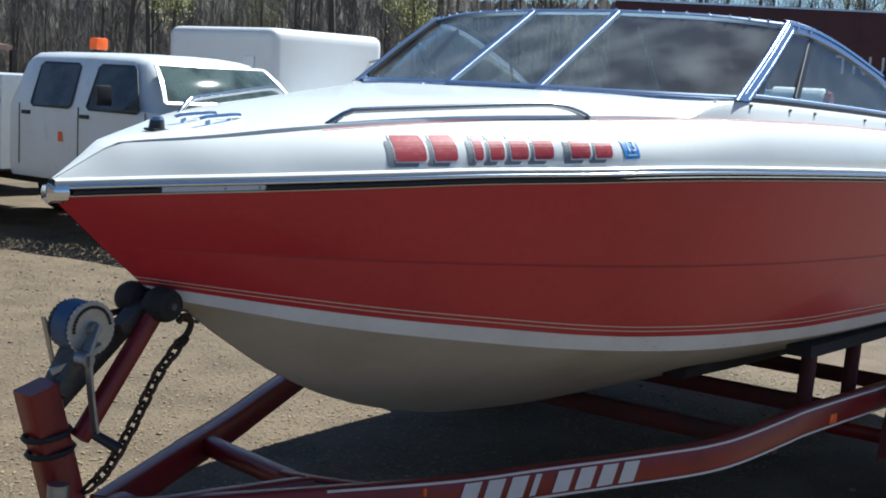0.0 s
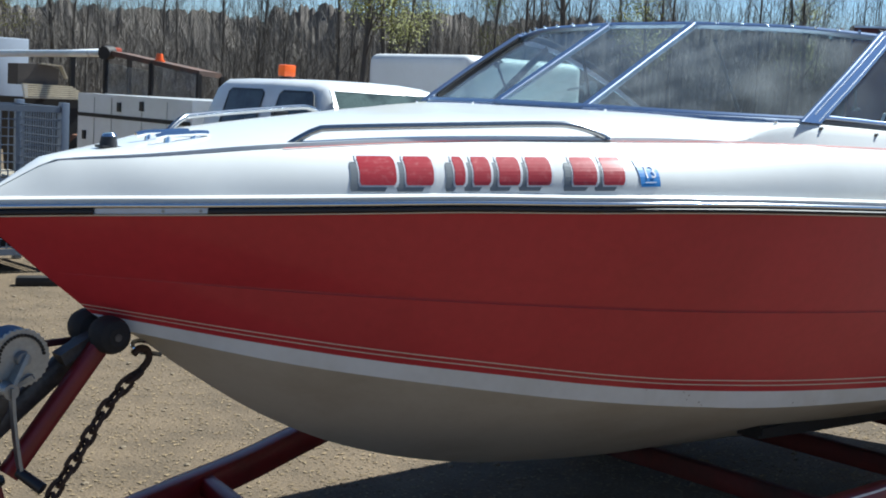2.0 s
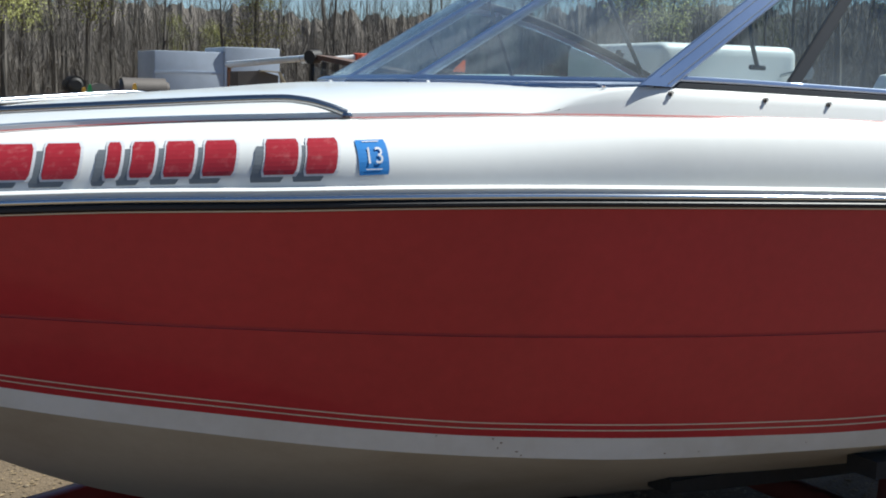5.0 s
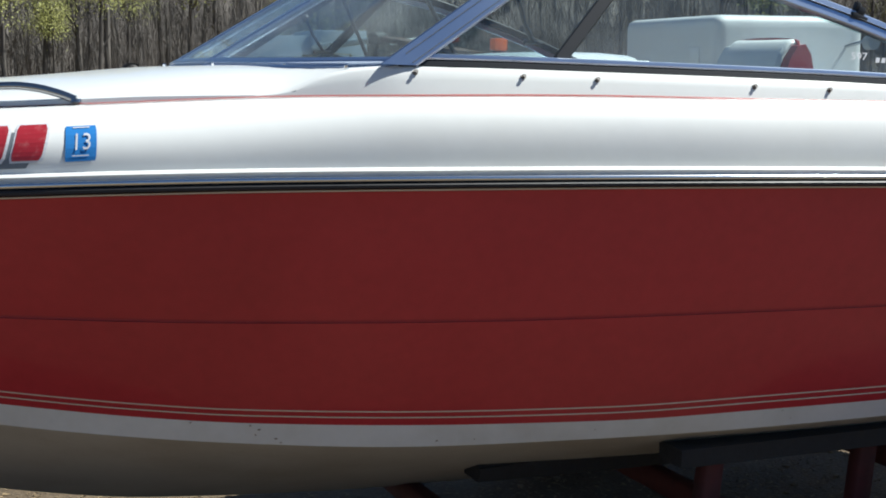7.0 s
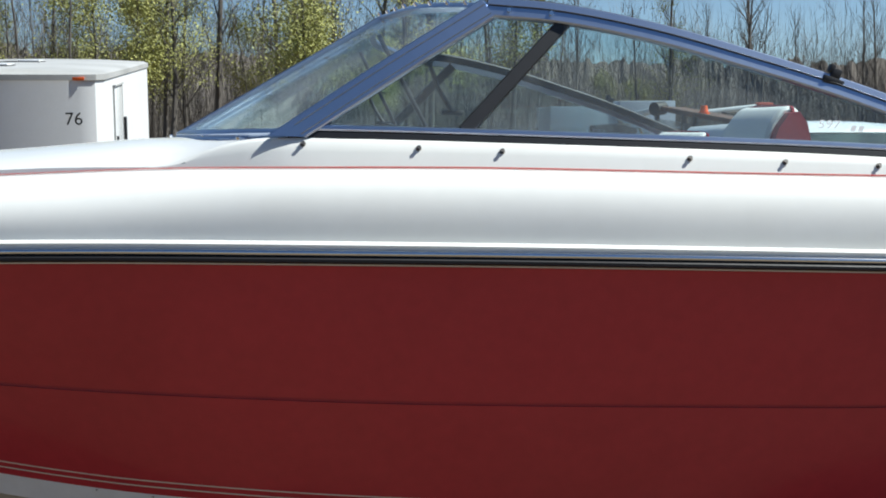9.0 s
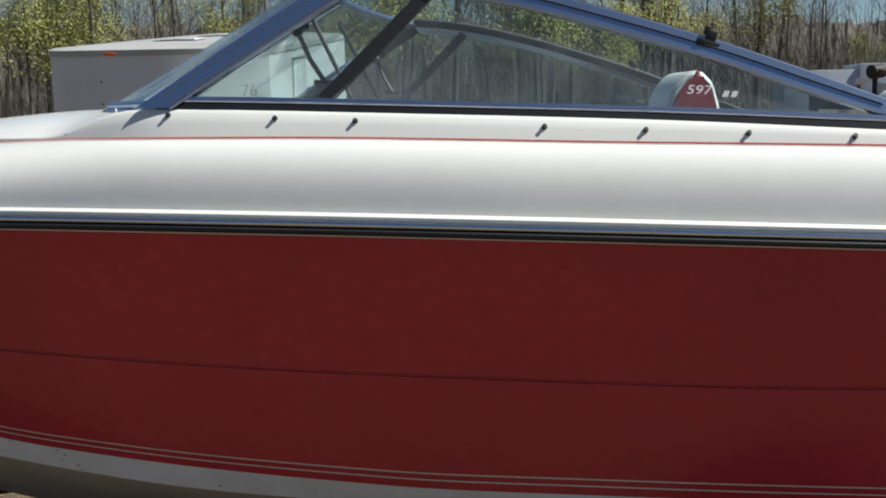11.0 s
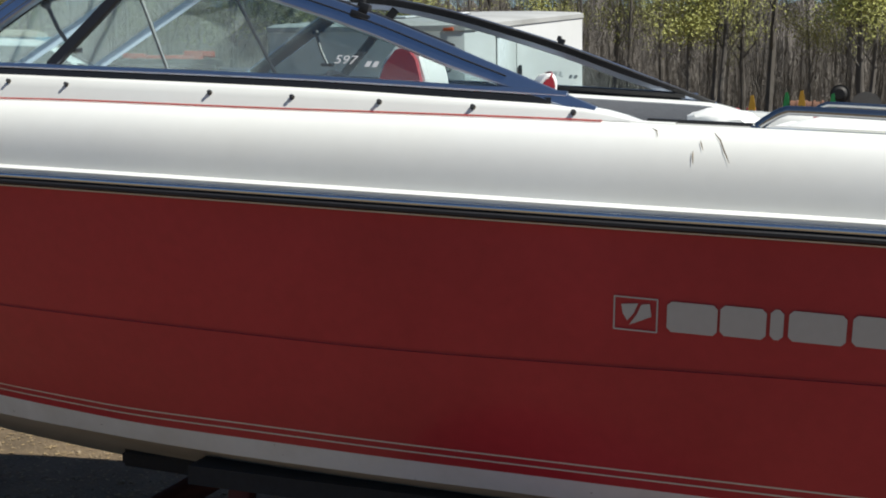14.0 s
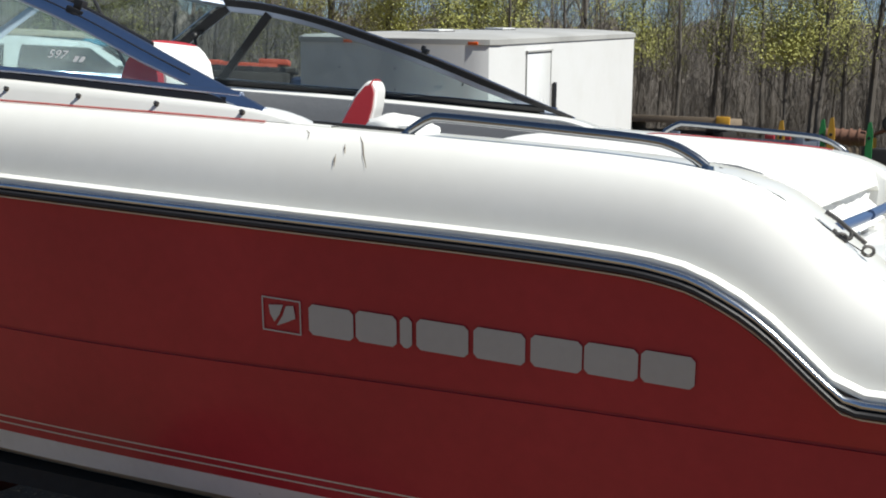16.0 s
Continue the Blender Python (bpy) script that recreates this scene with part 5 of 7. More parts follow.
# bunks on uprights
for sgn in (1, -1):
    bm = bmesh.new()
    bar(bm, [(x, 0.50 * sgn, 0.455 + 0.015 * (x - 2.2)) for x in (2.24, 2.6, 3.2, 3.9, 4.6)], 0.11, 0.05)
    bmesh.ops.bevel(bm, geom=[e for e in bm.edges if e.calc_length() > 0.2], offset=0.012, segments=2, affect="EDGES")
    part("bunk", bm, CARPET, tr, "carpeted bunk board")
    # posts share the red darkened for under-boat shade
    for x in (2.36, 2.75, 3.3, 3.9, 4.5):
        beam("bunk_post", [(x, 0.50 * sgn, 0.25), (x, 0.50 * sgn, 0.44)], 0.045, 0.05, material=TRAILER_SHADED)
    bm = bmesh.new()
    bar(bm, [(2.62 + i * 0.14, 0.83 * sgn, 0.555 + 0.003 * i) for i in range(14)], 0.10, 0.045)
    part("bunk", bm, CARPET, tr, "carpeted bunk board")
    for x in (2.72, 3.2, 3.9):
        beam("bunk_post", [(x, 0.83 * sgn, 0.27), (x + 0.02, 0.83 * sgn, 0.54)], 0.05, 0.055, material=TRAILER_SHADED)
    beam("axle_arm", [(3.45, 0.5 * sgn, 0.12), (3.45, 1.16 * sgn, 0.12)], 0.06, 0.06)
    # wheel and fender
    e = empty("wheel", Matrix(), "", "")
    e.parent = tr
    e.matrix_basis = Matrix.Translation((3.45, 1.17 * sgn, 0.115))
    bm = bmesh.new()
    prof = [(0.17, -0.085), (0.24, -0.095), (0.30, -0.085), (0.325, -0.055), (0.33, 0.0), (0.325, 0.055), (0.30, 0.085), (0.24, 0.095), (0.17, 0.085)]
    rows = [[(r * math.cos(a), w, r * math.sin(a)) for r, w in prof] for a in np.linspace(0, 2 * math.pi, 41)]
    loft(bm, rows)
    bmesh.ops.remove_doubles(bm, verts=bm.verts, dist=0.0005)
    part("tyre", bm, TYRE, e)
    bm = bmesh.new()
    cyl(bm, (0, -0.06, 0), (0, 0.06, 0), 0.175, 0.175, 28)
    cyl(bm, (0, -0.08, 0), (0, 0.08, 0), 0.05, 0.045, 16)
    part("rim", bm, PAINT_WHITE, e)
    bm = bmesh.new()
    rows = []
    for a in np.linspace(0.05, math.pi - 0.05, 20):
        x, z = 3.42 + 0.46 * math.cos(a), 0.10 + 0.495 * math.sin(a)
        rows.append([(x, 1.06 * sgn, z - 0.01), (x, 1.075 * sgn, z + 0.006), (x, 1.16 * sgn, z + 0.012), (x, 1.245 * sgn, z + 0.004), (x, 1.26 * sgn, z - 0.04)])
    loft(bm, rows)
    # darkened red here too, so less red bounces onto the hull
    part("fender", bm, TRAILER_SHADED, tr, "rounded red steel fender")
bm = bmesh.new()
box(bm, 2.56, 2.62, -1.008, -1.000, 0.310, 0.345, 0.002)
part("side_marker", bm, ORANGE, tr, "amber side marker lamp")
bm = bmesh.new()
box(bm, 0.80, 0.87, -0.47, -0.455, 0.215, 0.24, 0.003)
part("side_marker", bm, ORANGE, tr, "amber side marker lamp")


# ---- parked vehicles and yard clutter ----
def wheel_at(parent, x, y, r, w, rim=PAINT_GREY, name="wheel"):
    """An upright wheel whose axle runs along x."""
    e = new(name)
    e.empty_display_size = 0.1
    e.parent = parent
    e.matrix_basis = Matrix.Translation((x, y, r))
    bm = bmesh.new()
    prof = [(0.52, -0.46), (0.72, -0.5), (0.93, -0.45), (1.0, -0.25), (1.0, 0.25), (0.93, 0.45), (0.72, 0.5), (0.52, 0.46)]
    loft(bm, [[(b * w, a * r * math.cos(t), a * r * math.sin(t)) for a, b in prof] for t in np.linspace(0, 2 * math.pi, 33)])
    bmesh.ops.remove_doubles(bm, verts=bm.verts, dist=0.0005)
    part("tyre", bm, TYRE, e)
    bm = bmesh.new()
    cyl(bm, (-0.38 * w, 0, 0), (0.38 * w, 0, 0), 0.54 * r, 0.54 * r, 24)
    cyl(bm, (-0.48 * w, 0, 0), (0.48 * w, 0, 0), 0.16 * r, 0.14 * r, 12)
    part("rim", bm, rim, e)
    return e


def quad(bm, pts):
    return bm.faces.new([bm.verts.new(p) for p in pts])


def slab_face(name, pts, thick, material, parent, label=""):
    """A flat plate from its outline, given a thickness outwards."""
    bm = bmesh.new()
    f = quad(bm, pts)
    bm.normal_update()
    n = f.normal.copy()
    r = bmesh.ops.extrude_face_region(bm, geom=[f])
    bmesh.ops.translate(bm, verts=[v for v in r["geom"] if isinstance(v, bmesh.types.BMVert)], vec=n * thick)
    bmesh.ops.recalc_face_normals(bm, faces=bm.faces)
    return part(name, bm, material, parent, label, False)


def crew_cab_truck():
    """A white crew cab service truck, nose towards -y; built about the middle of the cab roof."""
    t = empty("service_truck", Matrix.Translation((6.925, 8.43, -0.19)), "white crew cab truck with a utility service body", "truck")
    # cab sections along y: half width at belt, belt height, roof half width, roof height
    def sec(y, wb, zb, wr, zr, zlow=0.62):
        return [(-wb + 0.03, y, zlow), (-wb, y, zlow + 0.12), (-wb, y, zb - 0.1), (-wb + 0.01, y, zb), (-wr - 0.02, y, zr - 0.07), (-wr + 0.05, y, zr - 0.012), (-wr * 0.5, y, zr + 0.012), (0, y, zr + 0.02),
                (wr * 0.5, y, zr + 0.012), (wr - 0.05, y, zr - 0.012), (wr + 0.02, y, zr - 0.07), (wb - 0.01, y, zb), (wb, y, zb - 0.1), (wb, y, zlow + 0.12), (wb - 0.03, y, zlow)]
    bm = bmesh.new()
    rows = [sec(0.98, 0.93, 1.38, 0.70, 1.62), sec(0.93, 0.95, 1.39, 0.72, 1.88), sec(0.80, 0.95, 1.39, 0.73, 1.925), sec(-0.10, 0.95, 1.39, 0.73, 1.935), sec(-0.80, 0.95, 1.39, 0.72, 1.925), sec(-0.97, 0.95, 1.39, 0.71, 1.895), sec(-1.02, 0.95, 1.39, 0.71, 1.855), sec(-1.46, 0.94, 1.38, 0.74, 1.43)]
    loft(bm, rows)
    bm.faces.new([bm.verts.new(p) for p in rows[0]][::-1])
    bmesh.ops.remove_doubles(bm, verts=bm.verts, dist=0.001)
    bmesh.ops.recalc_face_normals(bm, faces=bm.faces)
    part("cab", bm, PAINT_WHITE, t, "white crew cab", angle=50)
    bm = bmesh.new()
    rows = [sec(-1.40, 0.94, 1.36, 0.80, 1.40), sec(-1.9, 0.93, 1.30, 0.80, 1.37), sec(-2.45, 0.92, 1.24, 0.78, 1.31), sec(-2.52, 0.90, 1.18, 0.72, 1.24)]
    loft(bm, rows)
    bm.faces.new([bm.verts.new(p) for p in rows[-1]])
    bmesh.ops.remove_doubles(bm, verts=bm.verts, dist=0.001)
    bmesh.ops.recalc_face_normals(bm, faces=bm.faces)
    part("hood", bm, PAINT_WHITE, t, angle=50)
    # side glass leans with the cab side
    def on_side(y, z, s, out=0.012):
        k = max(0.0, (z - 1.39) / (1.86 - 1.39))
        return Vector((s * (0.945 + (0.745 - 0.945) * k + out), y, z))
    for s in (-1, 1):
        for y0, y1, top0, top1 in ((0.57, -0.10, 0.62, -0.02), (-0.36, -1.17, -0.34, -0.90)):
            pts = [on_side(y0, 1.395, s), on_side(y0 - 0.04, 1.365, s), on_side(y1 + 0.04, 1.365, s), on_side(y1, 1.395, s), on_side(top1 - 0.02, 1.785, s), on_side(top1 + 0.03, 1.815, s), on_side(top0 - 0.04, 1.815, s), on_side(top0, 1.785, s)]
            slab_face("side_window", pts if s < 0 else pts[::-1], 0.004, VEHICLE_GLASS, t, "dark side window")
            bm = bmesh.new()
            bar(bm, [p + Vector((s * 0.003, 0, 0)) for p in pts + pts[:1]], 0.020, 0.006, (s, 0, 0.4))
            part("window_seal", bm, BLACK, t, "thin black rubber window seal")
        for y in (-0.22, -1.26, 0.78):
            bm = bmesh.new()
            bar(bm, [Vector((s * 0.953, y, 0.75)), Vector((s * 0.953, y, 1.38))], 0.012, 0.004, (s, 0, 0))
            part("door_gap", bm, DARK_METAL, t)
        for y in (0.66, -0.32):
            bm = bmesh.new()
            box(bm, s * 0.955 - 0.012, s * 0.955 + 0.012, y - 0.07, y + 0.07, 1.27, 1.31, 0.006)
            part("door_handle", bm, BLACK, t, "black door handle")
        bm = bmesh.new()
        box(bm, s * 1.12 - 0.09, s * 1.12 + 0.09, -0.86, -0.80, 1.42, 1.62, 0.02)
        part("mirror", bm, BLACK, t, "black wing mirror")
        bm = bmesh.new()
        box(bm, s * 0.957 - 0.003, s * 0.957 + 0.003, 0.03, 0.10, 1.02, 1.12, 0.001)
        part("amber_marker", bm, ORANGE, t)
    bm = bmesh.new()
    rows = []
    for k in range(9):
        v = k / 8
        half, y0, z0 = 0.88 - 0.16 * v, -1.447 + 0.350 * v, 1.480 + 0.362 * v
        bow = 0.016 * 4 * v * (1 - v)
        rows.append([(half * u, y0 - 0.075 * (1 - u * u) - 0.012 - bow, z0 + bow) for u in np.linspace(-1, 1, 15)])
    loft(bm, rows)
    back = [[(x, y + 0.012, z - 0.012) for x, y, z in r] for r in rows]
    loft(bm, back, flip=True)
    bmesh.ops.recalc_face_normals(bm, faces=bm.faces)
    part("windshield", bm, CAB_GLASS, t, "bowed tinted windshield with a sun glint")
    bm = bmesh.new()
    for a in (0, -1):
        bar(bm, [Vector(p) + Vector((0, -0.004, 0.003)) for p in rows[a]], 0.03, 0.012, (0, -0.7, 0.7))
    for a in (0, -1):
        bar(bm, [Vector(r[a]) + Vector((0, -0.004, 0.003)) for r in rows], 0.04, 0.014, (0, -0.7, 0.7))
    part("windshield_frame", bm, PAINT_WHITE, t, "white windshield pillars and edges")
    slab_face("rear_window", [(0.6, 0.985, 1.45), (-0.6, 0.985, 1.45), (-0.55, 0.975, 1.80), (0.55, 0.975, 1.80)], 0.006, VEHICLE_GLASS, t)
    # beacon on the roof
    bm = bmesh.new()
    cyl(bm, (0.02, 0.75, 1.93), (0.02, 0.75, 1.98), 0.075, 0.07, 20)
    part("beacon_base", bm, BLACK, t)
    bm = bmesh.new()
    box(bm, -0.055, 0.095, 0.68, 0.82, 1.978, 2.11, 0.02)
    part("beacon", bm, ORANGE, t, "square orange beacon")
    # service body
    bm = bmesh.new()
    arch = [(2.45 + 0.47 * math.cos(a), 0.54 + 0.47 * math.sin(a)) for a in np.linspace(0, math.pi, 15)]
    prism(bm, [(3.85, 0.66), (3.85, 1.66), (1.08, 1.66), (1.08, 0.66)] + arch[::-1], "x", -0.97, 0.97)
    bmesh.ops.triangulate(bm, faces=[f for f in bm.faces if len(f.verts) > 4])
    part("service_body", bm, PAINT_WHITE, t, "white steel utility body with lockers")
    for s in (-1, 1):
        bm = bmesh.new()
        bar(bm, [(s * 0.978, 1.10, 1.40), (s * 0.978, 3.83, 1.40)], 0.006, 0.045)
        part("locker_seam", bm, DARK_METAL, t, "dark ledge under the lockers")
        for y in (1.62, 2.2, 2.95, 3.4):
            bm = bmesh.new()
            bar(bm, [(s * 0.975, y, 0.70 if y < 1.95 or y > 2.94 else 1.08), (s * 0.975, y, 1.62)], 0.010, 0.004, (s, 0, 0))
            part("locker_gap", bm, PAINT_GREY, t)
        for y, z in ((1.95, 1.12), (2.75, 1.52), (3.65, 1.15), (2.2, 1.55)):
            bm = bmesh.new()
            box(bm, s * 0.98 - 0.012, s * 0.98 + 0.012, y - 0.04, y + 0.04, z - 0.055, z + 0.055, 0.005)
            part("locker_latch", bm, BLACK, t, "black locker latch")
        for y in (2.45, -1.85):
            wheel_at(t, s * 0.82, y, 0.43, 0.25)
    bm = bmesh.new()
    box(bm, -0.42, 0.42, -2.4, 3.8, 0.48, 0.66, 0.02)
    part("chassis", bm, DARK_METAL, t)
    bm = bmesh.new()
    box(bm, -0.98, 0.98, -2.68, -2.52, 0.50, 0.72, 0.03)
    part("bumper", bm, CHROME, t)


crew_cab_truck()


def box_van():
    t = empty("box_van", Matrix.Translation((11.0, 10.1, -0.19)), "tall white box van body with rounded roof edges", "van")
    bm = bmesh.new()
    box(bm, -1.1, 1.1, -0.62, 1.46, 0.75, 2.42, 0.16, seg=4)
    part("cargo_box", bm, PAINT_WHITE_MATT, t, "white moulded cargo box")
    bm = bmesh.new()
    box(bm, -1.118, -1.098, -0.30, -0.08, 1.80, 2.04, 0.012)
    part("side_hatch", bm, PAINT_WHITE, t, "small square hatch")
    bm = bmesh.new()
    box(bm, -0.95, 0.95, -2.15, -0.52, 0.55, 1.50, 0.10, seg=3)
    part("cab", bm, PAINT_WHITE, t)
    bm = bmesh.new()
    tube(bm, [(0.8, -0.60, 2.05), (0.95, -0.80, 2.12), (1.0, -0.85, 2.12)], 0.02, 8)
    cyl(bm, (1.0, -0.91, 2.10), (1.0, -0.79, 2.10), 0.09, 0.09, 14)
    part("work_light", bm, STEEL, t)
    for s in (-1, 1):
        for y in (-1.5, 0.6):
            wheel_at(t, s * 0.85, y, 0.37, 0.22)
    bm = bmesh.new()
    box(bm, -0.4, 0.4, -2.0, 1.3, 0.45, 0.75, 0.02)
    part("chassis", bm, DARK_METAL, t)


box_van()


def cargo_trailer():
    """A white enclosed trailer, nose down on its tongue; nose faces -y."""
    tilt = Matrix.Rotation(radians(4.6), 4, "X")
    t = empty("cargo_trailer", Matrix.Translation((-0.60, 8.2, 0)), "white enclosed cargo trailer with a grey roof, resting nose down", "trailer")
    L, hw, wl, zb, zt = 4.85, 1.14, 0.98, 0.30, 2.17
    def put(bm):
        bmesh.ops.transform(bm, matrix=tilt, verts=bm.verts)
        return bm
    bm = bmesh.new()
    out = []
    for x, y in ((-wl, L), (-wl, 0.22), (-wl + 0.06, 0.07), (-wl + 0.2, 0.0), (hw - 0.2, 0.0), (hw - 0.06, 0.07), (hw, 0.22), (hw, L)):
        out.append((x, y))
    prism(bm, out, "z", zb, zt)
    part("body", put(bm), PAINT_WHITE_MATT, t, "white sheet-metal trailer body", True, 35)
    bm = bmesh.new()
    rows = []
    for x, y in out:
        d = Vector((x, y - L / 2, 0))
        rows.append([(x * 1.012, L / 2 + (y - L / 2) * 1.006, zt - 0.035), (x * 1.012, L / 2 + (y - L / 2) * 1.006, zt + 0.015), (x * 0.97, L / 2 + (y - L / 2) * 0.985, zt + 0.035), (x * 0.5, L / 2 + (y - L / 2) * 0.97, zt + 0.06), (0, L / 2 + (y - L / 2) * 0.96, zt + 0.065)])
    loft(bm, rows)
    bmesh.ops.recalc_face_normals(bm, faces=bm.faces)
    part("roof", put(bm), PAINT_GREY, t, "grey metal roof with a trim edge", True, 30)
    for y in (1.1, 2.9):
        bm = bmesh.new()
        box(bm, -0.21, 0.21, y - 0.21, y + 0.21, zt + 0.045, zt + 0.070, 0.008)
        part("roof_vent", put(bm), DARK_METAL, t, "low dark roof vent with a white lid")
        bm = bmesh.new()
        box(bm, -0.02, 0.20, y - 0.19, y + 0.19, zt + 0.070, zt + 0.088, 0.006)
        part("vent_lid", put(bm), PAINT_WHITE, t, "white vent lid")
    bm = bmesh.new()
    box(bm, hw + 0.002, hw + 0.014, 0.92, 1.62, zb + 0.05, zt - 0.14, 0.004)
    part("side_door", put(bm), PAINT_WHITE, t, "white side door")
    bm = bmesh.new()
    for y in (0.905, 1.635):
        box(bm, hw + 0.001, hw + 0.016, y - 0.006, y + 0.006, zb + 0.03, zt - 0.12)
    box(bm, hw + 0.001, hw + 0.030, 0.89, 1.65, zt - 0.122, zt - 0.106)
    part("door_frame", put(bm), PAINT_GREY, t, "thin grey door frame")
    bm = bmesh.new()
    box(bm, hw + 0.01, hw + 0.06, 0.96, 1.08, 1.42, 1.47, 0.008)
    box(bm, hw + 0.01, hw + 0.035, 0.98, 1.02, 1.34, 1.58, 0.006)
    part("door_latch", put(bm), BLACK, t, "black door latch")
    bm = bmesh.new()
    box(bm, hw + 0.01, hw + 0.04, 1.70, 1.76, 0.95, 1.72, 0.008)
    part("grab_bar", put(bm), BLACK, t, "black grab bar")
    for x in (-0.35, 0.95):
        bm = bmesh.new()
        box(bm, x - 0.05, x + 0.05, -0.016, 0.0, zt - 0.035, zt - 0.005, 0.004)
        part("clearance_lamp", put(bm), ORANGE, t)
    # screws down the front seam
    for x in (-0.45, 0.15):
        for k in range(8):
            bm = bmesh.new()
            cyl(bm, (x, 0.0, 0.5 + k * 0.2), (x, -0.006, 0.5 + k * 0.2), 0.009, 0.007, 6)
            part("screw", put(bm), DARK_METAL, t)
    m = tilt @ Matrix.Translation((0.90, -0.006, 1.80)) @ Matrix.Rotation(radians(90), 4, "X")
    text_part("fleet_digits", "76", 0.155, m, BLACK, t, "black stencilled digits")
    bm = bmesh.new()
    for s in (-1, 1):
        bar(bm, [(0.75 * s, 0.05, zb), (0.0, -1.25, zb - 0.02)], 0.07, 0.09)
    part("tongue", put(bm), DARK_METAL, t)
    for s in (-1, 1):
        for y in (2.35, 3.1):
            w = wheel_at(t, s * 1.02, y, 0.34, 0.2, PAINT_WHITE)
    bm = bmesh.new()
    box(bm, -0.95, 0.95, 2.0, 3.5, 0.24, 0.52, 0.02)
    part("axle_frame", bm, DARK_METAL, t)
    bm = bmesh.new()
    box(bm, -0.12, 0.12, -1.4, -1.1, 0.0, 0.34, 0.02)
    part("tongue_block", bm, OLD_WOOD, t, "wooden block under the tongue")


cargo_trailer()


def loader():
    """An old machine with a rusty framed cab, a beacon and a long white boom."""
    t = empty("old_loader", Matrix.Translation((8.0, 14.3, -0.19)), "rusty old loader with framed cab and white boom", "machine")
    t.rotation_euler = (0, 0, 0)
    a, b = Vector((-0.27, 0.80, 0)), Vector((0.32, -0.90, 0))
    d = (b - a).normalized()
    n = Vector((d.y, -d.x, 0))
    if n.x < 0:
        n = -n
    corners = [a, b, b + n * 0.5, a + n * 0.5]
    bm = bmesh.new()
    zs = [2.29, 2.045, 2.03, 2.27]
    top = [Vector((c.x, c.y, z)) for c, z in zip(corners, zs)]
    f = bm.faces.new([bm.verts.new(p) for p in top])
    r = bmesh.ops.extrude_face_region(bm, geom=[f])
    bmesh.ops.translate(bm, verts=[v for v in r["geom"] if isinstance(v, bmesh.types.BMVert)], vec=(0, 0, -0.07))
    bmesh.ops.recalc_face_normals(bm, faces=bm.faces)
    part("cab_roof", bm, RUST_ROOF, t, "dark rusty sheet roof", False)
    for c, z in zip(corners, zs):
        bm = bmesh.new()
        bar(bm, [(c.x, c.y, 0.9), (c.x, c.y, z - 0.05)], 0.06, 0.06, (0, 1, 0))
        part("cab_post", bm, DARK_METAL, t)
    mid = (a + b) / 2
    bm = bmesh.new()
    bar(bm, [(mid.x, mid.y, 0.9), (mid.x, mid.y, 2.12)], 0.07, 0.05, (0, 1, 0))
    part("cab_post", bm, DARK_METAL, t)
    for p, q in ((a, mid), (mid, b)):
        slab_face("cab_pane", [p + Vector((0, 0, 1.1)), q + Vector((0, 0, 1.1)), q + Vector((0, 0, 2.00)), p + Vector((0, 0, 2.10))], 0.005, DUSTY_GLASS, t, "dusty cab pane")
    bm = bmesh.new()
    box(bm, -0.2, 0.5, -0.35, 0.25, 0.9, 1.42, 0.05)
    part("seat", bm, RUSTY_PAINT, t)
    bm = bmesh.new()
    box(bm, -0.5, 1.5, -1.7, 1.5, 0.5, 1.0, 0.06)
    part("body", bm, RUSTY_PAINT, t, "rusty machine body")
    bm = bmesh.new()
    cyl(bm, (0.15, -0.05, 2.14), (0.15, -0.05, 2.175), 0.08, 0.08, 14)
    cyl(bm, (0.15, -0.05, 2.175), (0.15, -0.05, 2.27), 0.062, 0.045, 14)
    part("beacon", bm, ORANGE, t, "round orange beacon")
    bm = bmesh.new()
    tube(bm, [(-0.20, 0.95, 2.24), (0.9, 5.4, 2.28), (2.80, 13.6, 2.33)], [0.050, 0.062, 0.085], 12)
    part("boom", bm, PAINT_WHITE, t, "white tubular boom")
    bm = bmesh.new()
    cyl(bm, (-0.33, 0.76, 2.24), (-0.15, 0.88, 2.26), 0.10, 0.10, 14)
    part("boom_joint", bm, DARK_METAL, t)
    bm = bmesh.new()
    bar(bm, [(2.72, 13.3, 0.0), (2.72, 13.3, 2.26)], 0.08, 0.08, (0, 1, 0))
    part("boom_prop", bm, RUSTY_PAINT, t)
    for x, y in ((-0.45, -1.2), (-0.45, 1.0), (1.45, -1.2), (1.45, 1.0)):
        wheel_at(t, x, y, 0.5, 0.3, RUSTY_PAINT)


DUSTY_GLASS = glass("dusty_cab_glass", (0.80, 0.80, 0.78), 0.08, 0.55)
loader()


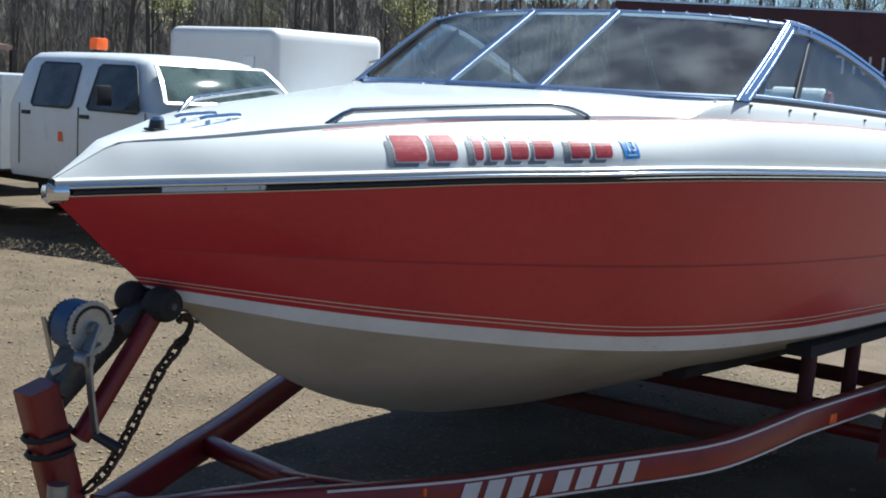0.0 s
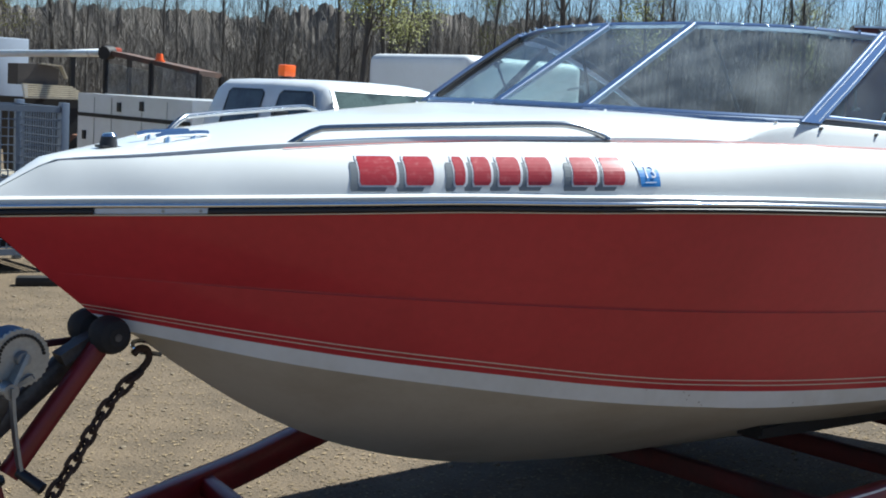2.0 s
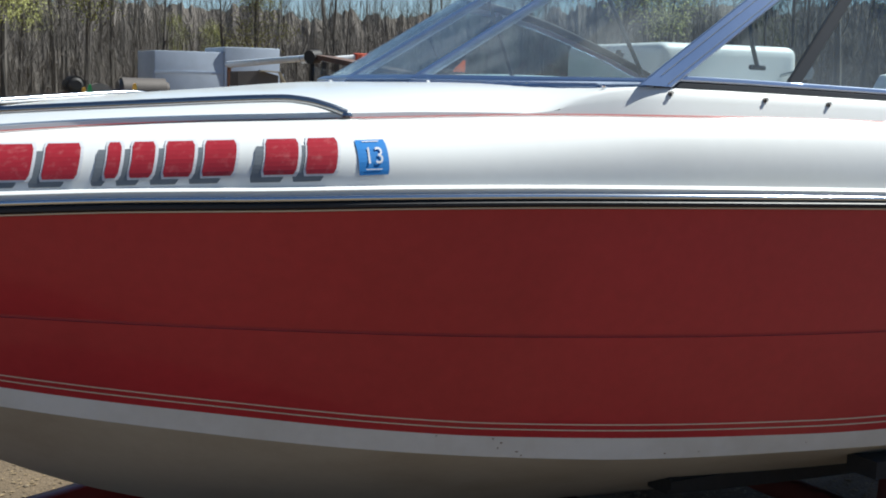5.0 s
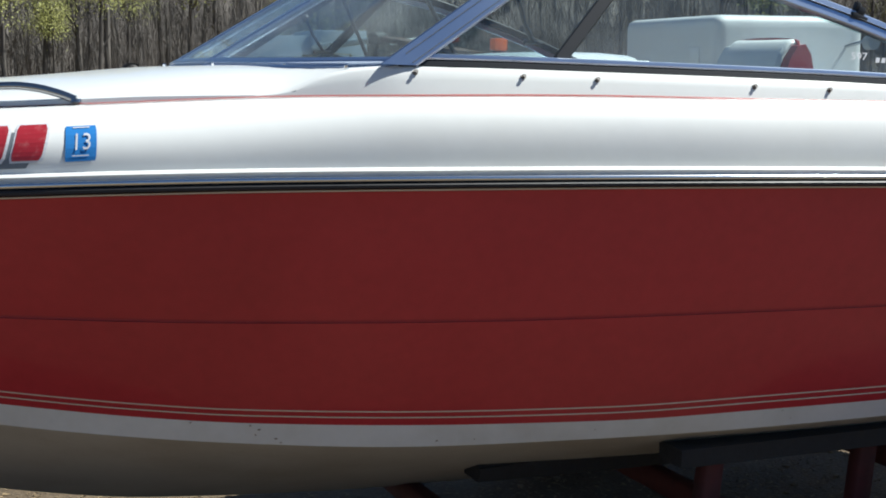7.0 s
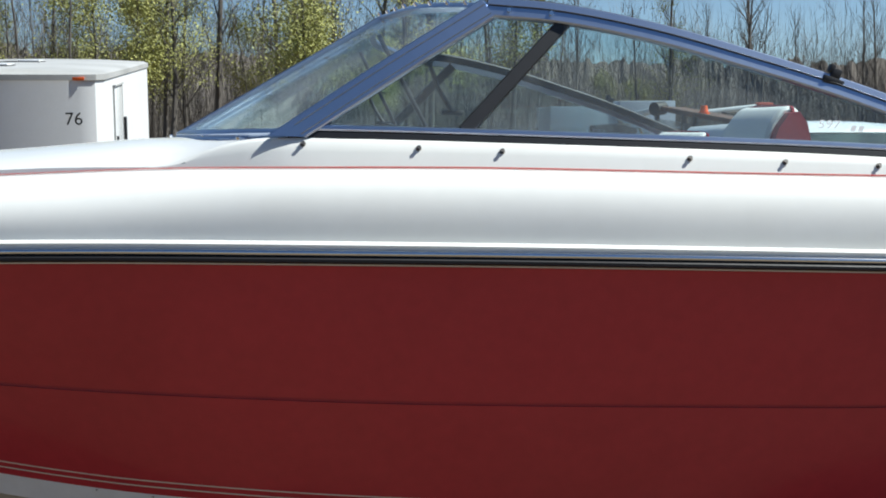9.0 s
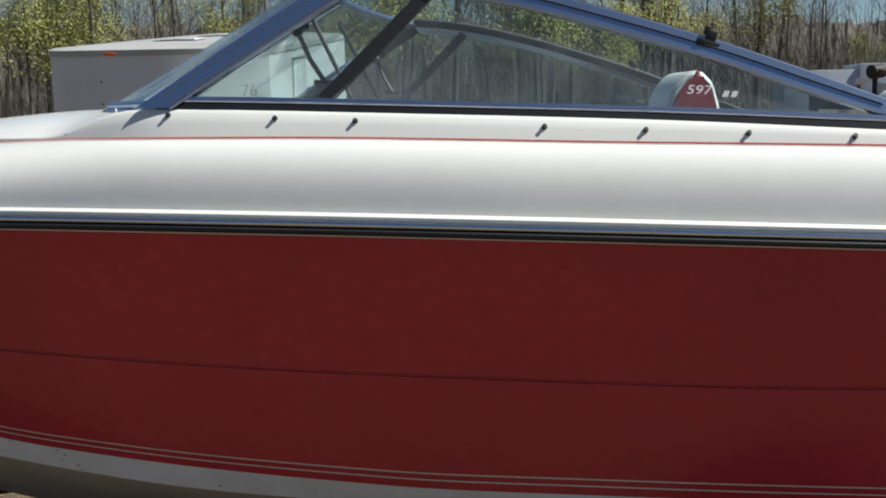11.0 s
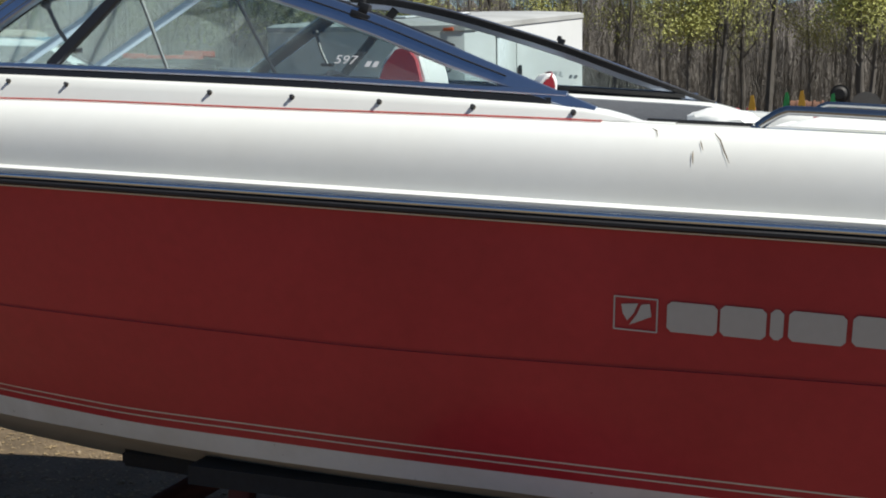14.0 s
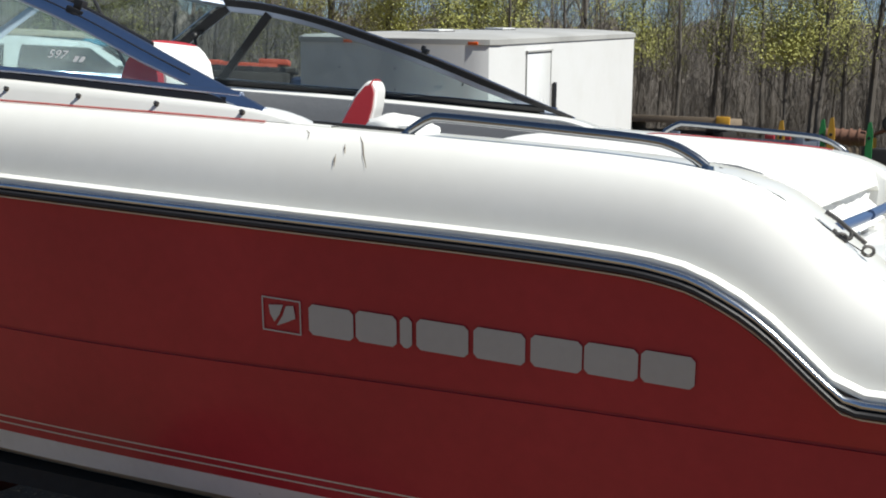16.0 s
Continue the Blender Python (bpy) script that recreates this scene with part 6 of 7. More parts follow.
def lift_arm():
    """A white jib with a red head on a thin mast, far beyond the loader."""
    t = empty("crane_jib", Matrix.Translation((15.2, 30.0, -0.19)), "white crane jib with a faded red head on a dark mast", "crane")
    bm = bmesh.new()
    tube(bm, [(-1.5, 0.25, 2.52), (0.0, 0, 2.66)], [0.07, 0.09], 10)
    part("jib", bm, PAINT_WHITE, t, "white jib tube")
    bm = bmesh.new()
    box(bm, -0.05, 0.40, -0.15, 0.15, 2.54, 2.78, 0.05)
    part("jib_head", bm, ORANGE_RED, t, "faded red head")
    bm = bmesh.new()
    bar(bm, [(-0.9, 0.15, 0.0), (-0.9, 0.15, 2.55)], 0.12, 0.12, (0, 1, 0))
    part("mast", bm, DARK_METAL, t, "dark steel mast")
    bm = bmesh.new()
    box(bm, -1.3, -0.5, -0.25, 0.55, -0.02, 0.12, 0.02)
    part("foot", bm, DARK_METAL, t)


ORANGE_RED = mat("faded_red_gear", (0.50, 0.07, 0.03), 0.6, vary=0.15)
lift_arm()


def storage_box():
    t = empty("storage_container", Matrix.Translation((11.0, 29.9, -0.19)), "grey-blue steel storage body on skids", "container")
    bm = bmesh.new()
    box(bm, -1.7, 0.1, -0.8, 0.8, 0.45, 2.66, 0.02)
    part("body", bm, PALE_BLUE, t, "pale blue-grey steel body")
    bm = bmesh.new()
    box(bm, 0.1, 1.6, -0.86, 0.8, 0.45, 2.80, 0.03)
    part("tall_end", bm, PALE_BLUE, t, "taller pale end of the body")
    bm = bmesh.new()
    bar(bm, [(-1.72, -0.815, 2.12), (1.72, -0.815, 2.12)], 0.02, 0.06)
    part("side_rib", bm, PALE_BLUE, t)
    for x in (-1.2, 1.2):
        bm = bmesh.new()
        box(bm, x - 0.1, x + 0.1, -0.8, 0.8, 0.0, 0.45)
        part("skid", bm, DARK_METAL, t)


PALE_BLUE = mat("pale_blue_grey_steel", (0.42, 0.47, 0.55), 0.5, vary=0.06, second=(0.34, 0.38, 0.44))
storage_box()


def hopper():
    t = empty("dump_hopper", Matrix.Translation((7.9, 17.6, -0.19)), "dark steel hopper with a slatted lid and small tin shelter", "hopper")
    bm = bmesh.new()
    prism(bm, [(-0.45, 0.25), (0.40, 0.25), (0.58, 1.50), (-0.56, 1.50)], "y", -0.45, 0.5)
    part("bin", bm, DARK_METAL, t, "dark steel bin")
    for k in range(7):
        bm = bmesh.new()
        bar(bm, [(-0.56 + 0.03 * k, -0.50 + k * 0.085, 1.50 + 0.035 * k), (0.60 - 0.02 * k, -0.50 + k * 0.085, 1.52 + 0.03 * k)], 0.075, 0.025)
        part("lid_slat", bm, PALE_BOARD, t)
    bm = bmesh.new()
    prism(bm, [(-0.42, 1.70), (0.28, 1.70), (0.30, 1.98), (-0.02, 2.06), (-0.42, 2.04)], "y", 0.1, 0.5)
    part("shelter", bm, OLD_TANK, t, "dark sheet shelter")
    bm = bmesh.new()
    bar(bm, [(-0.06, 0.06, 2.06), (0.30, 0.06, 2.04), (0.40, 0.06, 1.84)], 0.12, 0.02)
    part("shelter_lid", bm, PALE_BOARD, t, "pale bent tin lid")
    for x in (-0.4, 0.4):
        for y in (-0.4, 0.4):
            bm = bmesh.new()
            box(bm, x - 0.04, x + 0.04, y - 0.04, y + 0.04, 0.0, 0.3)
            part("leg", bm, RUSTY_PAINT, t)


OLD_TANK = mat("old_brown_tank_paint", (0.10, 0.085, 0.075), 0.6, 0.2, vary=0.2)
PALE_BOARD = mat("pale_board", (0.48, 0.42, 0.32), 0.8, vary=0.15)
hopper()


def wire_cage():
    t = empty("wire_cage", Matrix.Translation((2.85, 7.75, 0)), "blue-grey wire mesh stillage with wooden boards inside", "stillage")
    for x in (-0.6, 0.6):
        for y in (-0.45, 0.45):
            bm = bmesh.new()
            box(bm, x - 0.035, x + 0.035, y - 0.035, y + 0.035, 0.0, 1.42, 0.006)
            part("post", bm, MESH_BLUE, t)
    for z in (0.18, 0.75, 1.36):
        for y in (-0.45, 0.45):
            bm = bmesh.new()
            bar(bm, [(-0.6, y, z), (0.6, y, z)], 0.04, 0.05)
            part("rail", bm, MESH_BLUE, t)
        for x in (-0.6, 0.6):
            bm = bmesh.new()
            bar(bm, [(x, -0.45, z), (x, 0.45, z)], 0.04, 0.05)
            part("rail", bm, MESH_BLUE, t)
    for side in (0, 1):
        bm = bmesh.new()
        for k in range(19):
            s = -0.57 + k * 1.14 / 18
            if side == 0:
                bar(bm, [(s, -0.45, 0.2), (s, -0.45, 1.35)], 0.009, 0.009, (0, 1, 0))
            else:
                bar(bm, [(0.6, s * 0.75, 0.2), (0.6, s * 0.75, 1.35)], 0.009, 0.009, (1, 0, 0))
        for k in range(17):
            z = 0.22 + k * 1.12 / 16
            if side == 0:
                bar(bm, [(-0.6, -0.452, z), (0.6, -0.452, z)], 0.009, 0.009)
            else:
                bar(bm, [(0.602, -0.45, z), (0.602, 0.45, z)], 0.009, 0.009)
        part("wire_mesh", bm, MESH_BLUE, t, "welded wire mesh panel", False)
    for k in range(4):
        bm = bmesh.new()
        box(bm, -0.52, 0.5, -0.35 + 0.2 * k, -0.2 + 0.2 * k, 0.76, 0.80, 0.005)
        part("board", bm, PALE_BOARD, t, "pale wooden board")
    bm = bmesh.new()
    box(bm, -0.5, 0.5, -0.38, 0.38, 0.2, 0.62, 0.03)
    part("scrap_bin", bm, DARK_METAL, t)


wire_cage()

bm = bmesh.new()
box(bm, -0.17, 0.17, -0.06, 0.06, -0.02, 0.055, 0.02)
for v in bm.verts:
    v.co += Vector((0, 0.03 * math.sin(v.co.x * 9), 0.006 * noise.noise(v.co * 20)))
ob = link("wood_chunk", bm, DARK_METAL, None, smooth=True)
ob.matrix_world = Matrix.Translation((2.96, 6.62, 0.02)) @ Matrix.Rotation(radians(-30), 4, "Z")
tagged(ob, "dark charred piece of wood lying on the dirt", "wood")


def pump_unit():
    """A dark motor with a guard disc on a low stand, and a fuel tank behind it."""
    t = empty("pump_engine", Matrix.Translation((3.80, 12.8, 0)), "dark old pump engine with a guard disc", "machine")
    bm = bmesh.new()
    cyl(bm, (-0.10, -0.12, 1.57), (-0.10, 0.14, 1.57), 0.10, 0.085, 18)
    cyl(bm, (-0.10, -0.16, 1.57), (-0.10, -0.12, 1.57), 0.06, 0.09, 18)
    for k in range(5):
        cyl(bm, (-0.10, -0.10 + k * 0.05, 1.57), (-0.10, -0.085 + k * 0.05, 1.57), 0.112, 0.112, 18)
    part("motor", bm, DARK_METAL, t, "dark finned motor")
    bm = bmesh.new()
    prism(bm, [(0.20 + 0.19 * math.cos(a), 1.40 + 0.20 * math.sin(a)) for a in np.linspace(-0.4, math.pi + 0.4, 20)], "y", -0.03, 0.04)
    part("belt_guard", bm, GUARD_GREY, t, "grey round belt guard")
    bm = bmesh.new()
    box(bm, -0.32, 0.40, -0.22, 0.25, 0.50, 1.28, 0.04)
    part("engine_block", bm, DARK_METAL, t)
    bm = bmesh.new()
    tube(bm, spline([(-0.34, 0, 1.24), (-0.30, 0, 1.42), (-0.22, 0, 1.47), (-0.12, 0, 1.50)], 4), 0.022, 8)
    part("pipe", bm, RUSTY_PAINT, t, "rusty bent pipe")
    bm = bmesh.new()
    box(bm, -0.34, -0.26, -0.10, -0.02, 1.26, 1.40, 0.01)
    part("fuel_cap", bm, PAINT_YELLOW, t, "yellow cap")
    for x in (-0.28, 0.34):
        for y in (-0.18, 0.2):
            bm = bmesh.new()
            box(bm, x - 0.05, x + 0.05, y - 0.05, y + 0.05, -0.02, 0.52)
            part("leg", bm, DARK_METAL, t)
    t = empty("fuel_tank", Matrix.Translation((5.22, 15.3, 0)), "dark brown round fuel tank on a stand", "tank")
    bm = bmesh.new()
    cyl(bm, (-0.36, 0, 1.50), (0.36, 0, 1.50), 0.19, 0.19, 26)
    bmesh.ops.bevel(bm, geom=[e for e in bm.edges if abs(e.verts[0].co.x - e.verts[1].co.x) < 1e-4], offset=0.05, segments=3, affect="EDGES")
    part("tank", bm, OLD_TANK, t, "dark brown round tank")
    bm = bmesh.new()
    cyl(bm, (-0.50, 0, 1.47), (-0.34, 0, 1.47), 0.05, 0.05, 12)
    part("outlet", bm, DARK_METAL, t)
    for x in (-0.25, 0.25):
        bm = bmesh.new()
        box(bm, x - 0.04, x + 0.04, -0.18, 0.18, -0.02, 1.36)
        part("stand", bm, DARK_METAL, t)


GUARD_GREY = mat("grey_guard_sheet", (0.20, 0.18, 0.155), 0.6, 0.2, vary=0.2)
pump_unit()


def implement():
    """A green farm implement with upright plates and a rusty roller."""
    t = empty("farm_implement", Matrix.Translation((3.36, 10.1, 0)), "green farm implement with upright plates and rusty roller", "farm machine")
    for x, y, h, mtl in ((-0.36, -0.88, 1.555, PAINT_YELLOW), (-0.10, 0.0, 1.585, PAINT_GREEN), (0.10, -0.95, 1.600, PAINT_YELLOW), (0.35, -0.05, 1.575, PAINT_GREEN)):
        bm = bmesh.new()
        prism(bm, [(x - 0.036, 0.6), (x + 0.036, 0.6), (x + 0.034, h - 0.12), (x + 0.012, h), (x - 0.014, h - 0.01), (x - 0.030, h - 0.13)], "y", y - 0.012, y + 0.012)
        part("tine_plate", bm, mtl, t, "painted upright plate")
        bm = bmesh.new()
        cyl(bm, (x, y - 0.020, h - 0.16), (x, y + 0.020, h - 0.16), 0.016, 0.016, 8)
        part("bolt", bm, DARK_METAL, t)
    bm = bmesh.new()
    cyl(bm, (-0.06, 0.0, 1.42), (0.31, 0.0, 1.41), 0.080, 0.075, 18)
    for k in range(4):
        cyl(bm, (0.00 + k * 0.08, 0.0, 1.417), (0.02 + k * 0.08, 0.0, 1.416), 0.088, 0.088, 18)
    part("roller", bm, RUSTY_PAINT, t, "rusty ribbed roller")
    for y in (-0.9, 0.0):
        bm = bmesh.new()
        bar(bm, [(-0.6, y, 0.62), (0.55, y, 0.62)], 0.09, 0.09)
        part("tool_bar", bm, PAINT_GREEN, t)
    bm = bmesh.new()
    bar(bm, [(0.0, -0.98, 0.62), (0.0, 0.08, 0.62)], 0.08, 0.08, (1, 0, 0))
    part("frame", bm, PAINT_GREEN, t)
    for x in (-0.60, -0.44):
        bm = bmesh.new()
        box(bm, x - 0.05, x + 0.04, -0.04, 0.04, 1.36, 1.42, 0.01)
        part("red_lamp", bm, VINYL_RED, t, "red lamp")
    for x in (-0.52, 0.50):
        wheel_at(t, x, -0.42, 0.30, 0.14, PAINT_YELLOW)
        bm = bmesh.new()
        box(bm, x - 0.025, x + 0.025, -0.44, 0.05, 0.3, 0.6)
        part("bracket", bm, PAINT_GREEN, t)
    bm = bmesh.new()
    box(bm, -0.535, -0.505, -0.02, 0.02, 0.58, 1.37)
    part("lamp_post", bm, PAINT_GREEN, t)


implement()


def yellow_ramp():
    t = empty("flatbed_wagon", Matrix.Translation((0.75, 16.0, 0)), "flat wagon with a yellow painted end", "wagon")
    bm = bmesh.new()
    box(bm, -1.2, 0.50, -0.6, 0.6, 1.46, 1.56, 0.01)
    part("deck", bm, OLD_WOOD, t, "weathered wooden deck")
    bm = bmesh.new()
    box(bm, 0.36, 0.56, -0.64, -0.60, 1.42, 1.58, 0.02)
    part("end_plate", bm, PAINT_YELLOW, t, "yellow end plate")
    bm = bmesh.new()
    box(bm, -1.2, 0.45, -0.5, 0.5, 1.28, 1.36, 0.01)
    part("frame", bm, DARK_METAL, t)
    for x in (-1.0, 0.25):
        bm = bmesh.new()
        box(bm, x - 0.05, x + 0.05, -0.5, 0.5, 0.3, 1.46)
        part("stake", bm, DARK_METAL, t)
        wheel_at(t, x, 0.0, 0.35, 0.2)


yellow_ramp()


def pickup():
    """A tall white pickup seen from its side, nose along +x before it is turned."""
    t = empty("pickup_truck", Matrix.Translation((-4.72, 8.55, 0.0)) @ Matrix.Rotation(radians(29), 4, "Z"), "tall white pickup truck with a beige light bar on its roof", "truck")
    bm = bmesh.new()
    rows = []
    for x, zb, zr, wr in ((-1.55, 1.66, 1.95, 0.70), (-1.45, 1.66, 2.06, 0.74), (-0.4, 1.66, 2.12, 0.76), (0.28, 1.66, 2.09, 0.74), (0.42, 1.66, 2.04, 0.73), (1.05, 1.66, 1.70, 0.80)):
        rows.append([(x, -0.95, 0.75), (x, -0.97, 1.3), (x, -0.95, zb), (x, -wr - 0.03, zr - 0.06), (x, -wr + 0.06, zr), (x, 0, zr + 0.02), (x, wr - 0.06, zr), (x, wr + 0.03, zr - 0.06), (x, 0.95, zb), (x, 0.97, 1.3), (x, 0.95, 0.75)])
    loft(bm, rows)
    bm.faces.new([bm.verts.new(p) for p in rows[0]])
    bmesh.ops.recalc_face_normals(bm, faces=bm.faces)
    part("cab", bm, PAINT_WHITE, t, "white crew cab", True, 45)
    for s in (-1, 1):
        for x0, x1, u0, u1 in ((-1.38, -0.50, -1.28, -0.52), (-0.36, 0.86, -0.34, 0.36)):
            pts = [(x0, s * 0.962, 1.68), (x1, s * 0.962, 1.68), (u1, s * 0.815, 2.015), (u0, s * 0.815, 2.02)]
            slab_face("side_window", pts if s < 0 else pts[::-1], 0.008, VEHICLE_GLASS, t, "dark side window")
        bm = bmesh.new()
        box(bm, 0.70, 0.78, s * 1.10 - 0.10, s * 1.10 + 0.10, 1.62, 1.84, 0.02)
        part("mirror", bm, BLACK, t, "black wing mirror")
        for x in (-3.2, 1.75):
            e = wheel_at(t, x, s * 0.84, 0.42, 0.26)
            e.matrix_basis = Matrix.Translation((x, s * 0.84, 0.42)) @ Matrix.Rotation(math.pi / 2, 4, "Z")
    slab_face("windshield", [(1.03, -0.80, 1.735), (1.03, 0.80, 1.735), (0.46, 0.68, 2.045), (0.46, -0.68, 2.045)], 0.01, VEHICLE_GLASS, t, "dark windshield")
    bm = bmesh.new()
    box(bm, 1.0, 2.3, -0.93, 0.93, 0.75, 1.58, 0.12, seg=3)
    part("hood", bm, PAINT_WHITE, t)
    bm = bmesh.new()
    box(bm, -3.9, -1.55, -0.97, 0.97, 0.75, 1.52, 0.06)
    part("bed", bm, PAINT_WHITE, t)
    bm = bmesh.new()
    box(bm, -1.2, 0.25, -0.5, 0.5, 2.13, 2.20, 0.02)
    part("light_bar", bm, PALE_BOARD, t, "beige light bar")
    bm = bmesh.new()
    box(bm, -0.6, 0.55, -0.42, 0.42, 2.06, 2.13, 0.02)
    part("light_bar_foot", bm, PAINT_TEAL, t, "blue base of the light bar")
    bm = bmesh.new()
    box(bm, -3.8, 2.2, -0.5, 0.5, 0.5, 0.8, 0.02)
    part("chassis", bm, DARK_METAL, t)


def gear_truck():
    t = empty("flatbed_truck", Matrix.Translation((-8.1, 18.6, 0)) @ Matrix.Rotation(radians(27), 4, "Z") @ Matrix.Diagonal((1, 1, 0.94, 1)), "dark flatbed truck with a blue end, loaded with red gear", "truck")
    bm = bmesh.new()
    box(bm, -1.6, 0.35, -0.9, 0.9, 0.9, 2.20, 0.05)
    part("bed", bm, DARK_METAL, t, "dark high-sided bed")
    bm = bmesh.new()
    box(bm, 0.35, 1.35, -0.92, 0.92, 0.7, 2.14, 0.14, seg=3)
    part("cab", bm, PAINT_BLUE, t, "dark blue cab")
    for x0, x1, z in ((-1.35, -0.95, 2.30), (-0.95, 0.1, 2.27), (-0.25, 0.3, 2.36)):
        bm = bmesh.new()
        box(bm, x0, x1, -0.7, 0.2, z, z + 0.11, 0.02)
        part("red_gear", bm, ORANGE_RED, t, "faded red gear")
    bm = bmesh.new()
    box(bm, -1.45, 0.45, -0.75, 0.5, 2.20, 2.31, 0.02)
    part("load", bm, DARK_METAL, t, "dark load")
    for k in range(6):
        bm = bmesh.new()
        cyl(bm, (-1.3 + 0.3 * k, -0.80, 2.24), (-1.3 + 0.3 * k, -0.72, 2.24), 0.08, 0.08, 10)
        part("reel", bm, BLACK, t)
    for s in (-1, 1):
        for x in (-1.0, 0.8):
            e = wheel_at(t, x, s * 0.8, 0.45, 0.25)
            e.matrix_basis = Matrix.Translation((x, s * 0.8, 0.45)) @ Matrix.Rotation(math.pi / 2, 4, "Z")
    bm = bmesh.new()
    box(bm, -1.5, 1.2, -0.5, 0.5, 0.5, 0.9, 0.02)
    part("chassis", bm, DARK_METAL, t)


pickup()
gear_truck()


def road_trailer():
    t = empty("road_trailer", look((31.2, 16.5, 0), (27.0, 9.0, 0)), "long maroon road trailer with white lettering", "trailer")
    d = Vector((0.55, -0.835, 0)).normalized()
    t.matrix_world = Matrix.Translation((31.0, 17.0, 0)) @ Matrix.Rotation(math.atan2(d.y, d.x), 4, "Z")
    bm = bmesh.new()
    box(bm, 0, 15, 0, 2.5, 1.15, 4.30, 0.03)
    part("cargo_box", bm, PAINT_MAROON, t, "maroon panel side")
    bm = bmesh.new()
    bar(bm, [(0, -0.01, 4.32), (15, -0.01, 4.32)], 0.06, 0.05)
    part("top_rail", bm, ALU, t)
    for k in range(1, 15):
        bm = bmesh.new()
        bar(bm, [(k, -0.004, 1.2), (k, -0.004, 4.25)], 0.05, 0.008, (0, 1, 0))
        part("panel_rib", bm, PAINT_MAROON, t)
    m = Matrix.Translation((7.6, -0.02, 2.75)) @ Matrix.Rotation(radians(90), 4, "X")
    text_part("lettering", "TRUCK", 0.75, m, STRIPE_WHITE, t, "white painted word")
    for x in (1.6, 2.8, 12.5):
        for y in (0.15, 2.1):
            e = wheel_at(t, x, y, 0.5, 0.28)
            e.matrix_basis = Matrix.Translation((x, y, 0.5)) @ Matrix.Rotation(math.pi / 2, 4, "Z")
    bm = bmesh.new()
    box(bm, 0.5, 14.5, 0.7, 1.8, 0.85, 1.15)
    part("chassis", bm, DARK_METAL, t)


road_trailer()


# ---- woods ----
def limb(bm, p, d, length, r, depth, rng, tips):
    """A crooked limb with smaller ones on it."""
    n = 4 if depth else 3
    pts, q = [p.copy()], p.copy()
    dd = d.copy()
    for i in range(n):
        dd = (dd + Vector((rng.uniform(-1, 1), rng.uniform(-1, 1), rng.uniform(-0.4, 0.9))) * 0.22).normalized()
        q = q + dd * (length / n)
        pts.append(q.copy())
    tube(bm, pts, [r * (1 - 0.8 * i / n) for i in range(n + 1)], 5 if depth > 1 else 3, False)
    tips.append(pts[-1])
    if depth:
        for i in range(3 + depth):
            t = rng.uniform(0.3, 1)
            k = min(int(t * n), n - 1)
            s = pts[k].lerp(pts[k + 1], t * n - k)
            a = rng.uniform(0, 2 * math.pi)
            side = Vector((math.cos(a), math.sin(a), rng.uniform(0.1, 0.9))).normalized()
            limb(bm, s, (dd * 0.6 + side).normalized(), length * rng.uniform(0.35, 0.6), r * 0.42, depth - 1, rng, tips)


def tree(name, seed, height, r, leafy, label, pos):
    rng = random.Random(seed)
    e = empty(name, Matrix.Translation(pos), label, "tree", "trees of the wood edge")
    bm = bmesh.new()
    pts, q = [], Vector((0, 0, -0.2))
    d = Vector((rng.uniform(-0.05, 0.05), rng.uniform(-0.05, 0.05), 1))
    n = 9
    for i in range(n + 1):
        pts.append(q.copy())
        d = (d + Vector((rng.uniform(-1, 1), rng.uniform(-1, 1), 0)) * 0.05).normalized()
        q = q + d * (height / n)
    tube(bm, pts, [r * (1.25 if i == 0 else 1 - 0.85 * i / n) for i in range(n + 1)], 7, False)
    tips = []
    for i in range(15):
        t = min(0.99, 0.28 + 0.70 * (i / 15) + rng.uniform(-0.03, 0.06))
        k = min(int(t * n), n - 1)
        s = pts[k].lerp(pts[k + 1], min(1, t * n - k))
        a = i * 2.4 + rng.uniform(-1.0, 1.0)
        side = Vector((math.cos(a), math.sin(a), rng.uniform(1.1, 2.6))).normalized()
        limb(bm, s, side, height * (0.25 - 0.12 * t) * rng.uniform(0.7, 1.2), r * (0.34 - 0.22 * t), 2, rng, tips)
    part("trunk", bm, BARK, e, smooth=True)
    if leafy:
        bm = bmesh.new()
        for p in tips:
            if noise.noise(p * 0.55 + Vector((seed, 0, 0))) < 0.0:
                continue
            for _ in range(leafy * 3 if p.z > height * 0.3 else leafy * 2):
                c = p + Vector((rng.gauss(0, 0.34), rng.gauss(0, 0.34), rng.gauss(0, 0.28)))
                u = Vector((rng.uniform(-1, 1), rng.uniform(-1, 1), rng.uniform(-1, 1))).normalized()
                v = u.orthogonal().normalized()
                s = rng.uniform(0.022, 0.055)
                bm.faces.new([bm.verts.new(c + u * s), bm.verts.new(c + v * s * 0.8), bm.verts.new(c - u * s), bm.verts.new(c - v * s * 0.8)])
        part("crown", bm, BUDS, e, "sparse yellow-green spring buds", False)
    return e


TREES = []
for i, (h, r, leafy, lab) in enumerate(((10.5, 0.13, 0, "tall bare grey-brown tree"), (9.0, 0.09, 0, "bare slender tree with fine twigs"), (11.5, 0.16, 0, "tall bare forked tree"),
                                        (8.5, 0.11, 5, "young tree with yellow-green spring buds"), (10.0, 0.14, 7, "budding tree with a yellow-green crown"), (7.5, 0.09, 9, "small budding tree with bright green crown"))):
    a = radians(40 + i * 14)
    TREES.append(tree("tree", 100 + i, h, r, leafy, lab, (3 + 58 * math.cos(a), 58 * math.sin(a), 0)))
rng = random.Random(7)
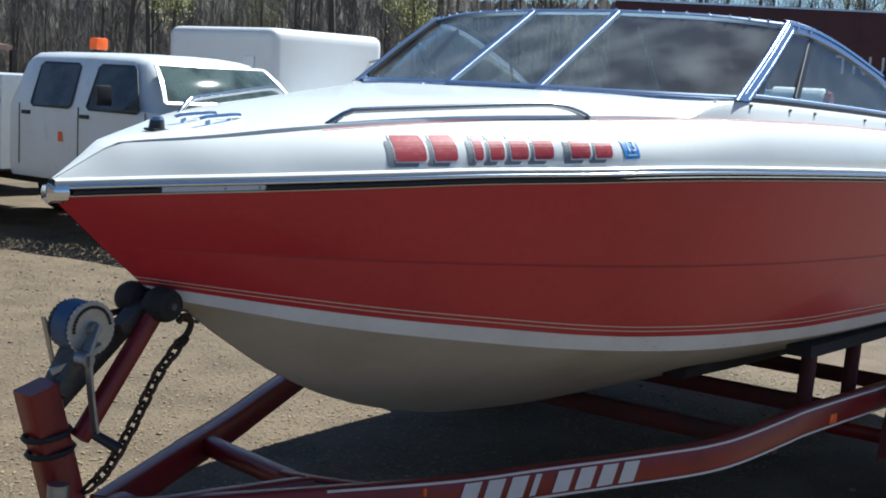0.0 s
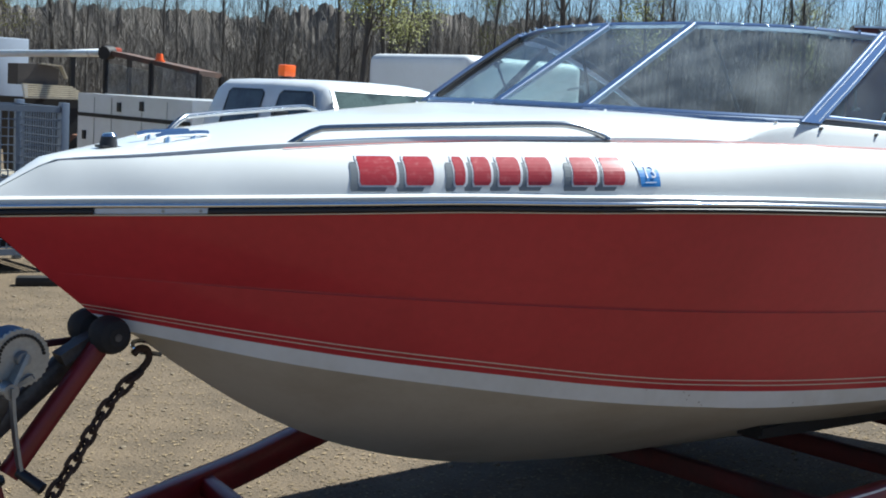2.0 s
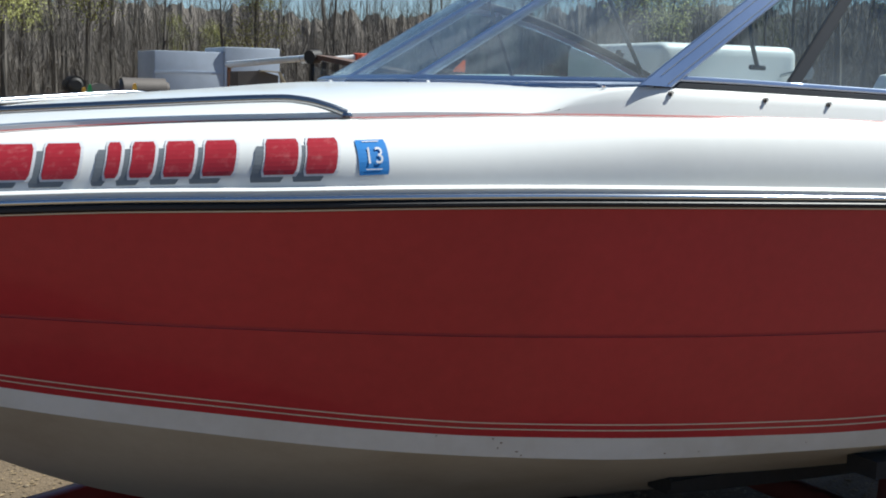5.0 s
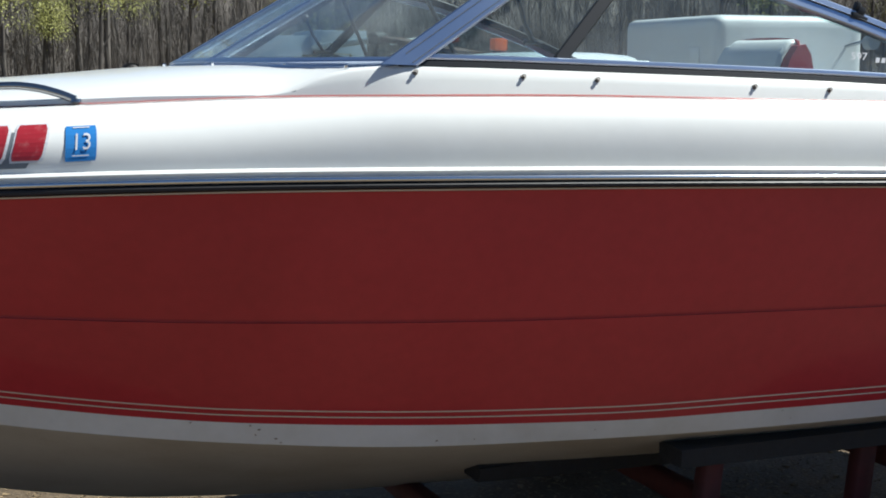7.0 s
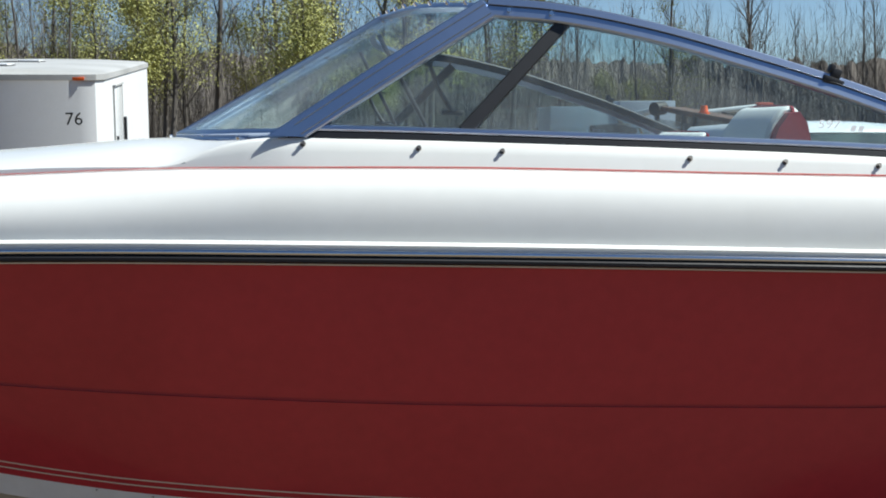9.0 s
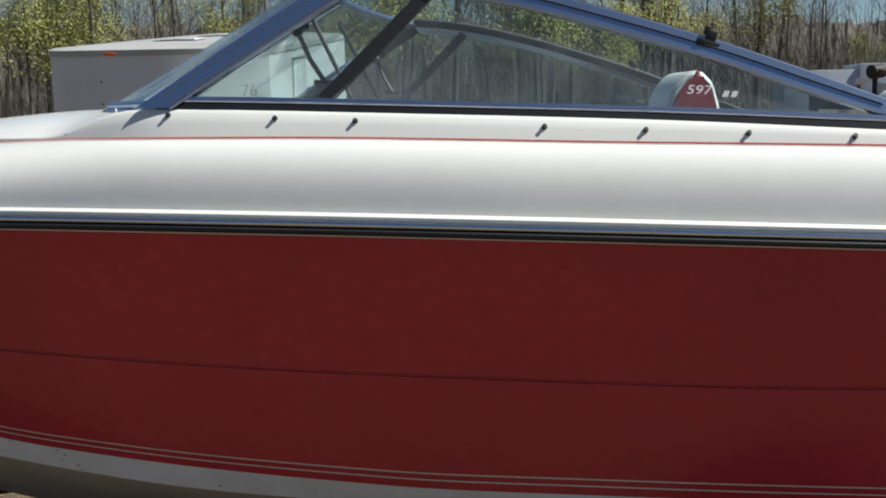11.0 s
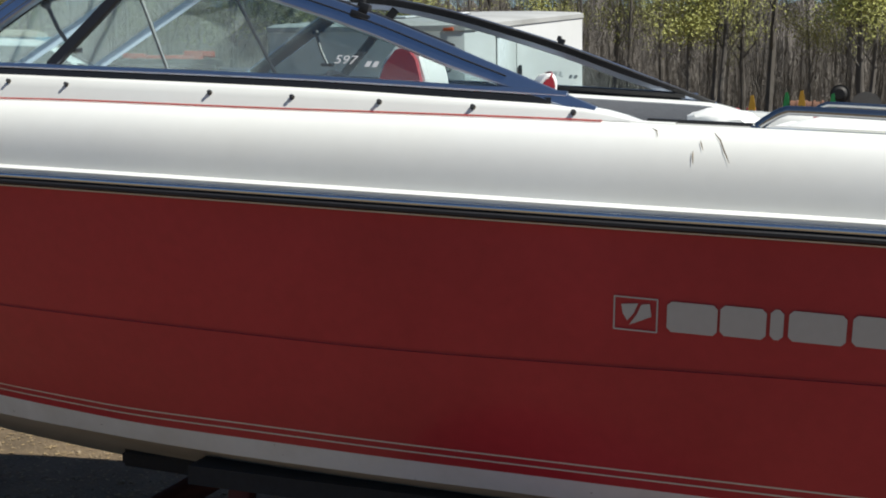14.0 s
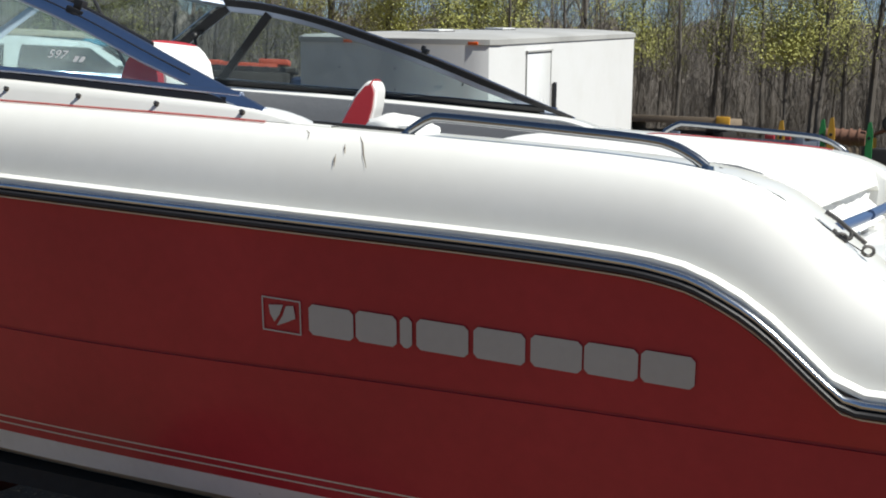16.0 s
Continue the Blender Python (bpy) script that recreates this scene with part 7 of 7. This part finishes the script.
for i in range(270):
    az = rng.uniform(8, 146)
    d = rng.uniform(40, 66)
    budding = 0.08 if az < 70 else 0.22 if az < 84 else 0.55 if az < 104 else 0.34
    if az < 76 and rng.random() < 0.45:
        continue
    src = TREES[rng.choice((3, 4, 4, 5))] if rng.random() < budding else TREES[rng.choice((0, 0, 1, 1, 2))]
    s = rng.uniform(0.72, 1.1) * (0.74 if 56 < az < 78 else 1.0)
    a = radians(az)
    m = Matrix.Translation((3 + d * math.cos(a), d * math.sin(a), 0)) @ Matrix.Rotation(rng.uniform(0, 6.28), 4, "Z")
    o = copy_thing(src, m)
    o.scale = (s, s, s * rng.uniform(0.9, 1.15))


def brush():
    """Tangled bare undergrowth, saplings and slim far trunks all round, as one mesh."""
    rng = np.random.RandomState(5)
    verts, faces = [], []

    def reed(x, y, z0, yaw, w, lean_x, lean_y, dz):
        k = len(verts)
        tx, ty = math.cos(yaw) * w, math.sin(yaw) * w
        verts.extend([(x - tx, y - ty, z0), (x + tx, y + ty, z0), (x + lean_x, y + lean_y, z0 + dz)])
        faces.append((k, k + 1, k + 2))

    for i in range(430000):
        az = rng.uniform(5, 150) if i < 415000 else rng.uniform(0, 360)
        d = rng.uniform(46, 92)
        a = math.radians(az)
        low = 0.72 if 55 < az < 79 else 1.0
        clump = noise.noise(Vector((az * 0.35, d * 0.08, 0)))
        hmax = ((5.6 if rng.rand() < 0.62 else 9.0) + 1.8 * clump) * low
        z0 = rng.rand() ** 1.1 * hmax
        size = rng.uniform(0.25, 1.5) if i % 6 else rng.uniform(1.2, 3.0)
        tilt, yaw = rng.normal(0, 0.95 if i % 6 else 0.35), rng.uniform(0, 2 * math.pi)
        reed(3 + d * math.cos(a), d * math.sin(a), z0, rng.uniform(0, math.pi), rng.uniform(0.004, 0.013), math.sin(tilt) * size * math.cos(yaw), math.sin(tilt) * size * math.sin(yaw), math.cos(tilt) * size)
    for i in range(900):
        az, d = rng.uniform(5, 150), rng.uniform(50, 90)
        a = math.radians(az)
        h = rng.uniform(5.0, 10.0) * (0.74 if 55 < az < 79 else 1.0)
        w, lean = rng.uniform(0.025, 0.07), rng.normal(0, 0.35)
        x, y = 3 + d * math.cos(a), d * math.sin(a)
        for q in (0.0, 1.05, 2.1):
            reed(x, y, -0.2, q, w, lean, lean * 0.5, h)
    me = bpy.data.meshes.new("brush")
    me.from_pydata(verts, [], faces)
    me.materials.append(TWIGS)
    tagged(new("brush", me), "tangled bare brown undergrowth at the wood edge", "brush", kind="stuff")


brush()


def far_woods():
    """The closed wood behind: a dim front that leans back into a lumpy, twiggy top."""
    bm = bmesh.new()
    n = 2600
    rng = random.Random(8)
    rows = []
    for i in range(n + 1):
        a = 2 * math.pi * (i % n) / n
        c, s = math.cos(a), math.sin(a)
        d = 92 + 3 * noise.noise(Vector((c * 9, s * 9, 0)))
        low = 1.3 * max(0.0, 1 - abs(a - 1.17) / 0.32)
        top = 8.6 - low + 1.0 * noise.noise(Vector((c * 26, s * 26, 3))) + 0.5 * noise.noise(Vector((c * 120, s * 120, 1))) + rng.uniform(-0.3, 0.3)
        row = [(3 + d * c, d * s, -0.3)]
        for k in range(1, 7):
            u = k / 6
            dd = d + 7 * u * u + 1.6 * noise.noise(Vector((c * 70, s * 70, k * 1.7)))
            row.append((3 + dd * c, dd * s, top * u + (0.35 * noise.noise(Vector((c * 150, s * 150, k * 2.3))) if k < 6 else 0)))
        rows.append(row)
    loft(bm, rows)
    bmesh.ops.recalc_face_normals(bm, faces=bm.faces)
    tagged(link("far_woods", bm, WOODS), "dim brown mass of the distant bare wood", "woods", kind="structure")


WOODS = mat("distant_wood", (0.155, 0.138, 0.125), 1.0, vary=0.5, scale=1.2, second=(0.10, 0.09, 0.078), second_scale=0.3, spec=0.0, stretch=(1, 1, 0.4))
far_woods()


def litter():
    """Pebbles and dry leaves on the dirt round the bow and beyond the boat."""
    rng = random.Random(3)
    base = bmesh.new()
    verts, faces = [], []
    ico = bmesh.new()
    bmesh.ops.create_icosphere(ico, subdivisions=1, radius=1)
    iv = [v.co.copy() for v in ico.verts]
    fi = [[v.index for v in f.verts] for f in ico.faces]
    ico.free()
    for i in range(15000):
        t = rng.random()
        x = rng.uniform(-1.5, 5.0)
        y = rng.uniform(0.2, 8.5) if t < 0.8 else rng.uniform(-1.5, 2.0)
        s = rng.uniform(0.002, 0.0065) * (1 + 1.6 * (rng.random() < 0.05))
        k = len(verts)
        for c in iv:
            verts.append((x + c.x * s * rng.uniform(0.7, 1.4), y + c.y * s * rng.uniform(0.7, 1.4), c.z * s * 0.7 + s * 0.15))
        faces += [[k + q for q in f] for f in fi]
    base.free()
    me = bpy.data.meshes.new("gravel")
    me.from_pydata(verts, [], faces)
    me.materials.append(PEBBLE)
    tagged(new("gravel", me), "loose pale gravel scattered on the dirt", "gravel", kind="stuff")
    verts, faces = [], []
    for i in range(30000):
        x, y = rng.uniform(-1.5, 5.5), -0.5 + 9 * rng.random() ** 1.3
        a, s = rng.uniform(0, 6.28), rng.uniform(0.004, 0.017)
        k = len(verts)
        c, q = math.cos(a), math.sin(a)
        for u, v, z in ((-1, 0, 0.003), (0, -0.45, 0.005), (1, 0, 0.004), (0, 0.45, 0.006)):
            verts.append((x + (u * c - v * q) * s, y + (u * q + v * c) * s, z))
        faces.append([k, k + 1, k + 2, k + 3])
    me = bpy.data.meshes.new("leaf_litter")
    me.from_pydata(verts, [], faces)
    me.materials.append(STRAW)
    tagged(new("leaf_litter", me), "dry brown leaf and straw litter on the ground", "leaf litter", kind="stuff")


litter()
